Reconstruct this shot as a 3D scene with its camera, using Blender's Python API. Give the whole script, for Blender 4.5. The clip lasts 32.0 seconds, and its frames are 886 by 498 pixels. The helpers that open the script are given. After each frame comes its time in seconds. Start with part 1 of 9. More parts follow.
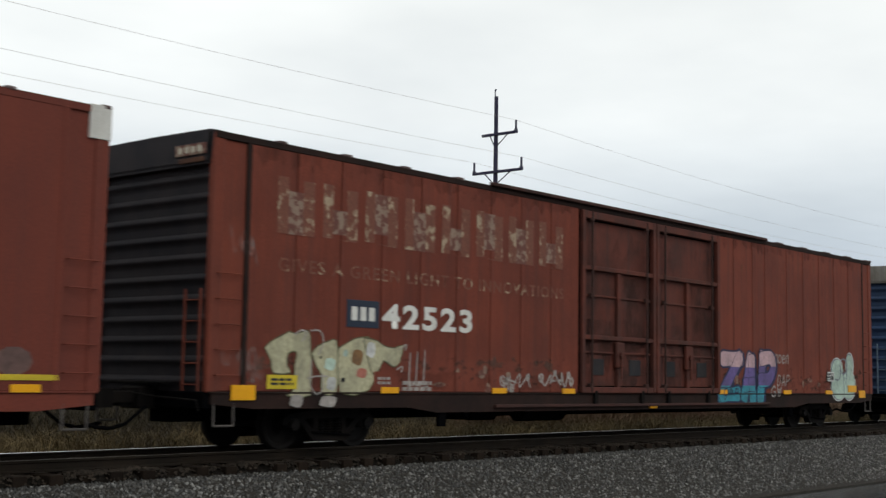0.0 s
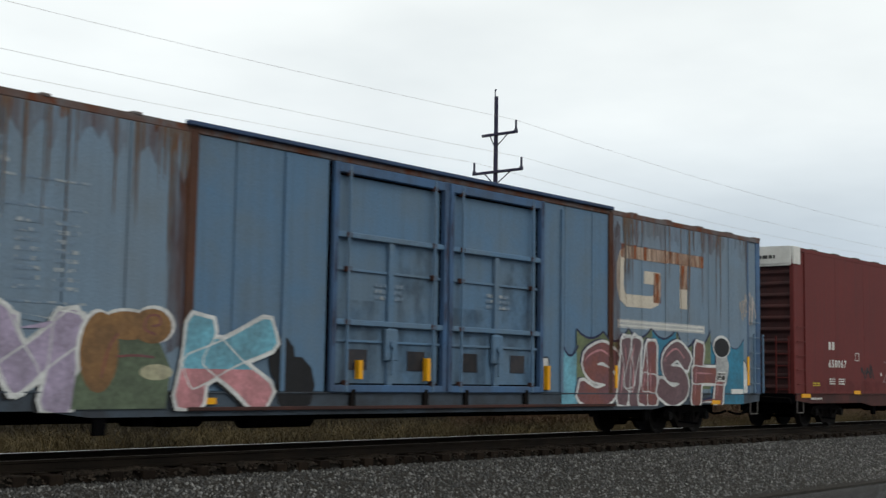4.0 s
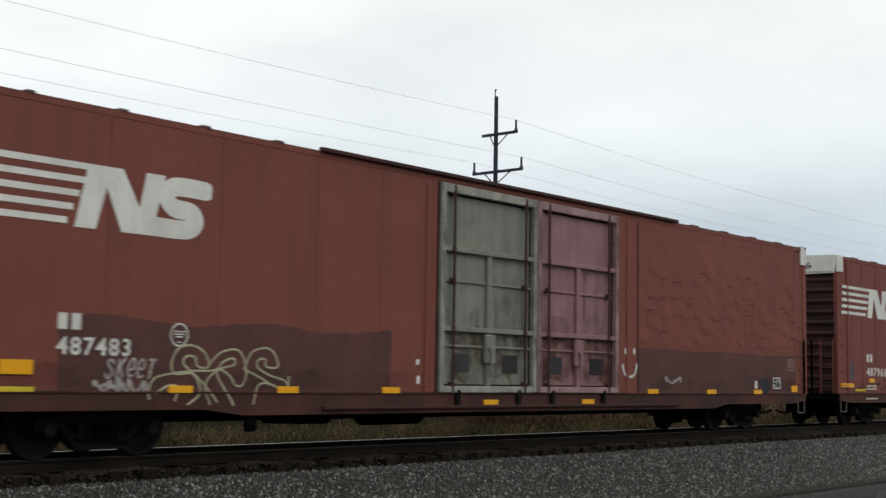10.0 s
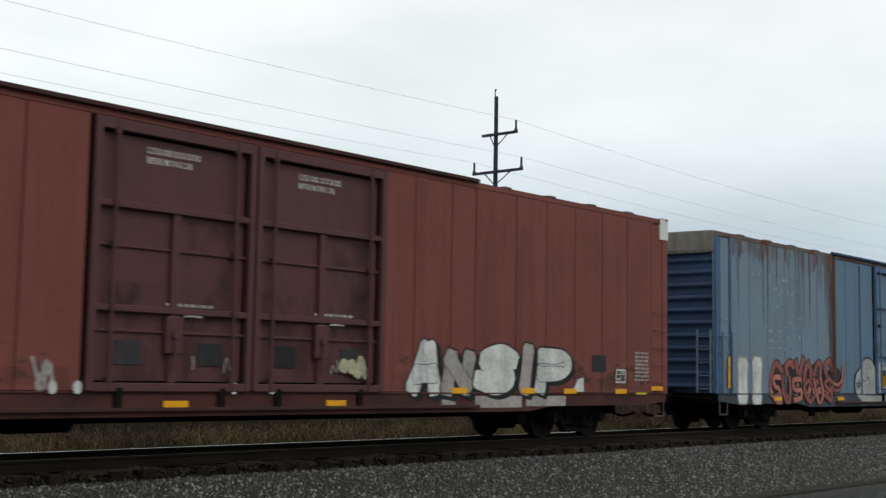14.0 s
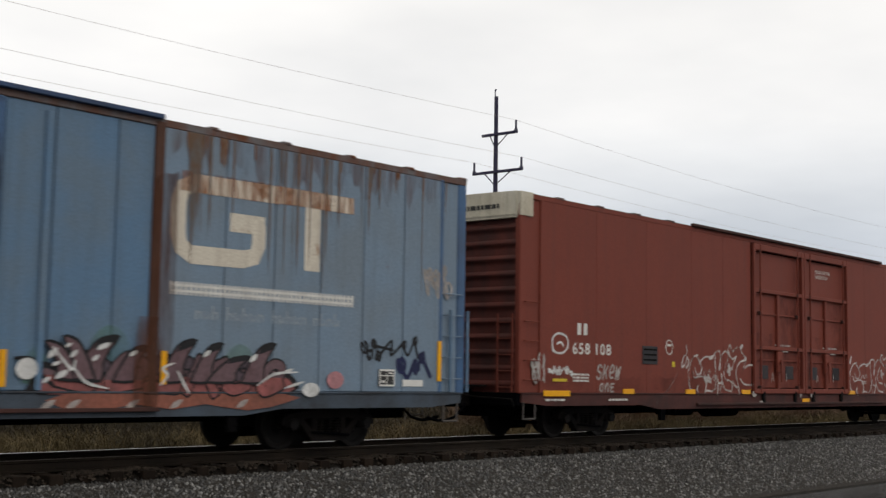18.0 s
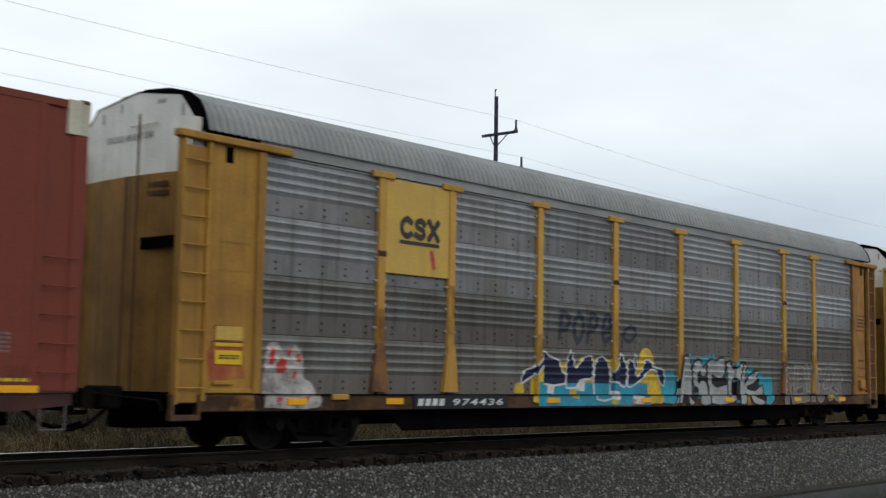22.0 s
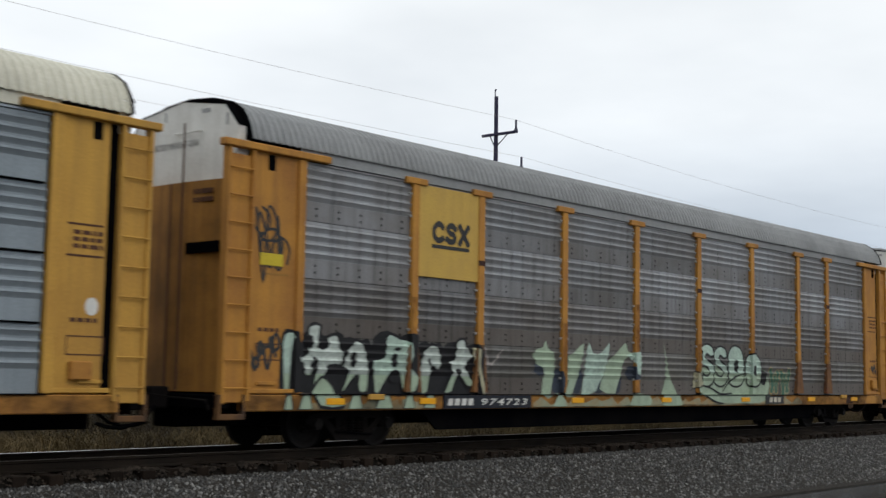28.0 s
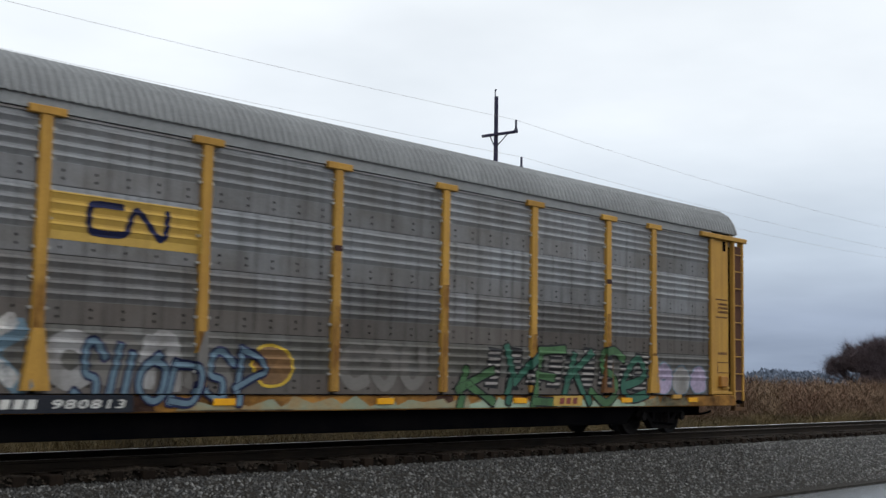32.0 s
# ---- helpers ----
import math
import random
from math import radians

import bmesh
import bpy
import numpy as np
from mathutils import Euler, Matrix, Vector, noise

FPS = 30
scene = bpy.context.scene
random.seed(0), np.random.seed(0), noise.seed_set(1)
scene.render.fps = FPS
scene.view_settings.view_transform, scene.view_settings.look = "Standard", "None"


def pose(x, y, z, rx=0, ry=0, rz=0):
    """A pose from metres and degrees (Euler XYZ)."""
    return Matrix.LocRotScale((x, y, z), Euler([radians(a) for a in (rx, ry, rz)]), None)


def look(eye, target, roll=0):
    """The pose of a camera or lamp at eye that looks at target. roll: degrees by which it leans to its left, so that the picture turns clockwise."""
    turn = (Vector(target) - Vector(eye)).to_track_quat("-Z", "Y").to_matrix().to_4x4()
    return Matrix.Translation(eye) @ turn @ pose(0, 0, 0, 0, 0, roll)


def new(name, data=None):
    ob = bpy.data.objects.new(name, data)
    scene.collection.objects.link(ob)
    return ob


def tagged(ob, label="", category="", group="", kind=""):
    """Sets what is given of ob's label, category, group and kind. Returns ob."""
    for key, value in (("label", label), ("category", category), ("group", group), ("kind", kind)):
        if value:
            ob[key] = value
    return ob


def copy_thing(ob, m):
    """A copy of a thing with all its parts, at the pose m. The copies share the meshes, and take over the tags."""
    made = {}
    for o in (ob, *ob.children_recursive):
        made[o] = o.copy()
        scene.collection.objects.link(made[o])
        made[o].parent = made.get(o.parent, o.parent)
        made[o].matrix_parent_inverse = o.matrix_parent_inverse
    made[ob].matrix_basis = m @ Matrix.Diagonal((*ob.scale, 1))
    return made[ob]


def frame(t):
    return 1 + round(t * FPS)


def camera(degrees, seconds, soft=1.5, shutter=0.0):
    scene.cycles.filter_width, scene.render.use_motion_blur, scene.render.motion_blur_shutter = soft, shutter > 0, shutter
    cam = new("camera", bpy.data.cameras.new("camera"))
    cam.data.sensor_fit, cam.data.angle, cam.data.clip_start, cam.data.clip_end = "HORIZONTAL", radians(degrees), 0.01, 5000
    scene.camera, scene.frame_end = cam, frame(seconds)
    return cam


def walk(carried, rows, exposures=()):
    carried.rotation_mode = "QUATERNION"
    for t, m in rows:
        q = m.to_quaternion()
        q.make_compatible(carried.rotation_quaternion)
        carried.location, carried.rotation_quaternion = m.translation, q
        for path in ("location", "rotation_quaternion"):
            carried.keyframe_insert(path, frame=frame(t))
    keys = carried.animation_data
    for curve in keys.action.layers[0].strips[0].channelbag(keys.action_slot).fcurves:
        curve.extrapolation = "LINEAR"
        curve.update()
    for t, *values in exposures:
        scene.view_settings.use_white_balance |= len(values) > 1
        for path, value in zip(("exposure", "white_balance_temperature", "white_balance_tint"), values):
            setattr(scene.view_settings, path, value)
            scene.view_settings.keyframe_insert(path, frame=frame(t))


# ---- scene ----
# Plan: x runs along the track, y across it away from the eye, z up from the rail head.
cam = camera(38.3, 32.0, soft=1.42, shutter=0.25)
EYE = Vector((0.0, 0.0, 1.261))
YAW, PITCH, LEAN = radians(49.60), radians(5.78), 0.93
AIM = Vector((math.sin(YAW) * math.cos(PITCH), math.cos(YAW) * math.cos(PITCH), math.sin(PITCH)))
VIEW = look(EYE, EYE + AIM * 50, LEAN)
# the film's own white balance drifts: warmer before plain red cars, cooler before blue and grey ones
TINTS = [(0, 6650, 8), (3, 6400, 5), (6, 6950, 12), (9, 6700, 9), (13, 6500, 4), (17, 6800, 10), (19, 6950, 14),
         (21, 6600, 10), (23, 6250, 6), (25, 6450, 10), (28, 6450, 10), (30, 6250, 10), (32, 6300, 10)]
walk(cam, [(0.0, VIEW), (32.0, VIEW)], [(t, 0.0, k, g) for t, k, g in TINTS])

YC = 17.154        # track centre line
HALF = 1.55        # half width of a car
# way that the train has gone to the left, every two seconds
WAY = [0.0, 17.799, 35.678, 53.616, 71.599, 89.618, 107.67, 125.756, 143.885, 162.071, 180.331, 198.691, 217.182, 235.837, 254.7, 273.817, 293.239]


def gone(t):
    """Metres travelled at t seconds, smooth between the two-second marks."""
    i = min(max(int(t // 2), 0), len(WAY) - 2)
    f = t / 2 - i
    a, b = WAY[i], WAY[i + 1]
    ma = (b - WAY[i - 1]) / 2 if i > 0 else b - a
    mb = (WAY[i + 2] - a) / 2 if i + 2 < len(WAY) else b - a
    return a * (1 + 2 * f) * (1 - f) ** 2 + ma * f * (1 - f) ** 2 + b * f * f * (3 - 2 * f) + mb * f * f * (f - 1)


# ---------------------------------------------------------------- light
def build_world():
    w = bpy.data.worlds.new("overcast_sky")
    scene.world = w
    w.use_nodes = True
    n, l = w.node_tree.nodes, w.node_tree.links
    n.clear()
    out, bg = n.new("ShaderNodeOutputWorld"), n.new("ShaderNodeBackground")
    sky = n.new("ShaderNodeTexSky")
    sky.sky_type, sky.sun_disc = "NISHITA", False
    sky.sun_elevation, sky.sun_rotation = radians(38), radians(SUN_TURN)
    sky.air_density, sky.dust_density = 1.5, 4.0
    dim = n.new("ShaderNodeVectorMath")
    dim.operation = "SCALE"
    dim.inputs["Scale"].default_value = 0.09
    l.new(sky.outputs[0], dim.inputs[0])
    tc = n.new("ShaderNodeTexCoord")
    sep = n.new("ShaderNodeSeparateXYZ")
    l.new(tc.outputs["Generated"], sep.inputs[0])
    # cloud deck: a plane high above, so that its banks flatten towards the horizon
    high = n.new("ShaderNodeMath")
    high.operation = "ADD"
    high.inputs[1].default_value = 0.12
    l.new(sep.outputs[2], high.inputs[0])
    flat = n.new("ShaderNodeVectorMath")
    flat.operation = "DIVIDE"
    comb = n.new("ShaderNodeCombineXYZ")
    for i in range(3):
        l.new(high.outputs[0], comb.inputs[i])
    l.new(tc.outputs["Generated"], flat.inputs[0])
    l.new(comb.outputs[0], flat.inputs[1])
    noise_ = n.new("ShaderNodeTexNoise")
    noise_.inputs["Scale"].default_value = 0.75
    noise_.inputs["Detail"].default_value = 5
    noise_.inputs["Roughness"].default_value = 0.5
    l.new(flat.outputs[0], noise_.inputs["Vector"])
    ramp = n.new("ShaderNodeValToRGB")
    e = ramp.color_ramp.elements
    e[0].position, e[0].color = 0.34, (0.74, 0.755, 0.77, 1)
    e[1].position, e[1].color = 0.62, (1.0, 1.0, 0.99, 1)
    l.new(noise_.outputs[0], ramp.inputs[0])
    # the deck is thin and bright overhead, thick and blue grey low down
    up = n.new("ShaderNodeValToRGB")
    e = up.color_ramp.elements
    e[0].position, e[0].color = 0.0, (0.30, 0.36, 0.47, 1)
    e[1].position, e[1].color = 0.36, (1.09, 1.11, 1.11, 1)
    for p, c in ((0.05, (0.40, 0.47, 0.60)), (0.11, (0.68, 0.76, 0.86)), (0.20, (0.95, 0.99, 1.03))):
        x = e.new(p)
        x.color = (*c, 1)
    l.new(sep.outputs[2], up.inputs[0])
    both = n.new("ShaderNodeMix")
    both.data_type, both.blend_type = "RGBA", "MULTIPLY"
    both.inputs[0].default_value = 0.8
    l.new(up.outputs[0], both.inputs[6])
    l.new(ramp.outputs[0], both.inputs[7])
    mix = n.new("ShaderNodeMix")
    mix.data_type = "RGBA"
    mix.inputs[0].default_value = 0.92
    l.new(dim.outputs[0], mix.inputs[6])
    l.new(both.outputs[2], mix.inputs[7])
    l.new(mix.outputs[2], bg.inputs[0])
    bg.inputs[1].default_value = SKY
    l.new(bg.outputs[0], out.inputs[0])
    sun = new("sun", bpy.data.lights.new("sun", "SUN"))
    sun.data.energy, sun.data.angle, sun.data.color = 0.5, radians(25), (1.0, 0.97, 0.93)
    sun.matrix_world = look((6, -30, 42), (8, 10, 0))


SKY = 1.06
SUN_TURN = 195
build_world()

# ---------------------------------------------------------------- materials


def material(name, colour, rough=0.6, metal=0.0, second=None, amount=0.5, scale=1.2, grain=30.0, streak=0.0,
             rust=0.0, bump=0.15, island=0.0, rnd=0.0, fine=0.12, spec=0.22, speckle=0.0):
    """Weathered surface: broad patches towards the second colour, fine grain, streaks that run down, rust spots, relief."""
    m = bpy.data.materials.new(name)
    m.use_nodes = True
    n, l = m.node_tree.nodes, m.node_tree.links
    p = n["Principled BSDF"]
    p.inputs["Roughness"].default_value, p.inputs["Metallic"].default_value = rough, metal
    p.inputs["Specular IOR Level"].default_value = spec
    tc = n.new("ShaderNodeTexCoord")
    # each object takes its own stretch of the patterns
    shift = n.new("ShaderNodeVectorMath")
    shift.operation = "MULTIPLY_ADD"
    oi = n.new("ShaderNodeObjectInfo")
    l.new(oi.outputs["Random"], shift.inputs[0])
    shift.inputs[1].default_value = (61.0, 37.0, 0.0)
    l.new(tc.outputs["Object"], shift.inputs[2])

    def tex(sc, detail=4, stretch=None, rough_=0.6):
        t = n.new("ShaderNodeTexNoise")
        t.inputs["Scale"].default_value, t.inputs["Detail"].default_value, t.inputs["Roughness"].default_value = sc, detail, rough_
        if stretch:
            mp = n.new("ShaderNodeMapping")
            mp.inputs["Scale"].default_value = stretch
            l.new(shift.outputs[0], mp.inputs[0])
            l.new(mp.outputs[0], t.inputs["Vector"])
        else:
            l.new(shift.outputs[0], t.inputs["Vector"])
        return t

    def ramp(src, lo, hi):
        r = n.new("ShaderNodeMapRange")
        r.inputs[1].default_value, r.inputs[2].default_value = lo, hi
        l.new(src, r.inputs[0])
        return r.outputs[0]

    def mixed(fac, a, b, mode="MIX"):
        x = n.new("ShaderNodeMix")
        x.data_type, x.blend_type = "RGBA", mode
        for v, s in ((fac, x.inputs[0]), (a, x.inputs[6]), (b, x.inputs[7])):
            if isinstance(v, bpy.types.NodeSocket):
                l.new(v, s)
            elif isinstance(v, float):
                s.default_value = v
            else:
                s.default_value = (*v, 1)
        return x.outputs[2]

    def times(v, k):
        x = n.new("ShaderNodeMath")
        x.operation = "MULTIPLY"
        l.new(v, x.inputs[0])
        x.inputs[1].default_value = k
        return x.outputs[0]

    second = second or tuple(c * 0.6 for c in colour)
    col = mixed(times(ramp(tex(scale).outputs[0], 0.38, 0.66), amount), colour, second)
    g = tex(grain, 3)
    col = mixed(fine, col, mixed(ramp(g.outputs[0], 0.3, 0.7), (0, 0, 0), (1, 1, 1)), "OVERLAY")
    if streak:
        s = tex(1.0, 5, (5.0, 5.0, 0.22))
        col = mixed(times(ramp(s.outputs[0], 0.48, 0.72), streak), col, tuple(c * 0.5 + 0.015 for c in second))
        if streak >= 0.4:      # finer drip lines over the broad runs
            s = tex(1.0, 3, (17.0, 17.0, 0.12))
            col = mixed(times(ramp(s.outputs[0], 0.50, 0.74), streak * 0.55), col, tuple(c * 0.55 + 0.008 for c in second))
    if rust:
        r = tex(2.3, 8, (1.0, 1.0, 0.45), 0.7)
        col = mixed(ramp(r.outputs[0], 0.68 - 0.22 * rust, 0.74 - 0.16 * rust), col, (0.12, 0.038, 0.016))
    if speckle:
        pale = n.new("ShaderNodeMapRange")
        pale.inputs[1].default_value, pale.inputs[2].default_value = 0.72, 1.0
        l.new(n.new("ShaderNodeNewGeometry").outputs["Random Per Island"], pale.inputs[0])
        col = mixed(pale.outputs[0], col, (speckle, speckle, speckle * .96))
    if island or rnd:
        src = n.new("ShaderNodeNewGeometry").outputs["Random Per Island"] if island else n.new("ShaderNodeObjectInfo").outputs["Random"]
        v = n.new("ShaderNodeMapRange")
        k = island or rnd
        v.inputs[3].default_value, v.inputs[4].default_value = 1 - k, 1 + k
        l.new(src, v.inputs[0])
        x = n.new("ShaderNodeVectorMath")
        x.operation = "SCALE"
        l.new(col, x.inputs[0])
        l.new(v.outputs[0], x.inputs["Scale"])
        col = x.outputs[0]
    l.new(col, p.inputs["Base Color"])
    if bump:
        b = n.new("ShaderNodeBump")
        b.inputs["Strength"].default_value, b.inputs["Distance"].default_value = bump, 0.01
        l.new(g.outputs[0], b.inputs["Height"])
        l.new(b.outputs[0], p.inputs["Normal"])
    return m


def worn_paint(name, colour, under, wear=0.5, scale=6.0):
    """Old lettering paint: flakes of the colour left on the coat below, with runs of rust."""
    m = material(name, colour, 0.7, second=under, amount=0.9, scale=scale, streak=0.25, fine=0.2)
    n, l = m.node_tree.nodes, m.node_tree.links
    for node in n:
        if node.bl_idname == "ShaderNodeMapRange" and abs(node.inputs[1].default_value - 0.38) < 1e-4:
            node.inputs[1].default_value, node.inputs[2].default_value = 0.62 - 0.3 * wear, 0.70 - 0.3 * wear
            break
    return m


def film(name, colour, cover=0.5, scale=1.5, stretch=(1, 1, 0.5), soft=0.12, rough=0.85, most=0.6):
    """A thin broken coat of dirt or rust that lets the paint below show through."""
    m = material(name, colour, rough, second=tuple(c * 1.5 for c in colour), amount=0.7, scale=4, fine=0.25, spec=0.08, bump=0.05)
    n, l = m.node_tree.nodes, m.node_tree.links
    tc, mp, t, r = (n.new(k) for k in ("ShaderNodeTexCoord", "ShaderNodeMapping", "ShaderNodeTexNoise", "ShaderNodeMapRange"))
    oi, sh = n.new("ShaderNodeObjectInfo"), n.new("ShaderNodeVectorMath")
    sh.operation = "MULTIPLY_ADD"
    sh.inputs[1].default_value = (47.0, 0.0, 29.0)
    l.new(oi.outputs["Random"], sh.inputs[0])
    l.new(tc.outputs["Object"], sh.inputs[2])
    mp.inputs["Scale"].default_value = stretch
    t.inputs["Scale"].default_value, t.inputs["Detail"].default_value, t.inputs["Roughness"].default_value = scale, 8, 0.68
    l.new(sh.outputs[0], mp.inputs[0])
    l.new(mp.outputs[0], t.inputs["Vector"])
    l.new(t.outputs[0], r.inputs[0])
    mid = 0.5 + (0.5 - cover) * 0.4
    r.inputs[1].default_value, r.inputs[2].default_value = mid - soft / 2, mid + soft
    r.inputs[4].default_value = most
    l.new(r.outputs[0], n["Principled BSDF"].inputs["Alpha"])
    MAT[name] = m
    return m


MAT = {}


def mat(name, *a, **k):
    if name not in MAT:
        MAT[name] = material(name, *a, **k)
    return MAT[name]


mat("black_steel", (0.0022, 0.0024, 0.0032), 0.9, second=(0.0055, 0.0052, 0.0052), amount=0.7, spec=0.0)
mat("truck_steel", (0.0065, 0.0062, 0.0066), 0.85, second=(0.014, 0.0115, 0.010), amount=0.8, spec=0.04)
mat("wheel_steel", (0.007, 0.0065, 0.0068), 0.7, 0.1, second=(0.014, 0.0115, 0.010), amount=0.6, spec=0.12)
mat("yellow_reflector", (0.75, 0.36, 0.01), 0.35, second=(0.6, 0.27, 0.01), amount=0.5, bump=0.0)
mat("yellow_stripe", (0.55, 0.43, 0.03), 0.6, second=(0.4, 0.3, 0.03), amount=0.5)
mat("white_paint", (0.66, 0.66, 0.63), 0.6, second=(0.45, 0.44, 0.41), amount=0.5, streak=0.2)
mat("cream_paint", (0.52, 0.49, 0.40), 0.65, second=(0.33, 0.29, 0.22), amount=0.6, streak=0.4, rust=0.1)
mat("stencil_white", (0.60, 0.60, 0.57), 0.6, second=(0.42, 0.40, 0.37), amount=0.6, scale=5)
mat("dark_stencil", (0.035, 0.035, 0.035), 0.6)
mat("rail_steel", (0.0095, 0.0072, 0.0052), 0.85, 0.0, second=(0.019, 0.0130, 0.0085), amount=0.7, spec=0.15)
mat("dull_rail_head", (0.13, 0.115, 0.10), 0.6, 0.6, second=(0.07, 0.055, 0.045), amount=0.7, scale=3)
mat("rail_head", (0.97, 0.96, 0.93), 0.40, 1.0, second=(0.6, 0.58, 0.56), amount=0.4, bump=0.0, fine=0.03)
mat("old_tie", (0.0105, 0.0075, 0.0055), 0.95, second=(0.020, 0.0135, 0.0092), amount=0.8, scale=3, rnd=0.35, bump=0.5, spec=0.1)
mat("ballast_stone", (0.0205, 0.0216, 0.0230), 0.5, second=(0.06072, 0.05428, 0.04508), amount=0.8, scale=9, island=0.6, fine=0.35, spec=0.5, speckle=0.125)
mat("ballast_fines", (0.020, 0.0180, 0.0155), 0.95, second=(0.036, 0.032, 0.027), amount=0.8, scale=9, grain=45, bump=0.9, fine=0.4)
# brown grime on the flat foot, darkened in colour so the ribs read as lit
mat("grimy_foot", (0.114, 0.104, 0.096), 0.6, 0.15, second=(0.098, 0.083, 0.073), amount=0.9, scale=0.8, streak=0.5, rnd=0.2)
mat("zinc_panel", (0.202, 0.204, 0.210), 0.45, 0.30, second=(0.138, 0.128, 0.119), amount=0.9, scale=0.7, streak=0.55, rnd=0.18)
# lowest rows: olive dirt, with the shade towards the ground in the colour
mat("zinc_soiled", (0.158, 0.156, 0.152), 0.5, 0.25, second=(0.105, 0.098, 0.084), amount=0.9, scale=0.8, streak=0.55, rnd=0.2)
# upper rows: cleaner zinc with the sky's pale reflection put into its tone
mat("zinc_clean", (0.285, 0.297, 0.314), 0.42, 0.30, second=(0.215, 0.211, 0.207), amount=0.8, scale=0.7, streak=0.45, rnd=0.15)
mat("grey_panel", (0.248, 0.288, 0.318), 0.45, 0.30, second=(0.205, 0.236, 0.262), amount=0.7, scale=0.8, streak=0.3, rnd=0.1)
mat("grey_roof", (0.27, 0.28, 0.285), 0.6, 0.2, second=(0.19, 0.195, 0.20), amount=0.7, scale=0.6, streak=0.2)
mat("cream_roof", (0.60, 0.59, 0.50), 0.6, second=(0.45, 0.44, 0.37), amount=0.6, scale=0.6, streak=0.2)
mat("rack_yellow", (0.47, 0.265, 0.050), 0.6, second=(0.36, 0.19, 0.040), amount=0.7, scale=1.0, streak=0.4, rnd=0.1)
mat("rack_mustard", (0.35, 0.190, 0.030), 0.6, second=(0.22, 0.105, 0.024), amount=0.8, scale=1.0, streak=0.45, rust=0.1)
mat("faded_stencil", (0.29, 0.150, 0.034), 0.7, second=(0.20, 0.10, 0.03), amount=0.7, scale=3)
mat("rack_orange", (0.43, 0.205, 0.036), 0.6, second=(0.29, 0.125, 0.03), amount=0.8, scale=1.0, streak=0.45, rust=0.15)
mat("rack_grime", (0.13, 0.065, 0.025), 0.8, second=(0.045, 0.028, 0.02), amount=0.9, scale=1.6, streak=0.4, rust=0.3)
mat("rack_rusty", (0.335, 0.165, 0.033), 0.65, second=(0.20, 0.088, 0.027), amount=0.9, scale=1.3, streak=0.5, rust=0.35)
mat("rack_rust", (0.10, 0.045, 0.026), 0.85, second=(0.05, 0.026, 0.02), amount=0.8, streak=0.3)
mat("rusted_foot", (0.20, 0.095, 0.034), 0.75, second=(0.075, 0.036, 0.022), amount=0.9, scale=2.2, streak=0.4, rust=0.3)
mat("board_black", (0.010, 0.012, 0.019), 0.6, second=(0.020, 0.021, 0.027), amount=0.6, scale=3)
mat("bolt_metal", (0.42, 0.42, 0.40), 0.5, 0.5)
mat("navy_paint", (0.016, 0.024, 0.045), 0.5, second=(0.03, 0.04, 0.06), amount=0.4)

# ---------------------------------------------------------------- mesh tools


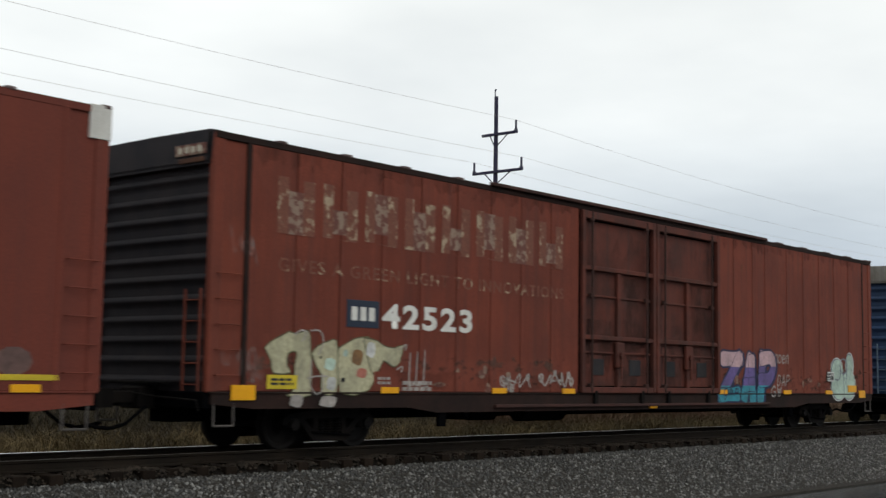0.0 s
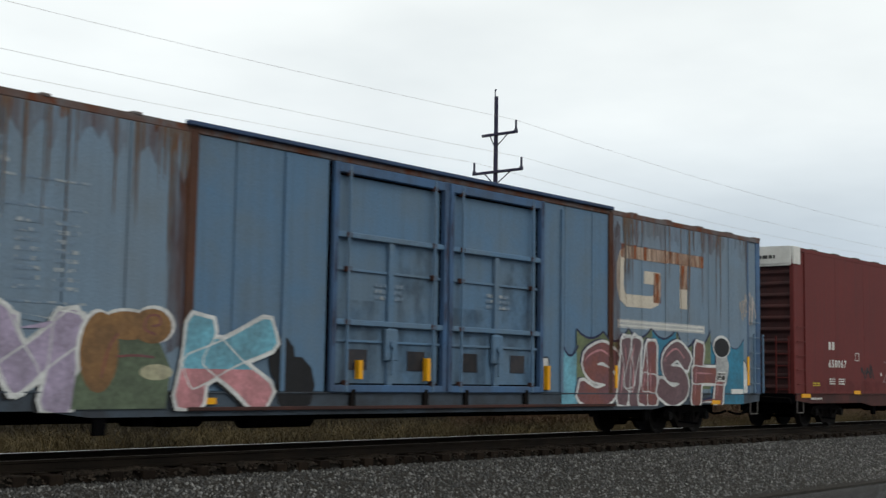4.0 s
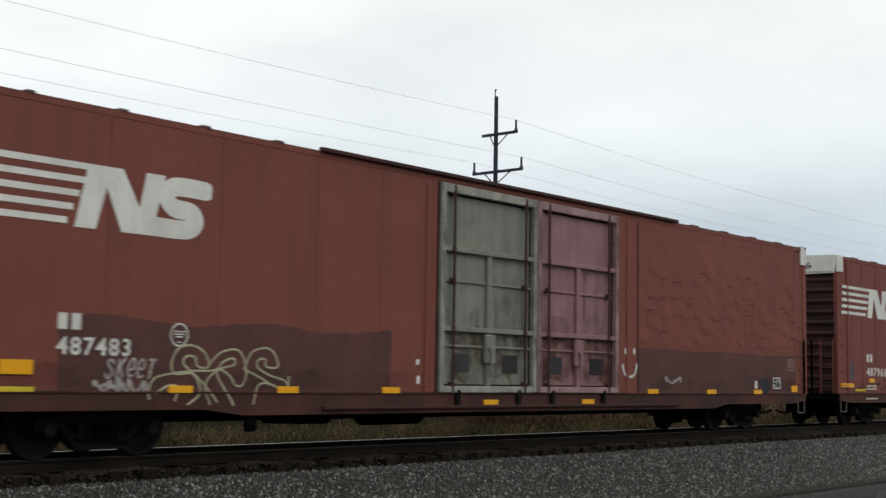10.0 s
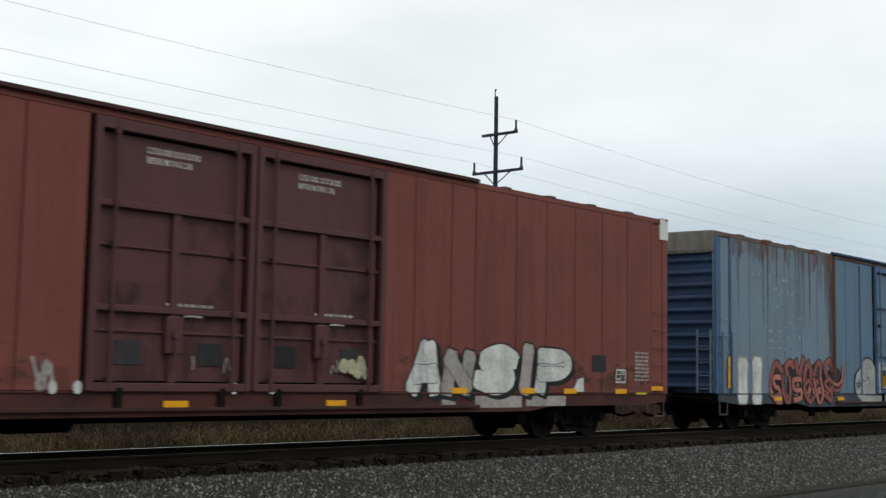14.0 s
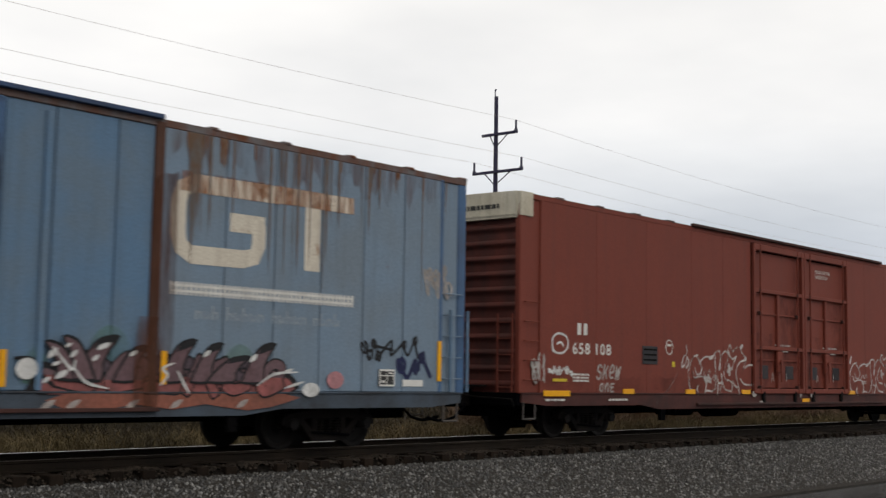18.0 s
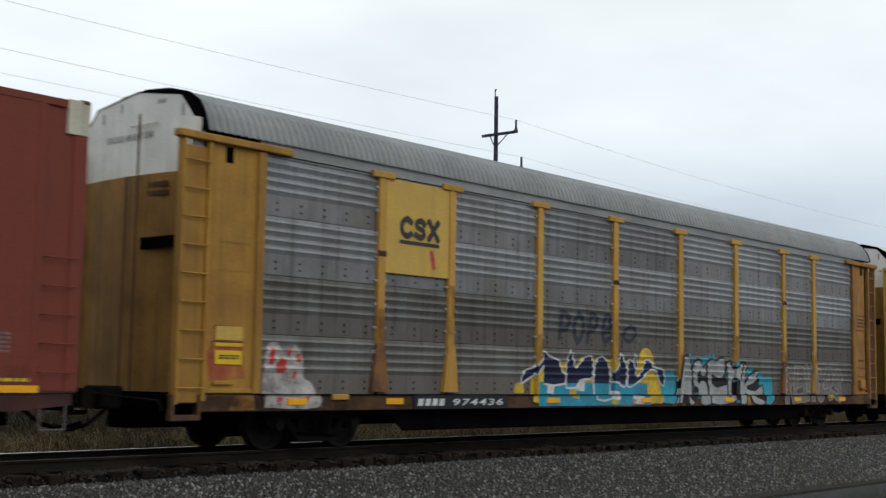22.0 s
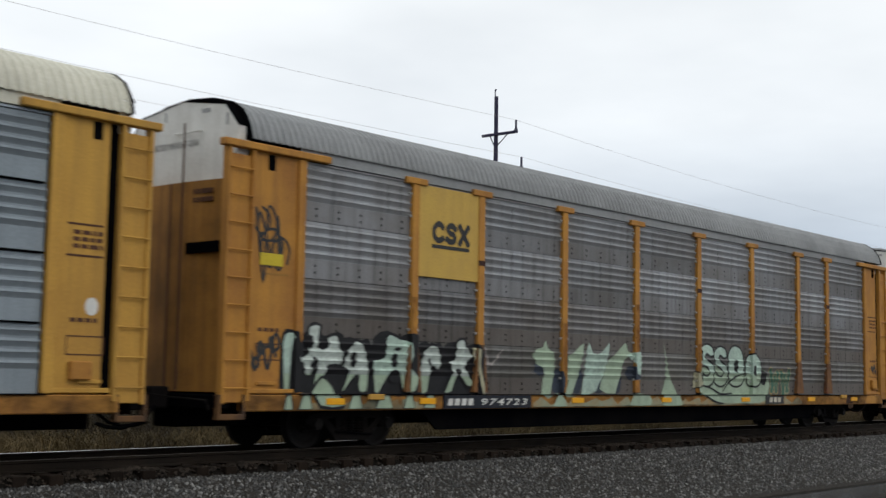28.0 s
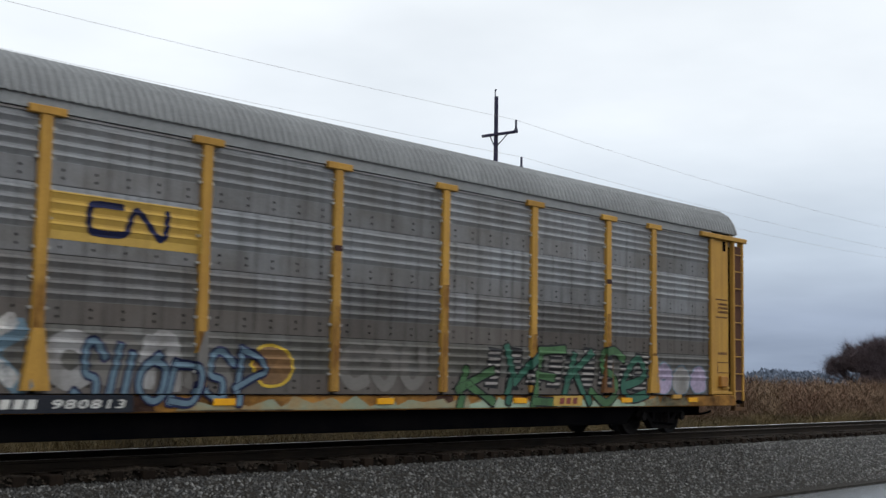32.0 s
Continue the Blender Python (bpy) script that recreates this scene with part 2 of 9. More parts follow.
class Shape:
    """Collects faces, then becomes one mesh."""

    def __init__(self):
        self.v, self.f, self.mi = [], [], []

    def add(self, verts, faces, mi=0):
        o = len(self.v)
        self.v += [tuple(p) for p in verts]
        self.f += [tuple(i + o for i in q) for q in faces]
        self.mi += [mi] * len(faces)
        return self

    def box(self, x0, x1, y0, y1, z0, z1, c=0.0, mi=0):
        """A box, its edges cut off by c."""
        if c <= 0:
            v = [(x, y, z) for x in (x0, x1) for y in (y0, y1) for z in (z0, z1)]
            return self.add(v, [(0, 1, 3, 2), (4, 6, 7, 5), (0, 4, 5, 1), (2, 3, 7, 6), (0, 2, 6, 4), (1, 5, 7, 3)], mi)
        lo, hi = (x0, y0, z0), (x1, y1, z1)
        bm = bmesh.new()
        for k in range(8):
            s = [(hi if k >> a & 1 else lo)[a] for a in range(3)]
            for a in range(3):
                q = list(s)
                for b in range(3):
                    if b != a:
                        q[b] += c if not k >> b & 1 else -c
                bm.verts.new(q)
        bmesh.ops.convex_hull(bm, input=bm.verts)
        bm.verts.index_update()
        self.add([p.co for p in bm.verts], [[p.index for p in q.verts] for q in bm.faces], mi)
        bm.free()
        return self

    def prism(self, pts, a, b, axis="x", mi=0, caps=True):
        """A closed outline in the two other axes (in order), drawn out from a to b."""
        def at(p, s):
            return {"x": (s, p[0], p[1]), "y": (p[0], s, p[1]), "z": (p[0], p[1], s)}[axis]
        n = len(pts)
        v = [at(p, a) for p in pts] + [at(p, b) for p in pts]
        f = [(i, (i + 1) % n, n + (i + 1) % n, n + i) for i in range(n)]
        if caps:
            f += [tuple(range(n))[::-1], tuple(range(n, 2 * n))]
        return self.add(v, f, mi)

    def rod(self, p, q, r, n=8, r2=None, mi=0):
        p, q = Vector(p), Vector(q)
        d = (q - p).normalized()
        u = d.orthogonal().normalized()
        w = d.cross(u)
        r2 = r if r2 is None else r2
        v = []
        for o, k in ((p, r), (q, r2)):
            v += [o + (u * math.cos(t) + w * math.sin(t)) * k for t in (2 * math.pi * i / n for i in range(n))]
        f = [(i, (i + 1) % n, n + (i + 1) % n, n + i) for i in range(n)] + [tuple(range(n))[::-1], tuple(range(n, 2 * n))]
        return self.add(v, f, mi)

    def path(self, pts, r, n=6):
        for p, q in zip(pts, pts[1:]):
            self.rod(p, q, r, n)
        return self

    def tube(self, pts, r, n=6):
        """One unbroken tube through the points."""
        pts = [Vector(p) for p in pts]
        v, k = [], len(pts)
        for i, p in enumerate(pts):
            d = (pts[min(i + 1, k - 1)] - pts[max(i - 1, 0)]).normalized()
            u = d.cross(Vector((0.3, 0.5, 0.81))).normalized()
            w = d.cross(u)
            v += [p + (u * math.cos(t) + w * math.sin(t)) * r for t in (2 * math.pi * j / n for j in range(n))]
        f = [(i * n + j, i * n + (j + 1) % n, (i + 1) * n + (j + 1) % n, (i + 1) * n + j) for i in range(k - 1) for j in range(n)]
        return self.add(v, f + [tuple(range(n))[::-1], tuple(range((k - 1) * n, k * n))])

    def mesh(self, name, *mats):
        me = bpy.data.meshes.new(name)
        me.from_pydata(self.v, [], self.f)
        for m in mats:
            me.materials.append(MAT[m] if isinstance(m, str) else m)
        if any(self.mi):
            me.polygons.foreach_set("material_index", self.mi)
        bm = bmesh.new()
        bm.from_mesh(me)
        bmesh.ops.recalc_face_normals(bm, faces=bm.faces)
        bm.to_mesh(me)
        bm.free()
        return me


def part(name, shape, mats, parent, label="", at=None):
    """Links a shape, or a mesh that is already made, as one part under its thing."""
    mats = mats if isinstance(mats, (tuple, list)) else (mats,)
    ob = new(name, shape.mesh(name, *mats) if isinstance(shape, Shape) else shape)
    ob.parent = parent
    if at is not None:
        ob.location = at
    return tagged(ob, label)


def thing(name, label, category, group="", kind="", at=(0, 0, 0)):
    ob = new(name)
    ob.location = at
    return tagged(ob, label, category, group, kind)


def smooth(me, angle=40):
    me.shade_smooth()
    me.set_sharp_from_angle(angle=radians(angle))
    return me

# ---------------------------------------------------------------- ground and track
GROUND_Z, BED_Z = -1.2, -0.36


def bed_height(y):
    """Ballast shoulder, top and far side, then the low ground behind."""
    for y0, z0, y1, z1 in ((-1e9, GROUND_Z, 13.0, GROUND_Z), (13.0, GROUND_Z, 15.55, BED_Z), (15.55, BED_Z, 18.9, BED_Z),
                           (18.9, BED_Z, 20.6, -0.85), (20.6, -0.85, 24.0, -0.75), (24.0, -0.75, 1e9, -0.75)):
        if y0 <= y < y1:
            return z0 + (z1 - z0) * (y - y0) / max(y1 - y0, 1e-6) if y1 - y0 < 1e6 else z0
    return z0


def track_side(base, tri):
    """Brown oil-stained stones that bury the ties up to their tops."""
    rng = np.random.default_rng(8)
    n = 16000
    x, y = 4 + 80 * rng.random(n) ** 1.3, 15.86 + .44 * rng.random(n)
    z = np.interp(y, [15.86, 15.90, 15.96, 16.3], [BED_Z + .05, BED_Z + .13, BED_Z + .158, BED_Z + .165]) + .02 * np.sin(x * 2.3) + .015 * np.sin(x * 5.9)
    r = .016 + .020 * rng.random(n)
    v = base[None] * (.7 + .6 * rng.random((n, 7, 3))) * r[:, None, None] + np.stack([x, y, z], -1)[:, None]
    me = bpy.data.meshes.new("stained_stones")
    me.from_pydata(v.reshape(-1, 3).tolist(), [], (tri[None] + 7 * np.arange(n)[:, None, None]).reshape(-1, 3).tolist())
    me.materials.append(mat("stained_stone", (0.016, 0.0125, 0.0098), 0.8, second=(0.034, 0.026, 0.019), amount=0.8, scale=3, island=0.5, spec=0.15))
    tagged(new("stained_stones", me), "brown oil-stained stones round the tie ends", "stones", kind="stuff")


def build_ground():
    s = Shape()
    ys = [-3000, -300, -60, -10, 6, 11.5, 12.6, 13.0, 14.3, 15.55, 17.2, 18.9, 20.6, 22, 24, 40, 80, 200, 800, 3500]
    xs = [-3000, -400, -120, -40, 0, 20, 40, 60, 90, 140, 220, 400, 900, 3500]
    v = [(x, y, bed_height(y) - 0.02) for x in xs for y in ys]
    n = len(ys)
    s.add(v, [(i * n + j, (i + 1) * n + j, (i + 1) * n + j + 1, i * n + j + 1) for i in range(len(xs) - 1) for j in range(n - 1)])
    me = s.mesh("ground", mat("bare_earth", (0.026, 0.020, 0.013), 0.95, second=(0.055, 0.040, 0.022), amount=0.9, scale=0.35, grain=12, bump=0.6))
    tagged(new("ground", me), "brown earth with dead grass beside the railway", "ground", kind="structure")
    # wet road along the foot of the bed
    s = Shape()
    s.prism([(4.0, GROUND_Z - 0.1), (4.0, GROUND_Z), (12.55, GROUND_Z), (12.75, GROUND_Z - 0.01), (12.75, GROUND_Z - 0.1)], -60, 260)
    wet = material("wet_asphalt", (0.045, 0.046, 0.048), 0.12, second=(0.07, 0.07, 0.07), amount=0.8, scale=0.6, grain=60, bump=0.05, fine=0.2)
    tagged(new("road", s.mesh("road", wet)), "wet grey asphalt road with standing water", "road", kind="structure")
    # ballast bed
    s = Shape()
    s.prism([(12.8, GROUND_Z - 0.1), (12.8, GROUND_Z + 0.02), (13.3, GROUND_Z + 0.12), (15.5, BED_Z), (15.95, BED_Z + .03), (18.85, BED_Z), (20.7, -0.85), (20.7, -1.3)], -120, 420)
    me = s.mesh("ballast", "ballast_fines")
    tagged(new("ballast", me), "grey crushed stone ballast under the track", "ballast", kind="structure")
    # dark strip: the shade under the cars is put into its colour
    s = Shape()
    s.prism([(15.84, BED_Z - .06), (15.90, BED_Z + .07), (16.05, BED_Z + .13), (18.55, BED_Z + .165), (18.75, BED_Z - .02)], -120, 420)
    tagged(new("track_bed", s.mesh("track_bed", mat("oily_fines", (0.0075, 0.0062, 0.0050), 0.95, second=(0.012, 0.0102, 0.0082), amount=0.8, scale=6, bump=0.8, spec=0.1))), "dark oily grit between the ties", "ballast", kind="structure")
    # loose stones on the shoulder, many in the near stretch
    rng = np.random.default_rng(3)
    n = 84000
    u = rng.random(n) ** 1.35
    x = 3 + 92 * u
    y = 12.95 + 2.98 * rng.random(n) ** 0.8
    far = rng.random(n) < 0.10
    y[far] = 18.3 + 2.2 * rng.random(far.sum())
    z = np.interp(y, [12.8, 13.3, 15.5, 15.95, 18.85, 20.7], [GROUND_Z + 0.02, GROUND_Z + 0.12, BED_Z, BED_Z + .03, BED_Z, -0.85])
    r = 0.015 + 0.022 * rng.random(n) ** 1.6
    r *= 1 + 0.5 * u
    base = np.array([(1, 0, -.35), (-.45, .85, -.3), (-.5, -.8, -.4), (.25, .1, .8), (-.75, .1, .35), (.5, .75, .2), (.55, -.7, .25)])
    tri = np.array([(0, 5, 3), (5, 1, 3), (1, 4, 3), (4, 2, 3), (2, 6, 3), (6, 0, 3), (0, 1, 5), (1, 2, 4), (2, 0, 6)])
    jit = base[None] * (0.7 + 0.6 * rng.random((n, 7, 3)))
    a = rng.random(n) * 6.283
    c, sn = np.cos(a)[:, None], np.sin(a)[:, None]
    px, py = jit[:, :, 0] * c - jit[:, :, 1] * sn, jit[:, :, 0] * sn + jit[:, :, 1] * c
    tilt = (rng.random(n) - 0.5)[:, None] * 1.6
    pz = jit[:, :, 2] + tilt * px * 0.6
    v = np.stack([x[:, None] + px * r[:, None], y[:, None] + py * r[:, None], z[:, None] + (pz + 0.25) * r[:, None]], -1).reshape(-1, 3)
    f = (tri[None] + 7 * np.arange(n)[:, None, None]).reshape(-1, 3)
    me = bpy.data.meshes.new("ballast_stones")
    me.vertices.add(len(v))
    me.vertices.foreach_set("co", v.ravel())
    me.loops.add(len(f) * 3)
    me.loops.foreach_set("vertex_index", f.ravel())
    me.polygons.add(len(f))
    me.polygons.foreach_set("loop_start", np.arange(0, len(f) * 3, 3))
    me.polygons.foreach_set("loop_total", np.full(len(f), 3))
    me.update(calc_edges=True)
    me.materials.append(MAT["ballast_stone"])
    track_side(base, tri)
    tagged(new("ballast_stones", me), "loose grey and pale crushed stones on the ballast shoulder", "stones", kind="stuff")


def build_track():
    track = thing("track", "railway track of rusty rails on dark wooden ties", "track", kind="structure", at=(0, YC, 0))
    prof = [(-.075, -.172), (.075, -.172), (.075, -.160), (.012, -.135), (.009, -.05), (.036, -.036), (.036, -.006), (.030, 0), (-.030, 0), (-.036, -.006), (-.036, -.036), (-.009, -.05), (-.012, -.135), (-.075, -.160)]
    for y in (-0.755, 0.755):
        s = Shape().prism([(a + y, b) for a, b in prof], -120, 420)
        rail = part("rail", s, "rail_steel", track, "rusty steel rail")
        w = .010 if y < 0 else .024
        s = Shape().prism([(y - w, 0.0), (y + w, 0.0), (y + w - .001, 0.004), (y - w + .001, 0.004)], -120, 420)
        # near head darkened, far head near white: the sky's reflection is in the colour
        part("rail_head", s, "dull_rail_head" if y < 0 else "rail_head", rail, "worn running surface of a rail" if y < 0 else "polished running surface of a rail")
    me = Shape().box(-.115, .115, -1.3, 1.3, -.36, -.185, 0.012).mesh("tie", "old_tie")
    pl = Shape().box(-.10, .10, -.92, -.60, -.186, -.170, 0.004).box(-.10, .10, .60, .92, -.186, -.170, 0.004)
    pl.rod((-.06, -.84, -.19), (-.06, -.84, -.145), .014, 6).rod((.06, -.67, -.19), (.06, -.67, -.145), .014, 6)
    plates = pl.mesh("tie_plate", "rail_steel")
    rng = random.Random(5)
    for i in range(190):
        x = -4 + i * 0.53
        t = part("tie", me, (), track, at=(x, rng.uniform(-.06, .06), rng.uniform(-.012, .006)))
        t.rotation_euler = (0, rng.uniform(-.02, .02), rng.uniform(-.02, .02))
        if i < 110:
            part("tie_plate", plates, (), t)


build_ground()
build_track()

# ---------------------------------------------------------------- running gear
WHEELS = []     # every wheelset, with its place in its truck
R_WHEEL = 0.44


def wheelset_mesh():
    s = Shape()
    s.rod((0, -1.12, 0), (0, 1.12, 0), .075, 12)
    n = 28
    for side in (-1, 1):
        # tread, flange and dished plate, turned round the axle
        prof = [(.70, .10), (.69, .30), (.69, .41), (.675, .465), (.705, .462), (.715, .443), (.81, .436), (.815, .40), (.80, .37), (.745, .33), (.735, .17), (.80, .12), (.80, .08)]
        v = [(r * math.cos(a), side * y, r * math.sin(a)) for a in (2 * math.pi * i / n for i in range(n)) for y, r in prof]
        k = len(prof)
        s.add(v, [(i * k + j, i * k + (j + 1) % k, ((i + 1) % n) * k + (j + 1) % k, ((i + 1) % n) * k + j) for i in range(n) for j in range(k)])
        # chalk mark and bolts on the bearing cap
        s.rod((0, side * 1.10, 0), (0, side * 1.17, 0), .10, 14)
        for b in range(3):
            a = 2.09 * b
            s.rod((.06 * math.cos(a), side * 1.165, .06 * math.sin(a)), (.06 * math.cos(a), side * 1.185, .06 * math.sin(a)), .016, 6)
    return smooth(s.mesh("wheelset", "wheel_steel"), 35)


def side_frame_mesh(side):
    s = Shape()
    y0, y1 = sorted((side * 0.93, side * 1.10))
    top = [(-1.12, .50), (-1.02, .60), (-.55, .66), (-.35, .74), (.35, .74), (.55, .66), (1.02, .60), (1.12, .50), (1.12, .42), (.98, .46), (.72, .50), (.48, .54), (-.48, .54), (-.72, .50), (-.98, .46), (-1.12, .42)]
    s.prism(top, y0, y1, "y")
    s.prism([(-.74, .50), (-.62, .52), (-.30, .26), (.30, .26), (.62, .52), (.74, .50), (.40, .14), (-.40, .14)], y0, y1, "y")
    for x in (-.34, .34):
        s.box(x - .06, x + .06, y0, y1, .24, .56, .01)
    for x in (-.89, .89):                      # journal boxes
        s.box(x - .15, x + .15, y0 + side * .01, y1 + side * .02, .36, .58, .03)
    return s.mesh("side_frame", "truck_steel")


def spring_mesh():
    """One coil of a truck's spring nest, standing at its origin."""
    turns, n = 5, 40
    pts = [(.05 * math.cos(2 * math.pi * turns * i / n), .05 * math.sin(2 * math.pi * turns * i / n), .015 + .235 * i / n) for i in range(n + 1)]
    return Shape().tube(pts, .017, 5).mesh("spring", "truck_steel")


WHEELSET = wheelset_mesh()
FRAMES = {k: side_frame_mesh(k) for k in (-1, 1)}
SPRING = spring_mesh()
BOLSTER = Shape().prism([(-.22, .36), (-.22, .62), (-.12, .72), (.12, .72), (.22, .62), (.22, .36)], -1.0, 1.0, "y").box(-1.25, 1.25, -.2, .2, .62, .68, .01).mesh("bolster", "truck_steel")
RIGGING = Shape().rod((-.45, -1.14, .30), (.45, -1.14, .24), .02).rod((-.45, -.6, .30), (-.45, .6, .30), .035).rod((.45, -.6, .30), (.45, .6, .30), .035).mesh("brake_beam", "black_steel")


def truck(car, x):
    t = new("truck")
    t.parent, t.location = car, (x, 0, 0)
    tagged(t, "dark steel truck with two wheelsets")
    part("bolster", BOLSTER, (), t)
    part("brake_beam", RIGGING, (), t)
    for k in (-1, 1):
        part("side_frame", FRAMES[k], (), t)
        for sx in (-.20, 0, .20):
            for sy in (.97, 1.06):
                part("spring", SPRING, (), t, at=(sx, k * sy, .26))
    for dx in (-.89, .89):
        w = part("wheelset", WHEELSET, (), t, at=(dx, 0, R_WHEEL))
        WHEELS.append((w, dx))
    return t


def coupler_mesh():
    s = Shape()
    s.box(-.95, .12, -.10, .10, .78, .98, .02)
    s.prism([(-.95, -.20), (-1.20, -.17), (-1.24, -.06), (-1.10, -.02), (-1.12, .10), (-1.22, .16), (-.98, .20)], .72, 1.02, "z")
    s.box(-.30, .1, -.26, .26, .70, 1.06, .03)
    return s.mesh("coupler", "truck_steel")


COUPLER = coupler_mesh()
HOSE = smooth(Shape().tube([(-.25, -.36, .74), (-.42, -.38, .62), (-.62, -.36, .47), (-.85, -.3, .40), (-1.05, -.22, .42), (-1.22, -.14, .48)], .032, 8).mesh("brake_hose", "black_steel"))
LEVER = Shape().tube([(-.10, -1.50, .70), (-.12, -1.45, .86), (-.16, -.5, .90), (-.45, -.2, .96)], .016).mesh("uncoupling_lever", "truck_steel")


def coupled_ends(car, length):
    for x, turn in ((0, 0), (length, math.pi)):
        for name, me in (("coupler", COUPLER), ("brake_hose", HOSE), ("uncoupling_lever", LEVER)):
            o = part(name, me, (), car, at=(x, 0, 0))
            o.rotation_euler = (0, 0, turn)


# ---------------------------------------------------------------- paint on sides
def curve(pts, n=6):
    """A rounded line through the points."""
    out = []
    p = [pts[0], *pts, pts[-1]]
    for i in range(1, len(p) - 2):
        a, b, c, d = p[i - 1:i + 3]
        for k in range(n):
            t = k / n
            out.append(tuple(0.5 * (2 * b[j] + (c[j] - a[j]) * t + (2 * a[j] - 5 * b[j] + 4 * c[j] - d[j]) * t * t + (3 * b[j] - a[j] - 3 * c[j] + d[j]) * t ** 3) for j in (0, 1)))
    return out + [pts[-1]]


def ribbon(pts, w, taper=0.0):
    """A flat stroke of width w along the line, with blunt round ends: points and faces in the plane."""
    pts = [pts[0]] + [q for p, q in zip(pts, pts[1:]) if math.dist(p, q) > 1e-4]
    v, f = [], []
    n = len(pts)
    for i, p in enumerate(pts):
        a, b = pts[max(i - 1, 0)], pts[min(i + 1, n - 1)]
        d = math.hypot(b[0] - a[0], b[1] - a[1]) or 1
        nx, nz = -(b[1] - a[1]) / d, (b[0] - a[0]) / d
        k = w / 2 * (1 - taper * abs(2 * i / (n - 1) - 1))
        v += [(p[0] + nx * k, p[1] + nz * k), (p[0] - nx * k, p[1] - nz * k)]
        if i:
            f.append((2 * i - 2, 2 * i - 1, 2 * i + 1, 2 * i))
    for end, nxt, l, r in ((0, 1, 0, 1), (n - 1, n - 2, 2 * n - 2, 2 * n - 1)):
        p, q = pts[end], pts[nxt]
        d = math.dist(p, q) or 1
        ex, ez = (p[0] - q[0]) / d * w * 0.35, (p[1] - q[1]) / d * w * 0.35
        v += [(p[0] * .3 + v[l][0] * .7 + ex, p[1] * .3 + v[l][1] * .7 + ez), (p[0] * .3 + v[r][0] * .7 + ex, p[1] * .3 + v[r][1] * .7 + ez)]
        f.append((l, r, len(v) - 1, len(v) - 2))
    return v, f


POST_EDGES = [p + e for p in (4.62, 6.58, 9.45, 12.35, 15.25, 18.10, 20.90, 22.85) for e in (-.101, -.095, .095, .101)] + [1.647, 1.651, 1.819, 1.823]


def flat_side(x, z):
    return -HALF


def laid(strokes, lift, surface=flat_side, breaks=(), low=.70, high=None, joined=False):
    """Flat strokes in (x, z) laid on a car's side: each lies a hair above the one before it; joined strokes are tied into one shape."""
    bm, laid_down = bmesh.new(), []
    for k, (v, f) in enumerate(strokes):
        vs = [bm.verts.new((x, -lift - k * 0.00012 - i * 0.000008, z)) for i, (x, z) in enumerate(v)]
        if joined and laid_down:
            a, q = min(((p, c) for p in laid_down for c in f), key=lambda pc: (pc[0].co - vs[pc[1][0]].co).length_squared)
            bm.faces.new((a, vs[q[0]], vs[q[1]]))
        laid_down += vs
        for q in f:
            try:
                bm.faces.new([vs[i] for i in q])
            except ValueError:
                pass
    for z in breaks:
        bmesh.ops.bisect_plane(bm, geom=bm.verts[:] + bm.edges[:] + bm.faces[:], plane_co=(0, 0, z), plane_no=(0, 0, 1))
    bmesh.ops.bisect_plane(bm, geom=bm.verts[:] + bm.edges[:] + bm.faces[:], plane_co=(0, 0, low), plane_no=(0, 0, -1), clear_outer=True)
    if high:
        bmesh.ops.bisect_plane(bm, geom=bm.verts[:] + bm.edges[:] + bm.faces[:], plane_co=(0, 0, high), plane_no=(0, 0, 1), clear_outer=True)
    if breaks and len(bm.verts):
        xs = [v.co.x for v in bm.verts]
        for x in POST_EDGES:
            if min(xs) < x < max(xs):
                bmesh.ops.bisect_plane(bm, geom=bm.verts[:] + bm.edges[:] + bm.faces[:], plane_co=(x, 0, 0), plane_no=(1, 0, 0))
    for p in bm.verts:
        p.co.y += surface(p.co.x, p.co.z)
    bm.normal_update()
    for q in bm.faces:
        if q.normal.y > 0:
            q.normal_flip()
    return bm


APART = ("faded_lines", "faded_lettering", "small_label", "white_daub", "graffiti_drip", "graffiti_disc", "graffiti_low", "graffiti_blob",
         "graffiti_background", "graffiti_shade", "graffiti_outline", "graffiti_scrawl", "emblem", "company_mark", "round_label", "graffiti_dots")


def paint(name, strokes, m, parent, lift=0.006, surface=flat_side, breaks=(), label="", low=.70, high=None, joined=False):
    """Paint laid on a car's side; separate marks become parts of their own."""
    if name in APART and not joined and 1 < len(strokes) < 13:
        for k, one in enumerate(strokes[:-1]):
            paint(name, [one], m, parent, lift + k * .00012, surface, breaks, label, low, high)
        strokes, lift = strokes[-1:], lift + (len(strokes) - 1) * .00012
    bm = laid(strokes, lift, surface, breaks, low, high, joined)
    me = bpy.data.meshes.new(name)
    bm.to_mesh(me)
    bm.free()
    me.materials.append(MAT[m] if isinstance(m, str) else m)
    ob = new(name, me)
    ob.parent = parent
    return tagged(ob, label)


def rect(x0, x1, z0, z1, lean=0.0):
    return [(x0, z0), (x1, z0), (x1 + lean, z1), (x0 + lean, z1)], [(0, 1, 2, 3)]


def block(pts):
    return list(pts), [tuple(range(len(pts)))]


def disc(x, z, rx, rz, n=20):
    return [(x + rx * math.cos(2 * math.pi * i / n), z + rz * math.sin(2 * math.pi * i / n)) for i in range(n)], [tuple(range(n))]


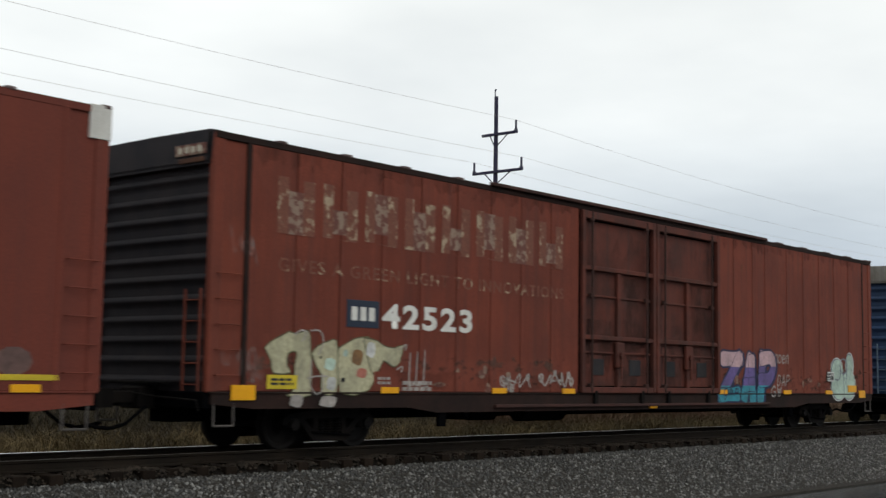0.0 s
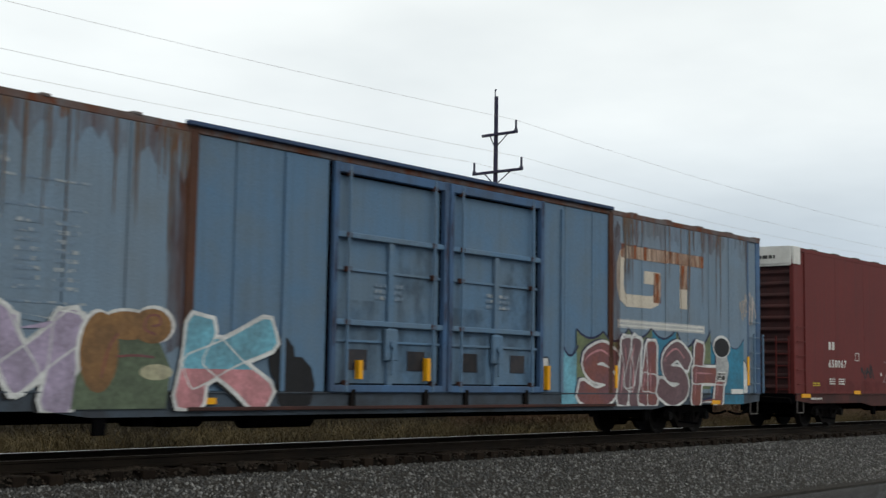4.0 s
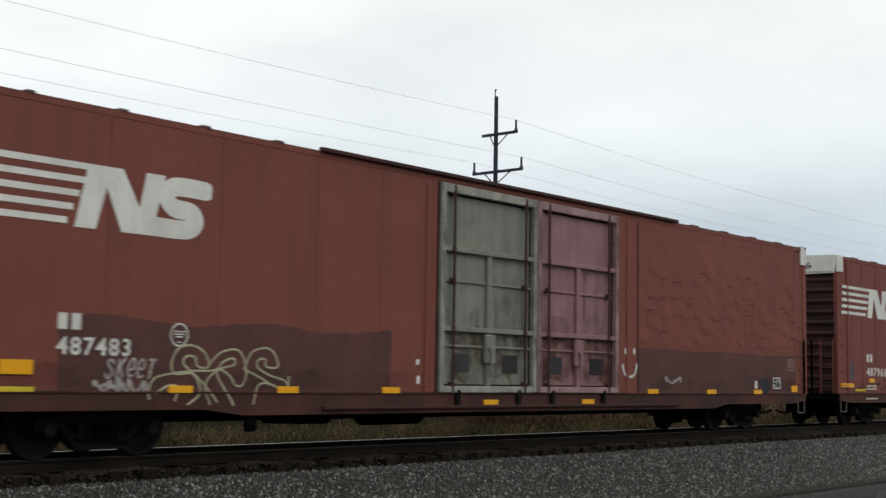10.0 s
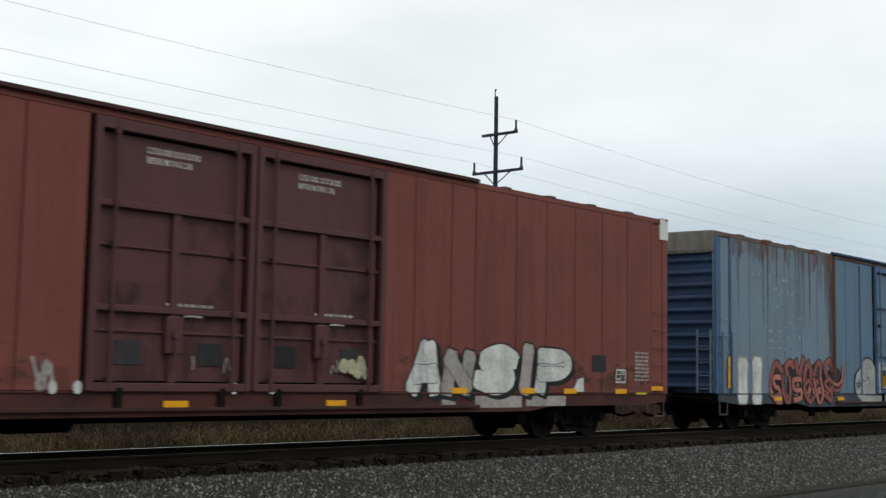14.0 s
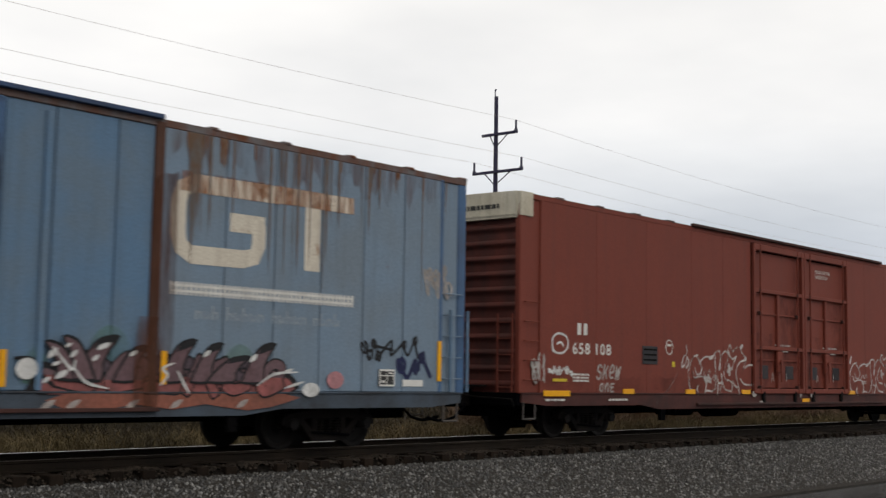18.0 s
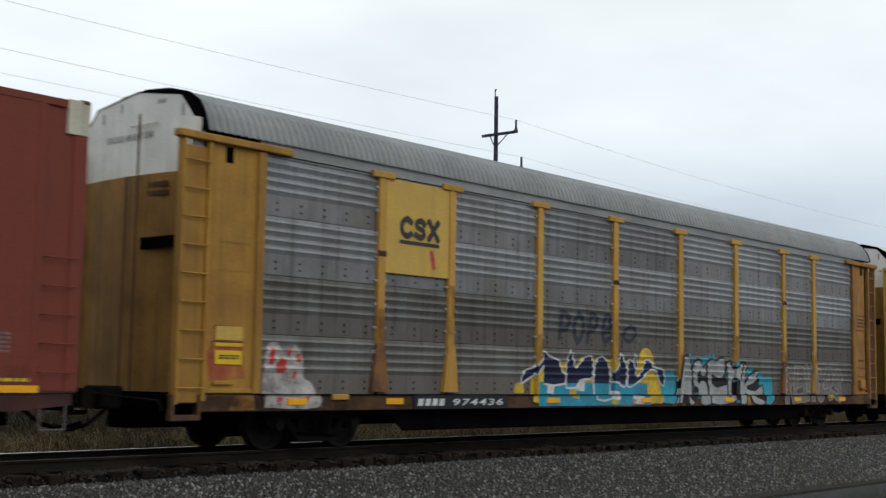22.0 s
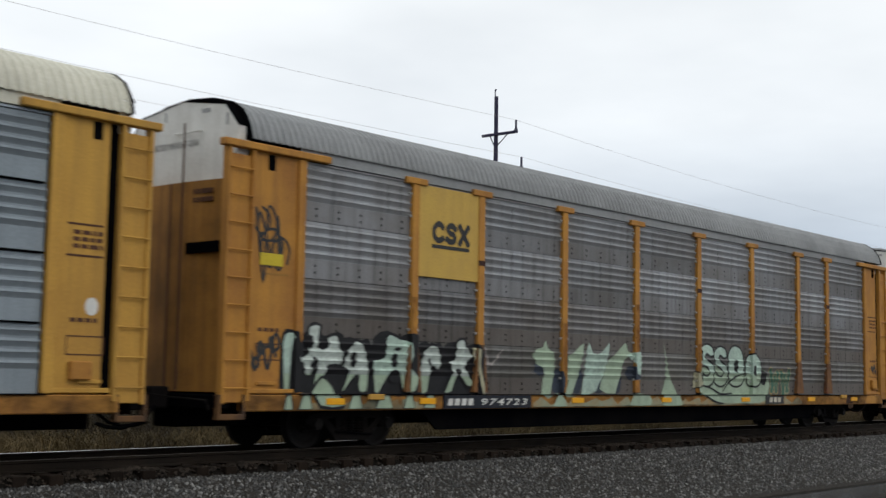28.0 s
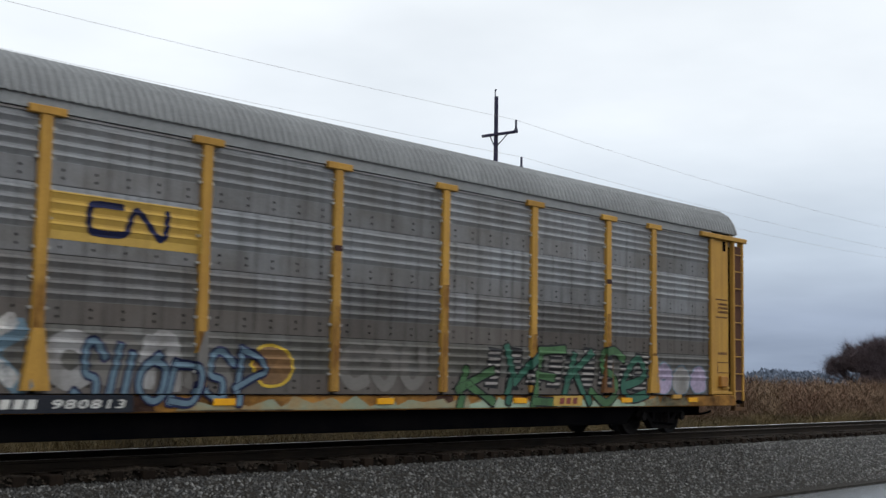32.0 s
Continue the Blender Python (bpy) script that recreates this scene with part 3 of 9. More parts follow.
def spray(name, colour, second=None, rough=0.55):
    """Spray paint: faded in patches towards a darker, greyer tone, with runs of dirt."""
    g = sum(colour) / 3
    return mat("spray_" + name, colour, rough, second=second or tuple(c * 0.48 + g * .12 for c in colour), amount=0.8, scale=1.7, grain=14, streak=0.30, bump=0.05, fine=0.22)


def scribble(x0, x1, z0, z1, turns, seed=0):
    """One unbroken hand-drawn line that runs along the box in loops and spikes."""
    rng = random.Random(seed)
    pts, up = [], True
    for i in range(turns + 1):
        x = x0 + (x1 - x0) * i / turns
        z = z0 + (z1 - z0) * (rng.uniform(.65, 1) if up else rng.uniform(0, .35))
        pts.append((x + rng.uniform(-.4, .25) * (x1 - x0) / turns * 2, z))
        if rng.random() < .55:
            r, s_ = rng.uniform(.12, .26) * (z1 - z0), rng.choice((-1, 1))
            cx, cz = pts[-1]
            cz += -r if up else r
            k = math.pi / 2 if up else -math.pi / 2
            pts += [(cx + s_ * r * .8 * math.cos(k + q * 1.1), cz + r * math.sin(k + q * 1.1)) for q in range(1, 6)]
        up = not up
    return curve(pts, 6)


# centre lines of fat rounded forms: a double bend, a hook, an arch, a wave and a leaning bow


def below(ring, z):
    """The part of an outline under the height z."""
    out = []
    for p, q in zip(ring, ring[1:] + ring[:1]):
        if p[1] <= z:
            out.append(p)
        if (p[1] - z) * (q[1] - z) < 0:
            t = (z - p[1]) / (q[1] - p[1])
            out.append((p[0] + (q[0] - p[0]) * t, z))
    return out


# centre lines of hand-painted letters in a unit box; a line of more than two points is rounded, two points are a straight bar
LETTER = {"I": [[(.5, 0), (.5, 1)]]}
LETTER["A"] = [[(.06, 0), (.42, 1)], [(.94, 0), (.58, 1)], [(.24, .32), (.78, .32)]]
LETTER["B"] = [[(.1, 0), (.1, 1)], [(.1, 1), (.75, .98), (.85, .74), (.6, .54), (.15, .52)], [(.2, .5), (.8, .46), (.95, .22), (.7, 0), (.1, 0)]]
LETTER["C"] = [[(.96, .84), (.55, 1), (.1, .74), (.06, .28), (.5, 0), (.96, .14)]]
LETTER["D"] = [[(.1, 0), (.1, 1)], [(.1, 1), (.68, .96), (.95, .52), (.7, .06), (.1, 0)]]
LETTER["E"] = [[(.1, 0), (.1, 1)], [(.1, 1), (.92, 1)], [(.1, .5), (.75, .5)], [(.1, 0), (.95, 0)]]
LETTER["F"] = [[(.1, 0), (.1, 1)], [(.1, 1), (.95, .96)], [(.1, .48), (.75, .5)]]
LETTER["G"] = LETTER["C"] + [[(.94, .12), (.94, .48)], [(.94, .46), (.6, .46)]]
LETTER["H"] = [[(.1, 0), (.1, 1)], [(.9, 0), (.9, 1)], [(.1, .5), (.9, .5)]]
LETTER["J"] = [[(.8, 1), (.78, .3), (.5, 0), (.1, .18)], [(.3, 1), (1, .98)]]
LETTER["K"] = [[(.1, 0), (.12, 1)], [(.16, .42), (.92, 1)], [(.42, .62), (.98, 0)]]
LETTER["L"] = [[(.12, 1), (.1, 0)], [(.1, 0), (.95, .02)]]
LETTER["M"] = [[(.06, 0), (.14, 1)], [(.94, 0), (.86, 1)], [(.14, 1), (.5, .35)], [(.86, 1), (.5, .35)]]
LETTER["N"] = [[(.08, 0), (.08, 1)], [(.08, 1), (.92, 0)], [(.92, 0), (.92, 1)]]
LETTER["O"] = [[(.5, 1), (.1, .8), (.06, .3), (.5, 0), (.92, .28), (.9, .8), (.5, 1)]]
LETTER["P"] = [[(.1, 0), (.1, 1)], [(.1, 1), (.72, .98), (.95, .74), (.7, .48), (.12, .44)]]
LETTER["R"] = LETTER["P"] + [[(.42, .46), (.98, 0)]]
LETTER["S"] = [[(.94, .82), (.55, 1), (.12, .82), (.3, .56), (.78, .44), (.9, .16), (.5, 0), (.04, .14)]]
LETTER["T"] = [[(.5, 0), (.5, 1)], [(.02, .98), (.98, .98)]]
LETTER["U"] = [[(.08, 1), (.08, .35), (.5, 0), (.92, .35), (.92, 1)]]
LETTER["V"] = [[(.04, 1), (.48, 0)], [(.96, 1), (.52, 0)]]
LETTER["W"] = [[(.02, 1), (.25, 0)], [(.25, 0), (.5, .72)], [(.5, .72), (.75, 0)], [(.75, 0), (.98, 1)]]
LETTER["X"] = [[(.04, 0), (.96, 1)], [(.04, 1), (.96, 0)]]
LETTER["Y"] = [[(.04, 1), (.5, .48)], [(.96, 1), (.5, .48)], [(.5, .5), (.42, 0)]]
LETTER["Z"] = [[(.04, .97), (.96, .97)], [(.96, .97), (.06, .04)], [(.06, .04), (.98, .04)]]
LETTER["a"] = [[(.9, .75), (.5, .98), (.1, .6), (.12, .2), (.5, 0), (.86, .3)], [(.9, 1), (.88, 0)]]
LETTER["d"] = [[(.86, .6), (.5, .68), (.1, .45), (.14, .12), (.5, 0), (.86, .2)], [(.92, 1), (.84, 0)]]
LETTER["e"] = [[(.14, .48), (.9, .55), (.78, .96), (.34, .98), (.06, .5), (.34, .04), (.95, .14)]]
LETTER["n"] = [[(.08, 0), (.1, .9)], [(.12, .6), (.42, 1), (.82, .86), (.92, 0)]]
LETTER["t"] = [[(.1, 1), (.3, .5), (.6, .2), (.62, 0)], [(.2, .62), (.95, .95)]]


def lines_of(kind, x0, x1, z0, z1, w, lean=0.0, rng=None, wobble=0.0):
    """The lines of one letter, set in a box so that strokes of width w stay inside it."""
    h, out = min(w / 2, (x1 - x0) * .24), []
    for line in LETTER[kind]:
        pts = []
        for px, pz in line:
            if rng:
                px, pz = px + rng.uniform(-wobble, wobble), pz + rng.uniform(-wobble, wobble)
            pts.append((x0 + h + px * (x1 - x0 - 2 * h) + lean * (pz - .5) * (z1 - z0), z0 + w / 2 + pz * (z1 - z0 - w)))
        if len(pts) == 2:
            (ax, az), (bx, bz) = pts
            out.append([(ax + (bx - ax) * k / 3, az + (bz - az) * k / 3) for k in range(4)])
        else:
            out.append(curve(pts, 5))
    return out


def fat(line, w):
    """A bar of width w that runs a little past its ends."""
    (ax, az), (bx, bz) = line[1], line[0]
    d = math.dist(line[0], line[1]) or 1
    a = (bx + (bx - ax) / d * w * .22, bz + (bz - az) / d * w * .22)
    (cx, cz), (ex, ez) = line[-2], line[-1]
    d = math.dist(line[-2], line[-1]) or 1
    b = (ex + (ex - cx) / d * w * .22, ez + (ez - cz) / d * w * .22)
    return ribbon([a, *line[1:-1], b], w, -.20)


def rim_of(line, w):
    """The drawn edge round a fat stroke, as one closed line."""
    v, f = fat(line, w)
    n = (len(v) - 4) // 2
    ring = [v[2 * i] for i in range(n)] + [v[2 * n + 2], v[2 * n + 3]] + [v[2 * i + 1] for i in range(n)][::-1] + [v[2 * n + 1], v[2 * n]]
    return curve(ring + ring[:1], 2)


def piece(parent, word, xs, z0, z1, w, fill, edge=None, rim=.045, lean=0.0, low=None, cut=1.3, top=None, over=1.6, shade=None,
          drop=(.09, -.06), cloud=None, puff=.25, glint=None, seed=0, wobble=.03, lift=.006, label="", surface=flat_side, breaks=(), taller=()):
    """Painted letters, one after another: cloud, thrown shadow, edge, fill, bands of further colours, glints."""
    rng = random.Random(seed)
    bk = [b for b in breaks if z0 - .4 < b < z1 + .5]
    if len(xs) == 2:
        xs = [xs[0] + (xs[1] - xs[0]) * i / len(word) for i in range(len(word) + 1)]
    if cloud:
        n = max(3, int((xs[-1] - xs[0]) / (puff * 1.7)))
        for i in range(n):
            cx, cz = xs[0] + (xs[-1] - xs[0]) * (i + .5) / n, z0 + (z1 - z0) * rng.uniform(.35, .95)
            ring = [(cx + math.cos(a) * puff * rng.uniform(.8, 1.25) * 1.5, cz + math.sin(a) * puff * rng.uniform(.8, 1.2)) for a in (k * .698 for k in range(9))]
            paint("graffiti_background", [block(curve(ring + ring[:1], 3)[:-1])], cloud, parent, lift + .0003 * i, surface, bk)
        lift += .0003 * n + .001
    letters = [lines_of(k, xs[i], xs[i + 1], z0 + rng.uniform(-.03, .03), z1 + rng.uniform(-.05, .05) + (taller[i] if i < len(taller) else 0), w, lean, rng, wobble) for i, k in enumerate(word)]
    if shade:
        for i, ls in enumerate(letters):
            paint("graffiti_shadow", [fat([(x + drop[0], z + drop[1]) for x, z in l], w + rim) for l in ls], shade, parent, lift + .0005 * i, surface, bk, joined=True)
        lift += .0005 * len(letters) + .001
    for i, ls in enumerate(letters):
        k = lift + .0022 * i
        if edge:
            paint("graffiti_outline", [fat(l, w + 2 * rim) for l in ls], edge, parent, k, surface, bk, joined=True)
        if fill:
            paint("graffiti_fill", [fat(l, w) for l in ls], fill[i % len(fill)] if isinstance(fill, tuple) else fill, parent, k + .0008, surface, bk, label, joined=True)
        for m, a, b in ((low, .70, cut + rng.uniform(-.05, .05)), (top, over + rng.uniform(-.05, .05), None)):
            if m and a < z1 and (b is None or b > z0):
                paint("graffiti_fade", [fat(l, w) for l in ls], m, parent, k + .0013, surface, bk, "", a, b, True)
        if edge and fill and len(ls) > 1:
            paint("graffiti_outline", [ribbon(rim_of(l, w), rim * .45) for l in ls[1:]], edge, parent, k + .0016, surface, bk, joined=True)
        if glint:
            gl = [ribbon([(x - w * .2, z + w * .12) for x, z in l[:max(3, len(l) // 3)]], w * .13, .6) for l in ls]
            tagged(paint("graffiti_glint", gl, glint, parent, k + .0019, surface, bk), kind="stuff")


def cutout(parent, outline, box, fill, edge=None, rim=.05, lift=.010, low=None, cut=1.2, bend=2, name="graffiti_fill", label="", surface=flat_side, breaks=()):
    """One painted form with a drawn edge; its outline is given in a unit square that is set in the box."""
    x0, x1, z0, z1 = box
    bk = [b for b in breaks if z0 - .1 < b < z1 + .1]
    ring = [(x0 + px * (x1 - x0), z0 + pz * (z1 - z0)) for px, pz in outline]
    ring = curve(ring + ring[:1], bend)[:-1]
    if fill:
        paint(name, [block(ring)], fill, parent, lift, surface, bk, label)
    if low and cut > z0 + .03:
        paint("graffiti_fade", [block(ring)], low, parent, lift + .0005, surface, bk, "", .70, cut)
    if edge:
        paint("graffiti_outline", [ribbon(ring + ring[:2], rim)], edge, parent, lift + .001, surface, bk)


def outlined(parent, word, xs, z0, z1, w, m, line=.04, lean=0.0, seed=0, wobble=.03, lift=.008, surface=flat_side, breaks=(), inside=None):
    """Letters drawn as bare edges in one thin line each."""
    rng = random.Random(seed)
    bk = [b for b in breaks if z0 - .4 < b < z1 + .5]
    if len(xs) == 2:
        xs = [xs[0] + (xs[1] - xs[0]) * i / len(word) for i in range(len(word) + 1)]
    for i, kind in enumerate(word):
        ls = lines_of(kind, xs[i], xs[i + 1], z0 + rng.uniform(-.04, .04), z1 + rng.uniform(-.06, .06), w, lean, rng, wobble)
        if inside:
            paint("graffiti_fill", [fat(l, w) for l in ls], inside, parent, lift - .003, surface, bk, joined=True)
        paint("graffiti_outline", [ribbon(rim_of(l, w), line) for l in ls], m, parent, lift + .0006 * i, surface, bk, joined=True)


def script(parent, word, x0, x1, z0, z1, m, w=.035, lean=.15, seed=0, surface=flat_side, breaks=(), lift=.008):
    """A word written in thin strokes."""
    rng = random.Random(seed)
    n = len(word)
    st = []
    for i, kind in enumerate(word):
        a = x0 + (x1 - x0) * i / n
        if kind != " ":
            st += [ribbon(l, w) for l in lines_of(kind, a, a + (x1 - x0) / n * .86, z0, z1, w, lean, rng, .06)]
    tagged(paint("graffiti_writing", st, m, parent, lift, surface, [b for b in breaks if z0 - .3 < b < z1 + .3]), kind="stuff")


def drawn(parent, lines, m, w=.035, lift=.008, label="", at=0.0, k=1.0, name="graffiti_scrawl"):
    """Thin sprayed lines, each a stroke of its own; at and k set the drawing along the wall."""
    for i, line in enumerate(lines):
        paint(name, [ribbon(curve([(at + x * k, z) for x, z in line], 5), w)], m, parent, lift + .0005 * i, label=label)


def spikes(parent, x0, x1, z0, z1, n, fill, edge, lean=.35, seed=0, rim=.035, lift=.012, surface=flat_side, breaks=(), label="", low=None, cut=1.2):
    """Leaning blades of paint with sharp tips, hooked over one another."""
    rng = random.Random(seed)
    bk = [b for b in breaks if z0 - .4 < b < z1 + .5]
    step = (x1 - x0) / n
    for i in range(n):
        a, t = x0 + step * (i + rng.uniform(-.2, .2)), z1 - (z1 - z0) * rng.choice((0, .05, .3, .42))
        wd, ln = step * rng.uniform(.75, 1.3), lean * (t - z0) * rng.uniform(.5, 1.4)
        left = curve([(a, z0), (a + ln * .25 - wd * .12, z0 + (t - z0) * .5), (a + ln, t)], 5)
        right = curve([(a + ln + wd * rng.uniform(.25, .6), t - .04), (a + ln * .45 + wd * .8, z0 + (t - z0) * .45), (a + wd, z0)], 5)
        ring = left + right
        k = lift + .0012 * i
        paint("graffiti_fill", [block(ring)], fill[i % len(fill)] if isinstance(fill, tuple) else fill, parent, k, surface, bk, label)
        if low:
            c = below(ring, cut + rng.uniform(-.08, .08))
            if len(c) > 2:
                paint("graffiti_fade", [block(c)], low, parent, k + .0004, surface, bk)
        if edge:
            paint("graffiti_outline", [ribbon(ring + ring[:1], rim)], edge, parent, k + .0008, surface, bk)


def tag(parent, turns, x0, x1, z0, z1, m, w=0.035, seed=0, surface=flat_side, breaks=(), lift=.008):
    """A quick scrawl in one thin line, with a short second stroke."""
    rng = random.Random(seed)
    lines = [scribble(x0, x1, z0, z1, turns, seed)]
    a = x0 + (x1 - x0) * rng.uniform(.1, .6)
    lines.append(curve([(a, z0 + (z1 - z0) * rng.uniform(.3, .6)), (a + (x1 - x0) * .3, z0 + (z1 - z0) * rng.uniform(.4, .7))], 3))
    paint("graffiti_scrawl", [ribbon(l, w) for l in lines], m, parent, lift, surface, [b for b in breaks if z0 - .3 < b < z1 + .3])


def number(parent, text, x0, x1, z0, z1, m, bold=0.015, lift=.007, y=-HALF, name="number"):
    """Figures that fill the box on the side."""
    c = bpy.data.curves.new(name, "FONT")
    c.body, c.offset, c.resolution_u, c.space_character = text, bold * .6, 3, 1.18
    o = bpy.data.objects.new(name, c)
    me = bpy.data.meshes.new_from_object(o)
    bpy.data.objects.remove(o)
    xs, zs = [v.co.x for v in me.vertices], [v.co.y for v in me.vertices]
    a, b, p, q = min(xs), max(xs), min(zs), max(zs)
    for v in me.vertices:
        v.co = (x0 + (v.co.x - a) / (b - a) * (x1 - x0), y - lift, z0 + (v.co.y - p) / (q - p) * (z1 - z0))
    me.materials.clear()
    me.materials.append(MAT[m] if isinstance(m, str) else m)
    ob = new(name, me)
    ob.parent = parent
    return ob


def bars(parent, x0, x1, z0, z1, rows, m="stencil_white", seed=0, name="small_lettering", lift=.006, fill=.6):
    """Small writing that nobody can read: rows of short bars."""
    rng = random.Random(seed)
    s, h = [], (z1 - z0) / rows
    for r in range(rows):
        x = x0
        while x < x1 - .02:
            w = min(rng.uniform(.05, .16), x1 - x)
            s.append(rect(x, x + w, z0 + r * h + h * (1 - fill) / 2, z0 + r * h + h * (1 + fill) / 2))
            x += w + .03
    return tagged(paint(name, s, m, parent, lift), kind="stuff")

# ---------------------------------------------------------------- boxcars
LEN = 26.3
DOOR = ((10.2, 13.24), (13.30, 16.34))


def end_profile(x0, out, z0=1.02, z1=4.58, ribs=11):
    """Outline of a corrugated end in (x, z): ribs that swell outwards."""
    pts = [(x0, z1 + .02)]
    h = (z1 - z0) / ribs
    for i in range(ribs):
        t = z1 - i * h
        pts += [(x0, t), (x0, t - h * .34), (x0 + out * .6, t - h * .42), (x0 + out, t - h * .54), (x0 + out, t - h * .62), (x0 + out * .6, t - h * .72), (x0, t - h * .84)]
    return pts + [(x0, z0 - .04)]


def roof_profile(lift=0.0):
    return [(-1.56, 5.10 + lift), (-1.45, 5.118 + lift), (-.8, 5.13 + lift), (0, 5.135 + lift), (.8, 5.13 + lift), (1.45, 5.118 + lift), (1.56, 5.10 + lift)]


mat("grimy_sill", (0.0154, 0.0098, 0.00875), 0.85, second=(0.0294, 0.0147, 0.0119), amount=0.8, scale=1.3, spec=0.15)


def boxcar(u0, label, base, door_mats=None, end=None, middle=None, smooth_side=False, eave=None, cap=None, post=None, seed=0, sill=None, track_rail="rod_rust", trim=None):
    """A long hi-cube boxcar with a pair of plug doors in the middle of each side."""
    car = thing("boxcar", label, "boxcar", "freight train", at=(u0, YC, 0))
    end, middle, sill = end or base, middle or base, sill or base
    door_mats = door_mats or (base, base)
    trim = trim or base
    body = part("body", Shape().box(.16, LEN - .16, -1.46, 1.46, .98, 5.08), base, car)
    part("floor", Shape().box(.05, LEN - .05, -1.44, 1.44, .86, .975), "black_steel", car)
    rng = random.Random(seed)
    # wall sheets: end bays set back, then sheets with open seams, some a little proud
    edges = [0.0, .74]
    if smooth_side:
        edges += [2.8, 4.9, 7.0, 8.6, 10.14]
    else:
        edges += [.74 + (7.05 - .74) / 6 * k for k in range(1, 7)] + [8.05, 9.1, 10.14]
    left = list(zip(edges, edges[1:]))
    turn = {10.14: 9.9, 7.05: 7.32}
    right = [(LEN - turn.get(round(b, 2), b), LEN - turn.get(round(a, 2), a)) for a, b in left][::-1]
    seam = .003 if smooth_side else .011
    cache = {}
    for side in (-1, 1):
        for a, b in left + right:
            mid = 7.05 < (a + b) / 2 < LEN - 7.32
            w = round(b - a - 2 * seam, 3)
            back = .03 if a < .1 or b > LEN - .1 else (.022 if mid and middle is not base else 0.0)
            key = (w, mid, side)
            if key not in cache:
                s = Shape().box(-w / 2, w / 2, -.05, .05, 1.0, 4.99, .003 if smooth_side else .012)
                if not smooth_side:      # a stiffening fold down the sheet's edge
                    for e in (-1, 1):
                        s.prism([(e * (w / 2 - .055), -.05 * 1), (e * (w / 2 - .04), -.0545), (e * (w / 2 - .015), -.0545), (e * (w / 2 - .004), -.05)], 1.02, 4.97, "z") if side < 0 else None
                cache[key] = s.mesh("wall_sheet", middle if mid else base)
            y = side * (HALF - .05 - back) + (0 if smooth_side else rng.uniform(-.0008, .0008))
            part("wall_sheet", cache[key], (), car, at=((a + b) / 2, y, 0))
    for x in (.74, LEN - .74):
        part("end_post", Shape().box(x - .05, x + .05, -HALF - .012, -1.46, .99, 5.02, .012), "grimy_sill" if seed == 2 else trim, car)
    if post:
        for x in (7.18, LEN - 7.32):
            part("rust_post", Shape().box(x - .09, x + .09, -HALF - .02, -1.46, .98, 5.06, .015), post, car, "brown rusted wall post")
    # ends
    for k, (x, sg) in enumerate(((.12, -1), (LEN - .12, 1))):
        s = Shape().prism(end_profile(x, sg * .075) + [(x - sg * .06, .98), (x - sg * .06, 4.60)], -1.46, 1.46, "y")
        ew = part("end_wall", smooth(s.mesh("end_wall", end), 50), (), car, "corrugated steel end wall")
        hd = [(-1.47, 4.58)] + [(y * .985, z + .012) for y, z in roof_profile()] + [(1.47, 4.58)]
        part("end_header", Shape().prism(hd, *sorted((x - sg * .05, x + sg * .13))).box(*sorted((x + sg * .12, x + sg * .15)), -1.40, 1.40, 4.64, 4.68), cap or end, car, "flat top band of the end wall")
        part("rivet_strip", Shape().box(*sorted((x + sg * .10, x + sg * .145)), -1.47, -1.42, 4.60, 5.09, .006), cap or "truck_steel", car)
        part("end_sill", Shape().box(*sorted((x - sg * .05, x + sg * .12)), -1.5, 1.5, .72, .99, .02), "black_steel", car)
        for yy in (-1.50, 1.50):
            part("corner_post", Shape().box(*sorted((x - sg * .12, x + sg * .12)), yy - .045, yy + .045, .98, 5.09, .02), trim, car)
        # end ladder with its brake platform
        s = Shape()
        for yy in (-1.40, -1.02):
            s.box(*sorted((x + sg * .16, x + sg * .19)), yy - .02, yy + .02, 1.0, 2.6)
        for r in range(5):
            s.rod((x + sg * .175, -1.40, 1.1 + r * .33), (x + sg * .175, -1.02, 1.1 + r * .33), .012, 6)
        part("end_ladder", s, end if k else base, car)
        part("platform", Shape().box(*sorted((x + sg * .10, x + sg * .34)), -.7, .7, 1.10, 1.14, .008), "truck_steel", car)
    # roof sheets with raised seams whose ends show at the eaves
    w = LEN / 17
    s = Shape().prism([(y, z) for y, z in roof_profile()] + [(1.5, 5.05), (-1.5, 5.05)], -w / 2 + .005, w / 2 - .005)
    s.prism([(y, z) for y, z in roof_profile(.045)][1:-1] + [(1.5, 5.10), (-1.5, 5.10)], w / 2 - .09, w / 2 - .005)
    s.box(w / 2 - .12, w / 2 - .01, -1.572, -1.40, 5.08, 5.135, .012)
    s.box(w / 2 - .12, w / 2 - .01, 1.40, 1.572, 5.08, 5.135, .012)
    roof_me = s.mesh("roof_sheet", mat("boxcar_roof", (0.075, 0.045, 0.042), 0.75, 0.1, second=(0.12, 0.085, 0.08), amount=0.8, streak=0.3) if not eave else eave)
    for i in range(17):
        part("roof_sheet", roof_me, (), car, at=((i + .5) * w, 0, 0))
    for side in (-1, 1):
        y = side * HALF
        part("top_plate", Shape().box(.02, LEN - .02, *sorted((y - side * .06, y + side * .006)), 4.985, 5.105, .012), eave or ("grimy_sill" if seed == 2 else base), car)
        part("door_track", Shape().box(7.0, LEN - 7.3, *sorted((y - side * .02, y + side * .085)), 5.088, 5.162, .012), track_rail, car, "dark door track under the eave")
        part("lower_door_track", Shape().box(7.2, LEN - 7.2, *sorted((y - side * .05, y + side * .075)), .70, .76, .008), "rod_rust", car)
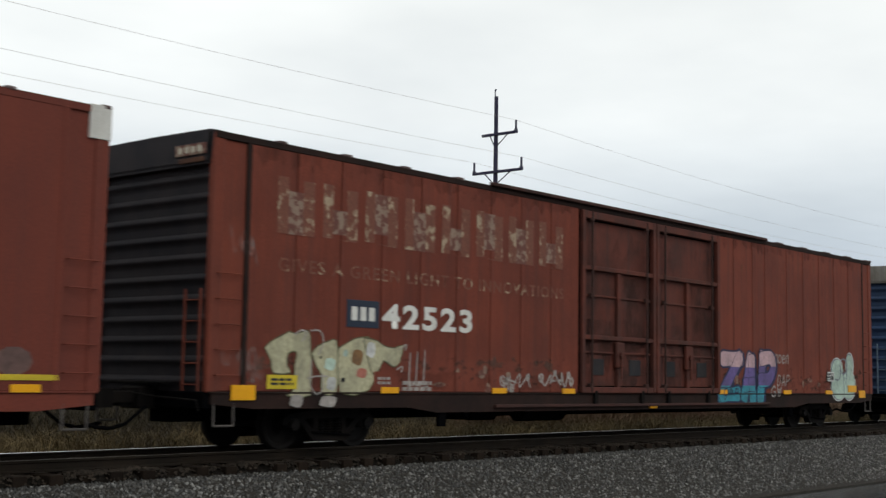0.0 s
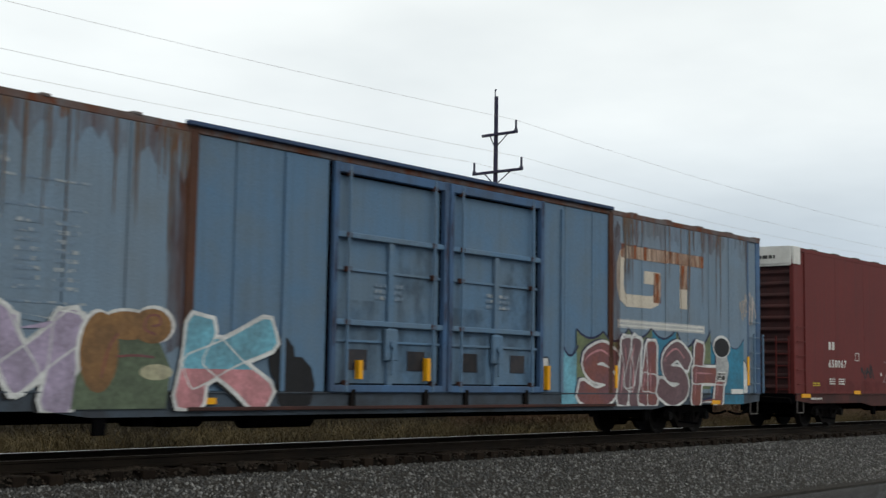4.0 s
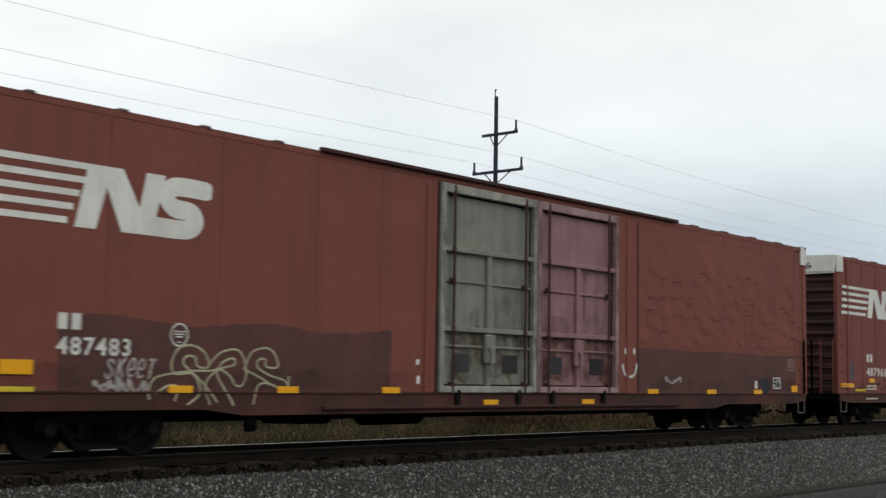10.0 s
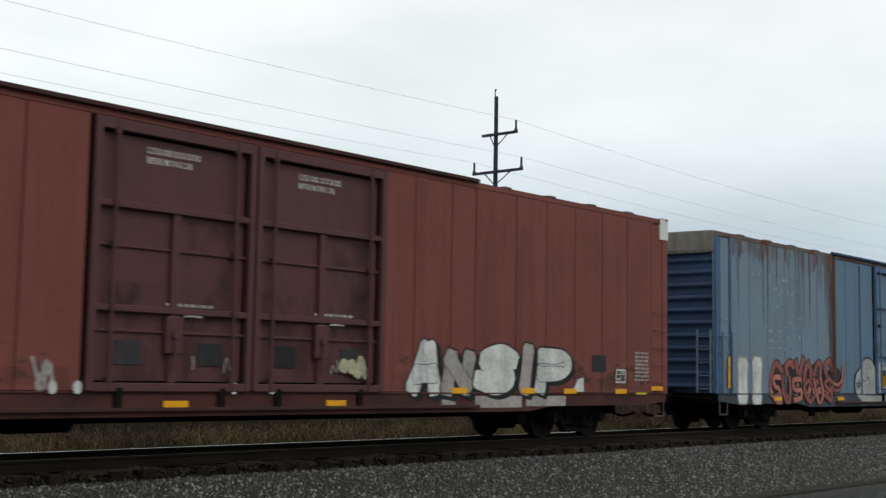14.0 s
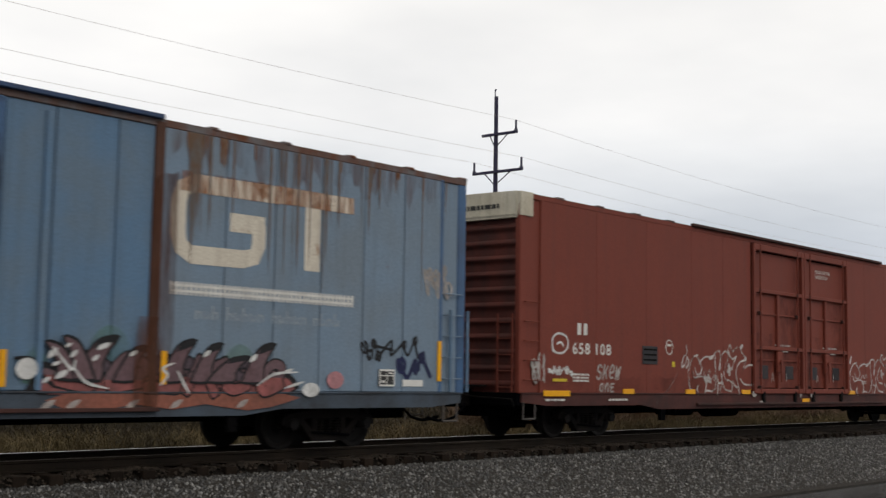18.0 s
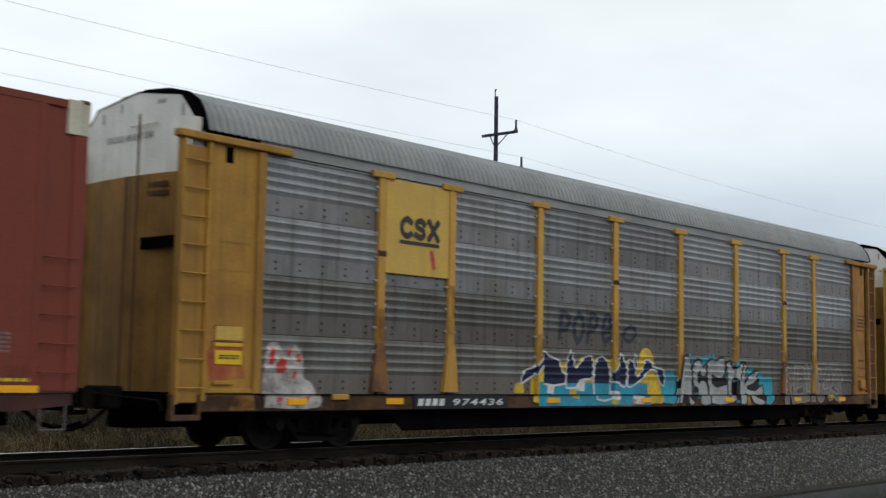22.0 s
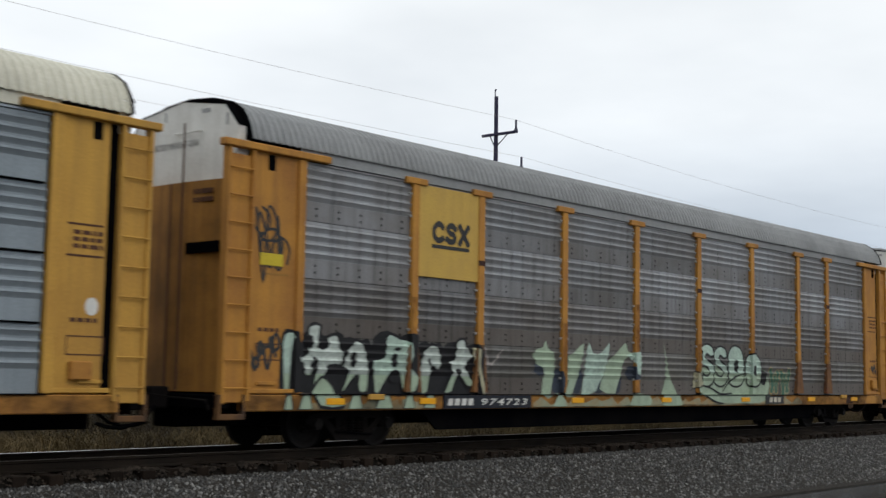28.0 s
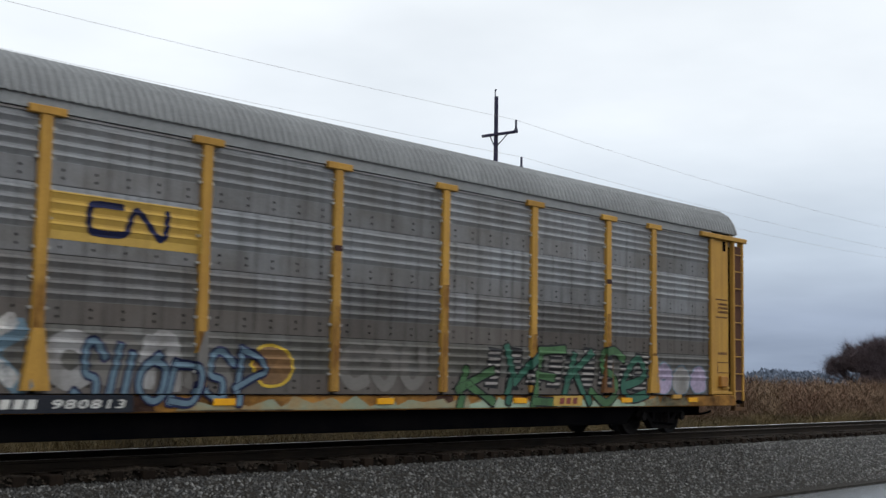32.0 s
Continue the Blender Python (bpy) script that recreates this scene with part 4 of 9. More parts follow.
        # side sill, deeper between the trucks
        sl = [(.10, .97), (.10, .80), (1.0, .72), (4.7, .72), (5.5, .62), (LEN - 5.5, .62), (LEN - 4.7, .72), (LEN - 1.0, .72), (LEN - .10, .80), (LEN - .10, .97)]
        part("side_sill", Shape().prism(sl, *sorted((y - side * .07, y - side * .004)), "y"), sill, car)
        part("sill_angle", Shape().box(.05, LEN - .05, *sorted((y - side * .05, y + side * .02)), .965, .995, .006), sill, car)
    for side in (-1, 1):
        for k, (a, b) in enumerate(DOOR):
            plug_door(car, a, b, side, door_mats[k], seed + k, "rod_rust" if seed == 2 else ("rod_rust" if seed == 5 else None), trim if post else (("frame_grey", "frame_pink")[k] if seed == 5 else None))
    # corner ladder, grab irons and steps
    for side in (-1, 1):
        for x0 in (.14, LEN - .62):
            for r in range(5):
                z, y = 1.25 + r * .40, side * (HALF + .05)
                g = Shape().path([(x0, side * (HALF - .03), z), (x0, y, z), (x0 + .46, y, z), (x0 + .46, side * (HALF - .03), z)], .011, 6)
                part("grab_iron", g, base, car)
            y = side * (HALF - .02)
            st = Shape().path([(x0 + .03, y, .82), (x0 + .03, y, .46), (x0 + .43, y, .46), (x0 + .43, y, .82)], .018, 6)
            part("step", st, "dull_step", car, "bent steel stirrup step")
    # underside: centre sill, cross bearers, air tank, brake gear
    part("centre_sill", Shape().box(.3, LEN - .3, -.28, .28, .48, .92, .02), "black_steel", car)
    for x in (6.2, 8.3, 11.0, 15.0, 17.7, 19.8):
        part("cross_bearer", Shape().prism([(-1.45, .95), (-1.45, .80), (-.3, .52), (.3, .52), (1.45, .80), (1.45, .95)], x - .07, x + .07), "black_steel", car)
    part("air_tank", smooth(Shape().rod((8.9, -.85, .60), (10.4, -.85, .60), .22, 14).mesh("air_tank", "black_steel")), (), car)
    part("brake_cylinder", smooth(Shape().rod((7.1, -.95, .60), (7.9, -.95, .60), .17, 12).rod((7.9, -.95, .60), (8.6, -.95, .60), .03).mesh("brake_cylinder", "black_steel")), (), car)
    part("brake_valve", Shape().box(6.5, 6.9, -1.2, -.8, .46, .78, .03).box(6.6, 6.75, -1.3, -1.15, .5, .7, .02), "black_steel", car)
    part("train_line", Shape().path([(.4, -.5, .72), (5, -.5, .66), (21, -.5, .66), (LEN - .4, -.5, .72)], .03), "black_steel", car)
    for x in (5.6, LEN - 5.8):
        part("jacking_pad", Shape().box(x, x + .2, -1.52, -1.42, .36, .66, .01), "black_steel", car)
    # coats on the near side: dark under the eave and low down, scuffs, long faint runs
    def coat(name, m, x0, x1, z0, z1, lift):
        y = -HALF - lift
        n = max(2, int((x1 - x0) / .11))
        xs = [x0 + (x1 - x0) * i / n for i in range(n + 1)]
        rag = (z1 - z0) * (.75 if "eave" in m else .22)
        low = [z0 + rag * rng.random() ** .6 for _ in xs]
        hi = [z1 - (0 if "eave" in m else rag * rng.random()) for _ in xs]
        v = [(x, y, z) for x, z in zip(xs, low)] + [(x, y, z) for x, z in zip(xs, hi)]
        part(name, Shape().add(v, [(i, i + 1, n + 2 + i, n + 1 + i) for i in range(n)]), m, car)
    blue = post is not None
    lift = .0056 if not smooth_side else .0036
    for x0, x1 in ((.8, 9.95), (16.6, LEN - .8)):
        if blue:
            e0, e1 = (x0, 7.1) if x0 < 5 else (18.95, x1)
            coat("rust_coat", "rust_film_eave", e0, e1, 4.25, 4.98, lift)
            p = 7.18 if x0 < 5 else LEN - 7.32
            coat("rust_coat", "rust_film_post", *((p - .42, p - .08) if x0 < 5 else (p - .10, p + .36)), 1.0, 5.0, .021)
            continue
        if seed in (2, 6):
            coat("dirt_coat", "wall_film", x0, x1, 1.1, 4.95, lift)
        if seed == 2:
            coat("soot_coat", "eave_film", x0, x1, 4.62, 4.98, lift + .0002)
        coat("splash_coat", "soot_film", x0, x1, .99, 1.40, lift + .0003)
        if seed in (2, 6):
            coat("scuff_coat", "scuff_film", x0, x1, 1.0, 1.75, lift + .0004)
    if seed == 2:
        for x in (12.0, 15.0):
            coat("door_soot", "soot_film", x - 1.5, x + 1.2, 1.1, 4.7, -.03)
    if seed == 5:
        for x in (12.0, 15.0):
            coat("door_rust", "door_rust_film", x - 1.4, x + 1.2, 1.05, 2.3, -.042)
    for x in (3.15, LEN - 3.15):
        truck(car, x)
    coupled_ends(car, LEN)
    return car


def plug_door(car, a, b, side, m, seed, rods=None, rim=None):
    """A plug door: sheet, raised frame, cross ribs, lock rods that run in brackets, and the handle gear."""
    y = side * HALF

    def yy(p, q):
        return sorted((y + side * p, y + side * q))
    door = part("door", Shape().box(a + .02, b - .02, *yy(-.085, -.05), 1.0, 4.96, .006), m, car, "plug door with ribs and lock rods")
    s = Shape()
    for x in (a + .05, b - .05):
        s.box(x - .06, x + .06, *yy(-.06, .075), 1.0, 4.97, .012)
    s.box(a + .02, b - .02, *yy(-.06, .065), 4.80, 4.97, .012).box(a + .02, b - .02, *yy(-.06, .065), .99, 1.12, .012)
    part("door_frame", s, rim or m, door)
    if rim and side < 0:
        for x in (a + .05, b - .05):
            v = [(x + p, y + side * .0765, z) for z in (1.02, 4.95) for p in (-.047, .047)]
            part("frame_rust", Shape().add(v, [(0, 1, 3, 2)]), "frame_rust_film", door)
    # black strips along the inner edge of the frame
    g = Shape()
    for x in (a + .125, b - .125):
        g.box(x - .016, x + .016, *yy(-.06, -.03), 1.12, 4.80)
    g.box(a + .11, b - .11, *yy(-.06, -.03), 4.768, 4.80).box(a + .11, b - .11, *yy(-.06, -.03), 1.12, 1.15)
    part("gasket", g, "black_steel", door, "black rubber seal round the door")
    # the gaps beside the door, set in as black strips
    for x in (a - .035, b - .02):
        part("door_gap", Shape().box(x, x + .055, *yy(-.07, -.002), 1.0, 4.97), "black_steel", door)
    # broken dark film over the door sheet, taller on one half
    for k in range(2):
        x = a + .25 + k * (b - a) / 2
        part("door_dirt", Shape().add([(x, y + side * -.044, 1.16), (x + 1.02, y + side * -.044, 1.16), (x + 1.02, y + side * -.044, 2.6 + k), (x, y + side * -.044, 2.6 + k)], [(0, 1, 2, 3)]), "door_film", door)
    for z, h, o in ((3.72, .05, .055), (2.20, .05, .055)):
        part("door_rib", Shape().box(a + .1, b - .1, *yy(-.06, o), z - h, z + h, .012), m, door)
    for z in (3.12, 1.88):
        part("door_rib", Shape().box(a + .1, b - .1, *yy(-.06, -.012), z - .022, z + .022, .006), m, door)
    mid = (a + b) / 2
    part("door_mullion", Shape().box(mid - .07, mid + .07, *yy(-.06, .03), 1.12, 3.68, .012), m, door)
    for x in (a + .38, b - .38):
        rod = Shape().rod((x, y + side * .06, 1.0), (x, y + side * .06, 4.95), .028, 8)
        part("lock_rod", rod, rods or m, door)
        for z in (1.15, 2.2, 3.12, 3.72, 4.8):
            part("rod_bracket", Shape().box(x - .06, x + .06, *yy(-.02, .075), z - .05, z + .05, .012), "rod_rust", door)
    hg = Shape().box(mid - .16, mid + .16, *yy(-.02, .07), 1.55, 2.12, .02).rod((mid, y + side * .09, 1.84), (mid - .05, y + side * .12, 1.30), .022)
    hg.rod((mid, y + side * .03, 1.84), (mid, y + side * .12, 1.84), .07, 10)
    part("door_handle", hg, m, door, "door handle gear")
    for x in (a + .5, b - .62):
        part("roller_hanger", Shape().box(x, x + .12, *yy(0, .07), .70, 1.05, .01), "truck_steel", door)
    for x in (a + .75, b - .75):
        part("placard_board", Shape().box(x - .24, x + .24, *yy(-.055, -.036), 1.38, 1.74, .006), "door_board", door, "dark placard board")


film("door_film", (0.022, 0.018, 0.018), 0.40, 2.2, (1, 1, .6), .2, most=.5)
film("door_rust_film", (0.075, 0.036, 0.020), 0.46, 2.4, (1, 1, .8), .2, most=.75)
film("frame_rust_film", (0.050, 0.026, 0.018), 0.40, 4.0, (1, 1, .35), .15, most=.8)
film("scrape_film", (0.034, 0.020, 0.019), 0.66, 5.0, (1, 1, 1), .25, most=.85)
film("eave_film", (0.030, 0.016, 0.013), 0.46, 1.6, (2.0, 1, .6), .2, most=.5)
film("rust_film_eave", (0.12, 0.046, 0.022), 0.40, 2.2, (2.6, 1, .25), .25, most=.75)
film("rust_film_post", (0.085, 0.034, 0.020), 0.62, 2.0, (3.0, 1, .35), .25, most=.85)
film("scuff_film", (0.10, 0.062, 0.05), 0.34, 3.5, (.7, 1, 1.3), .05)
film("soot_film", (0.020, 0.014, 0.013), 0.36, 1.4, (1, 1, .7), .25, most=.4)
film("post_rust", (0.15, 0.065, 0.026), 0.52, 2.2, (1, 1, .5), .2, most=.8)
film("sill_film", (0.030, 0.020, 0.016), 0.50, 1.8, (.6, 1, 1), .2, most=.8)
film("wall_film", (0.050, 0.022, 0.019), 0.36, .9, (2.6, 1, .22), .3, most=.20)
mat("frame_grey", (0.30, 0.30, 0.265), 0.7, second=(0.17, 0.165, 0.145), amount=0.9, scale=2.5, streak=0.4)
mat("frame_pink", (0.33, 0.215, 0.225), 0.7, second=(0.20, 0.12, 0.125), amount=0.9, scale=2.5, streak=0.4)
mat("dull_step", (0.10, 0.09, 0.085), 0.6, 0.2)
mat("rod_rust", (0.040, 0.022, 0.020), 0.8, second=(0.07, 0.03, 0.024), amount=0.7, spec=0.15)
mat("door_board", (0.020, 0.021, 0.026), 0.7, second=(0.040, 0.034, 0.034), amount=0.8, scale=4, rnd=0.4)


def reflectors(car, xs, z=1.03, w=.46, h=.11, m="yellow_reflector"):
    for x in xs:
        part("reflector", Shape().box(x - w / 2, x + w / 2, -HALF - .026, -HALF - .004, z - h / 2, z + h / 2, .003), m, car, "yellow reflective strip")


def white_corners(car, m="white_paint", big=.42):
    for x0, x1 in ((-.005, big), (LEN - .36, LEN + .005)):
        part("corner_panel", Shape().box(x0, x1, -HALF - .01, -HALF + .04, 4.62, 5.12, .006), m, car, "white painted corner of the roof edge")


def end_number(car, text, m="dark_stencil"):
    """Figures on the flat band of the end that leads."""
    ob = number(car, text, -.95, .75, 4.74, 4.93, m, .02, 0, 0, "end_number")
    for v in ob.data.vertices:
        v.co = (-.018, -v.co.x, v.co.z)


def mark(car, n, x0, z0, h, m="stencil_white", w=.17, gap=.07, name="company_mark"):
    """Company initials as plain upright blocks."""
    paint(name, [rect(x0 + i * (w + gap), x0 + i * (w + gap) + w, z0, z0 + h) for i in range(n)], m, car)


def emblem(car, x0, x1, z0, z1, m="white_paint"):
    """Speed stripes that run into two slanted solid shapes."""
    h, L_ = z1 - z0, x1 - x0
    s = [rect(x0 - .02 * k, x0 + L_ * (.50 - .022 * k), z1 - h * (k * .215 + .10), z1 - h * (k * .215)) for k in range(5)]
    a, b = x0 + L_ * .44, x0 + L_ * .56
    s.append(block([(a, z0), (a + .36, z0), (a + .52, z1 - h * .32), (a + .80, z0), (b + .83, z0), (b + 1.05, z1), (b + .70, z1), (b + .60, z0 + h * .42), (b + .28, z1), (a + .20, z1)]))
    c, w = x0 + L_ * .745, .29
    k = x1 - c
    s.append(ribbon(curve([(x1 - .02, z1 - w / 2), (c + k * .42, z1 - w / 2), (c + k * .28, z1 - h * .33), (c + k * .40, z0 + h * .5), (c + k * .72, z0 + h * .45), (c + k * .80, z0 + h * .28), (c + k * .62, z0 + w / 2), (c + .06, z0 + w / 2)], 6), w))
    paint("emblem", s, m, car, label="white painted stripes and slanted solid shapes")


# ---------------------------------------------------------------- auto carriers
mat("dull_zinc", (0.34, 0.34, 0.34), 0.6, 0.3)
RACK = 27.4
POSTS = (4.62, 6.58, 9.45, 12.35, 15.25, 18.10, 20.90, 22.85)
DECK = 0.96
BAND = 0.976        # height of one panel of the wall


def rib_line():
    """Outline of one wall panel in (depth, height): flat foot, then four rounded ribs."""
    pts = [(0, 0.0), (0, .33)]
    z = .33
    for k in range(4):
        pts += [(0, z + .004), (-.026, z + .072), (-.035, z + .084), (-.033, z + .090), (0, z + .124)]
        z += .15
    return pts + [(0, BAND - .012)]


RIBS = rib_line()


def rack_surface(x, z):
    if z < DECK - .0004:
        return -HALF
    if x < 1.821 or x > RACK - 1.821:
        return -HALF - .001 if 1.649 < x < RACK - 1.649 else -1.503
    if any(abs(x - p) < .098 for p in POSTS):
        return -HALF - .013
    zz = (z - DECK) % BAND
    for (a, p), (b, q) in zip(RIBS, RIBS[1:]):
        if p <= zz <= q:
            return -1.47 + (a + (b - a) * (zz - p) / max(q - p, 1e-6))
    return -1.47


RACK_BREAKS = sorted([DECK + .0005, DECK - .001] + [DECK + k * BAND + z for k in range(2) for _, z in RIBS if z > 0])


# darker copies of the rack yellows: the gap's shade is in the colour
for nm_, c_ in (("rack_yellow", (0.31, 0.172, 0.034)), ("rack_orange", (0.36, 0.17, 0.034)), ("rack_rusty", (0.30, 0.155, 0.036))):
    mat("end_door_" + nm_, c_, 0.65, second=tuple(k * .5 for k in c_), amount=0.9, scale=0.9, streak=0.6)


def autorack(u0, label, yellow, panel, roof, slots=False, orange_end=None, sill=None, seed=0, skip=()):
    """A covered auto carrier: ribbed wall panels between posts, arched ribbed roof, end doors, low frame."""
    car = thing("autorack", label, "railcar", "freight train", at=(u0, YC, 0))
    ye, sill = orange_end or yellow, sill or yellow
    xs = [1.80, *POSTS, RACK - 1.80]
    # solid black core: the shade inside the rack is put into its colour
    part("inner_wall", Shape().box(.5, RACK - .5, -1.42, 1.42, DECK, 4.9), "black_steel", car)
    cache = {}
    for side in (-1, 1):
        for a, b in zip(xs, xs[1:]):
            w = round(b - a - .10, 2)
            if (w, side) not in cache:
                s = Shape()
                pts = [(side * -d, z) for d, z in RIBS]
                n = len(pts)
                s.add([(-w / 2, side * 1.47 + p, z) for p, z in pts] + [(w / 2, side * 1.47 + p, z) for p, z in pts],
                      [(i, i + 1, n + i + 1, n + i) for i in range(n - 1)])
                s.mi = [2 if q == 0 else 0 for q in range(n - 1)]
                yb = side * 1.435
                s.add([(-w / 2, yb, 0), (w / 2, yb, 0), (w / 2, yb, BAND - .012), (-w / 2, yb, BAND - .012)], [(0, 1, 2, 3)])
                k = max(2, int(w / .52))
                for i in range(k if not slots else 0):      # pairs of air holes
                    x = -w / 2 + (i + .5) * w / k
                    for zh in (.10, .215):
                        v = [(x + .024 * math.cos(t), side * 1.4735, zh + .024 * math.sin(t)) for t in (math.pi * j / 4 for j in range(8))]
                        s.add(v, [tuple(range(8))], 1)
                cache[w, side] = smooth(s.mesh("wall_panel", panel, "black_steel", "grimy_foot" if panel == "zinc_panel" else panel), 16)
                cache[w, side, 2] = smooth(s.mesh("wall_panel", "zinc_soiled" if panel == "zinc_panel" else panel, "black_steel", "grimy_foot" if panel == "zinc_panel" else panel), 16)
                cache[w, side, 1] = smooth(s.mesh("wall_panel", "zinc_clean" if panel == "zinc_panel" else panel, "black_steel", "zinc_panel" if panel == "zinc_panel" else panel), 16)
            # rows graded in colour: shaded at the bottom, paler towards the sky
            for k in range(4):
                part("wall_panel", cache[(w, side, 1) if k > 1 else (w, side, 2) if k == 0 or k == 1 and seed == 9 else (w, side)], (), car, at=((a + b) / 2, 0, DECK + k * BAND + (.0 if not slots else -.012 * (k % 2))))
                if slots and k:
                    for q in (-1, 1):
                        sl = Shape().box((a + b) / 2 + (q * w / 4) - w / 4 + .04, (a + b) / 2 + q * w / 4 + w / 4 - .04, *sorted((side * 1.46, side * 1.512)), DECK + k * BAND - .020, DECK + k * BAND + .010)
                        part("wall_slot", sl, "black_steel", car)
        # posts: slim channel with a cap plate, flared foot, rivet heads down both edges
        key = ("post", side)
        for i, x in enumerate(POSTS):
            foot = x < 7.5 or x > 20 or i in skip
            kk = (key, foot)
            if kk not in cache:
                s = Shape().box(-.095, .095, *sorted((side * 1.44, side * HALF)), 1.0, 4.86, .012)
                if foot:
                    cache["foot", side] = Shape().prism([(-.098, 1.86), (.098, 1.86), (.22, 1.0), (-.22, 1.0)], *sorted((side * 1.46, side * (HALF + .012))), "y")
                bolts = Shape()
                for z in range(9):
                    for e in (-.125, .125):
                        zz = 1.3 + z * .42
                        bolts.rod((e, side * 1.46, zz), (e, side * 1.522, zz), .026, 6)
                cache["bolts", side] = bolts.mesh("bolts", "bolt_metal")
                cache[kk] = s.mesh("wall_post", yellow)
                cache["cap", side] = Shape().box(-.30, .30, *sorted((side * 1.44, side * (HALF + .02))), 4.84, 4.96, .012).mesh("post_cap", yellow)
            p = part("wall_post", cache[kk], (), car, at=(x, 0, 0))
            part("post_cap", cache["cap", side], (), p)
            if foot:
                part("post_foot", cache["foot", side], "rusted_foot" if not slots and (i + seed) % 3 != 1 else yellow, p, "flared rusty foot of a wall post")
            tagged(part("bolts", cache["bolts", side], (), p), kind="stuff")
            if side < 0 and not slots:
                zr = 1.02 + .55 * ((i * 7 + seed * 3) % 5) / 2
                part("rust_coat", Shape().add([(-.094, -HALF - .0025, 1.02), (.094, -HALF - .0025, 1.02), (.094, -HALF - .0025, zr + .9), (-.094, -HALF - .0025, zr + .9)], [(0, 1, 2, 3)]), "post_rust", p)
                if (i + seed) % 3 == 0:
                    part("chipped_band", Shape().box(-.10, .10, -HALF - .006, -HALF + .01, 3.42 + .05 * (i % 3), 3.52 + .05 * (i % 3)), "rod_rust", p)
        # end bays
        for x0, x1 in ((.10, 1.80), (RACK - 1.80, RACK - .10)):
            first = x0 < 5
            ye = ("rack_mustard" if orange_end else yellow) if first else orange_end or yellow
            xe = x0 if first else x1
            d = 1 if first else -1
            split = .56 if first else .74
            bay = part("end_bay", Shape().box(*sorted((xe + d * split, xe + d * 1.70)), *sorted((side * 1.44, side * 1.50)), DECK, 4.92, .012), ye, car, "flat yellow steel end bay")
            part("ladder_panel", Shape().box(*sorted((xe + d * .02, xe + d * .555)), *sorted((side * 1.455, side * 1.515)), .82, 4.80, .012), "rack_rust" if seed in (9, 12) and not first else ye, bay)
            part("bay_rail", Shape().box(*sorted((xe + d * .60, xe + d * 1.6)), *sorted((side * 1.495, side * 1.53)), DECK + .01, 1.04, .008).box(*sorted((xe + d * .75, xe + d * 1.15)), *sorted((side * 1.49, side * 1.54)), 1.10, 1.16, .008), ye, bay)
            part("bay_post", Shape().box(*sorted((xe + d * 1.55, xe + d * 1.72)), *sorted((side * 1.46, side * HALF)), DECK, 4.9, .012), ye, bay)
            part("bay_post", Shape().box(*sorted((xe + d * .50, xe + d * .575)), *sorted((side * 1.45, side * (HALF + .02))), .84, 4.9, .012), ye, bay)
            part("bay_post", Shape().box(*sorted((xe, xe + d * .07)), *sorted((side * 1.40, side * (HALF + .01))), .80, 4.95, .012), ye, bay)
            part("top_bracket", Shape().box(*sorted((xe - d * .12, xe + d * 2.25)), *sorted((side * 1.44, side * (HALF + .05))), 4.90, 5.02, .015), ye, bay)
            part("dark_slot", Shape().box(*sorted((xe + d * .88, xe + d * 1.04)), *sorted((side * 1.49, side * 1.506)), 4.62, 4.88, .004), "black_steel", bay)
            for r in range(9):
                z = 1.05 + r * .44
                part("ladder_rung", Shape().rod((xe + d * .03, side * 1.565, z), (xe + d * .55, side * 1.565, z), .014, 6), ye, bay)
            for z in (2.9, 3.35):
                part("stencil_line", Shape().box(*sorted((xe + d * .80, xe + d * 1.40)), *sorted((side * 1.498, side * 1.506)), z, z + .03, 0), "faded_stencil" if first else "rack_rust", bay)
        part("side_sill", Shape().box(.55, RACK - .55, *sorted((side * 1.40, side * (HALF))), .68, DECK - .015, .015), sill, car)
        if side < 0:
            part("deck_seam", Shape().box(1.75, RACK - 1.75, -HALF - .034, -HALF + .02, .944, .962), "black_steel", car)
            part("sill_dirt", Shape().add([(.6, -HALF - .0042, .685), (RACK - .6, -HALF - .0042, .685), (RACK - .6, -HALF - .0042, .943), (.6, -HALF - .0042, .943)], [(0, 1, 2, 3)]), "sill_film", car)
        part("roof_plate", Shape().box(1.7, RACK - 1.7, *sorted((side * 1.44, side * 1.508)), 4.90, 5.14, .006), roof, car)
        part("vent_gap", Shape().box(1.7, RACK - 1.7, *sorted((side * 1.45, side * 1.495)), 4.852, 4.884), panel, car)
    # arched roof with ribs across
    arc = [(-1.555, 5.085), (-1.535, 5.17), (-1.47, 5.35), (-1.33, 5.56), (-1.06, 5.73), (-.60, 5.845), (0, 5.895)]
    arc += [(-y, z) for y, z in arc[-2::-1]]
    s, n = Shape(), len(arc)
    x0, x1, step = .55, RACK - .55, .038
    k = int((x1 - x0) / step)
    v = []
    for i in range(k + 1):
        g = 1.0 + (.017 if i % 4 < 2 else -.017)
        v += [(x0 + i * step, y * g, 4.93 + (z - 4.93) * g) for y, z in arc]
    s.add(v, [(i * n + j, (i + 1) * n + j, (i + 1) * n + j + 1, i * n + j + 1) for i in range(k) for j in range(n - 1)])
    part("roof", s, roof, car, "arched roof of ribbed sheet")
    hoop = [(y * 1.025, 4.93 + (z - 4.93) * 1.025) for y, z in arc] + [(y * .975, 4.92 + (z - 4.93) * .975) for y, z in arc[::-1]]
    for x in (.505, RACK - .555):
        # black plate: the shade of the gap behind the hood, as a colour
        part("roof_end", Shape().prism([(y * .98, z - .02) for y, z in arc], x + .01, x + .03), "black_steel", car)
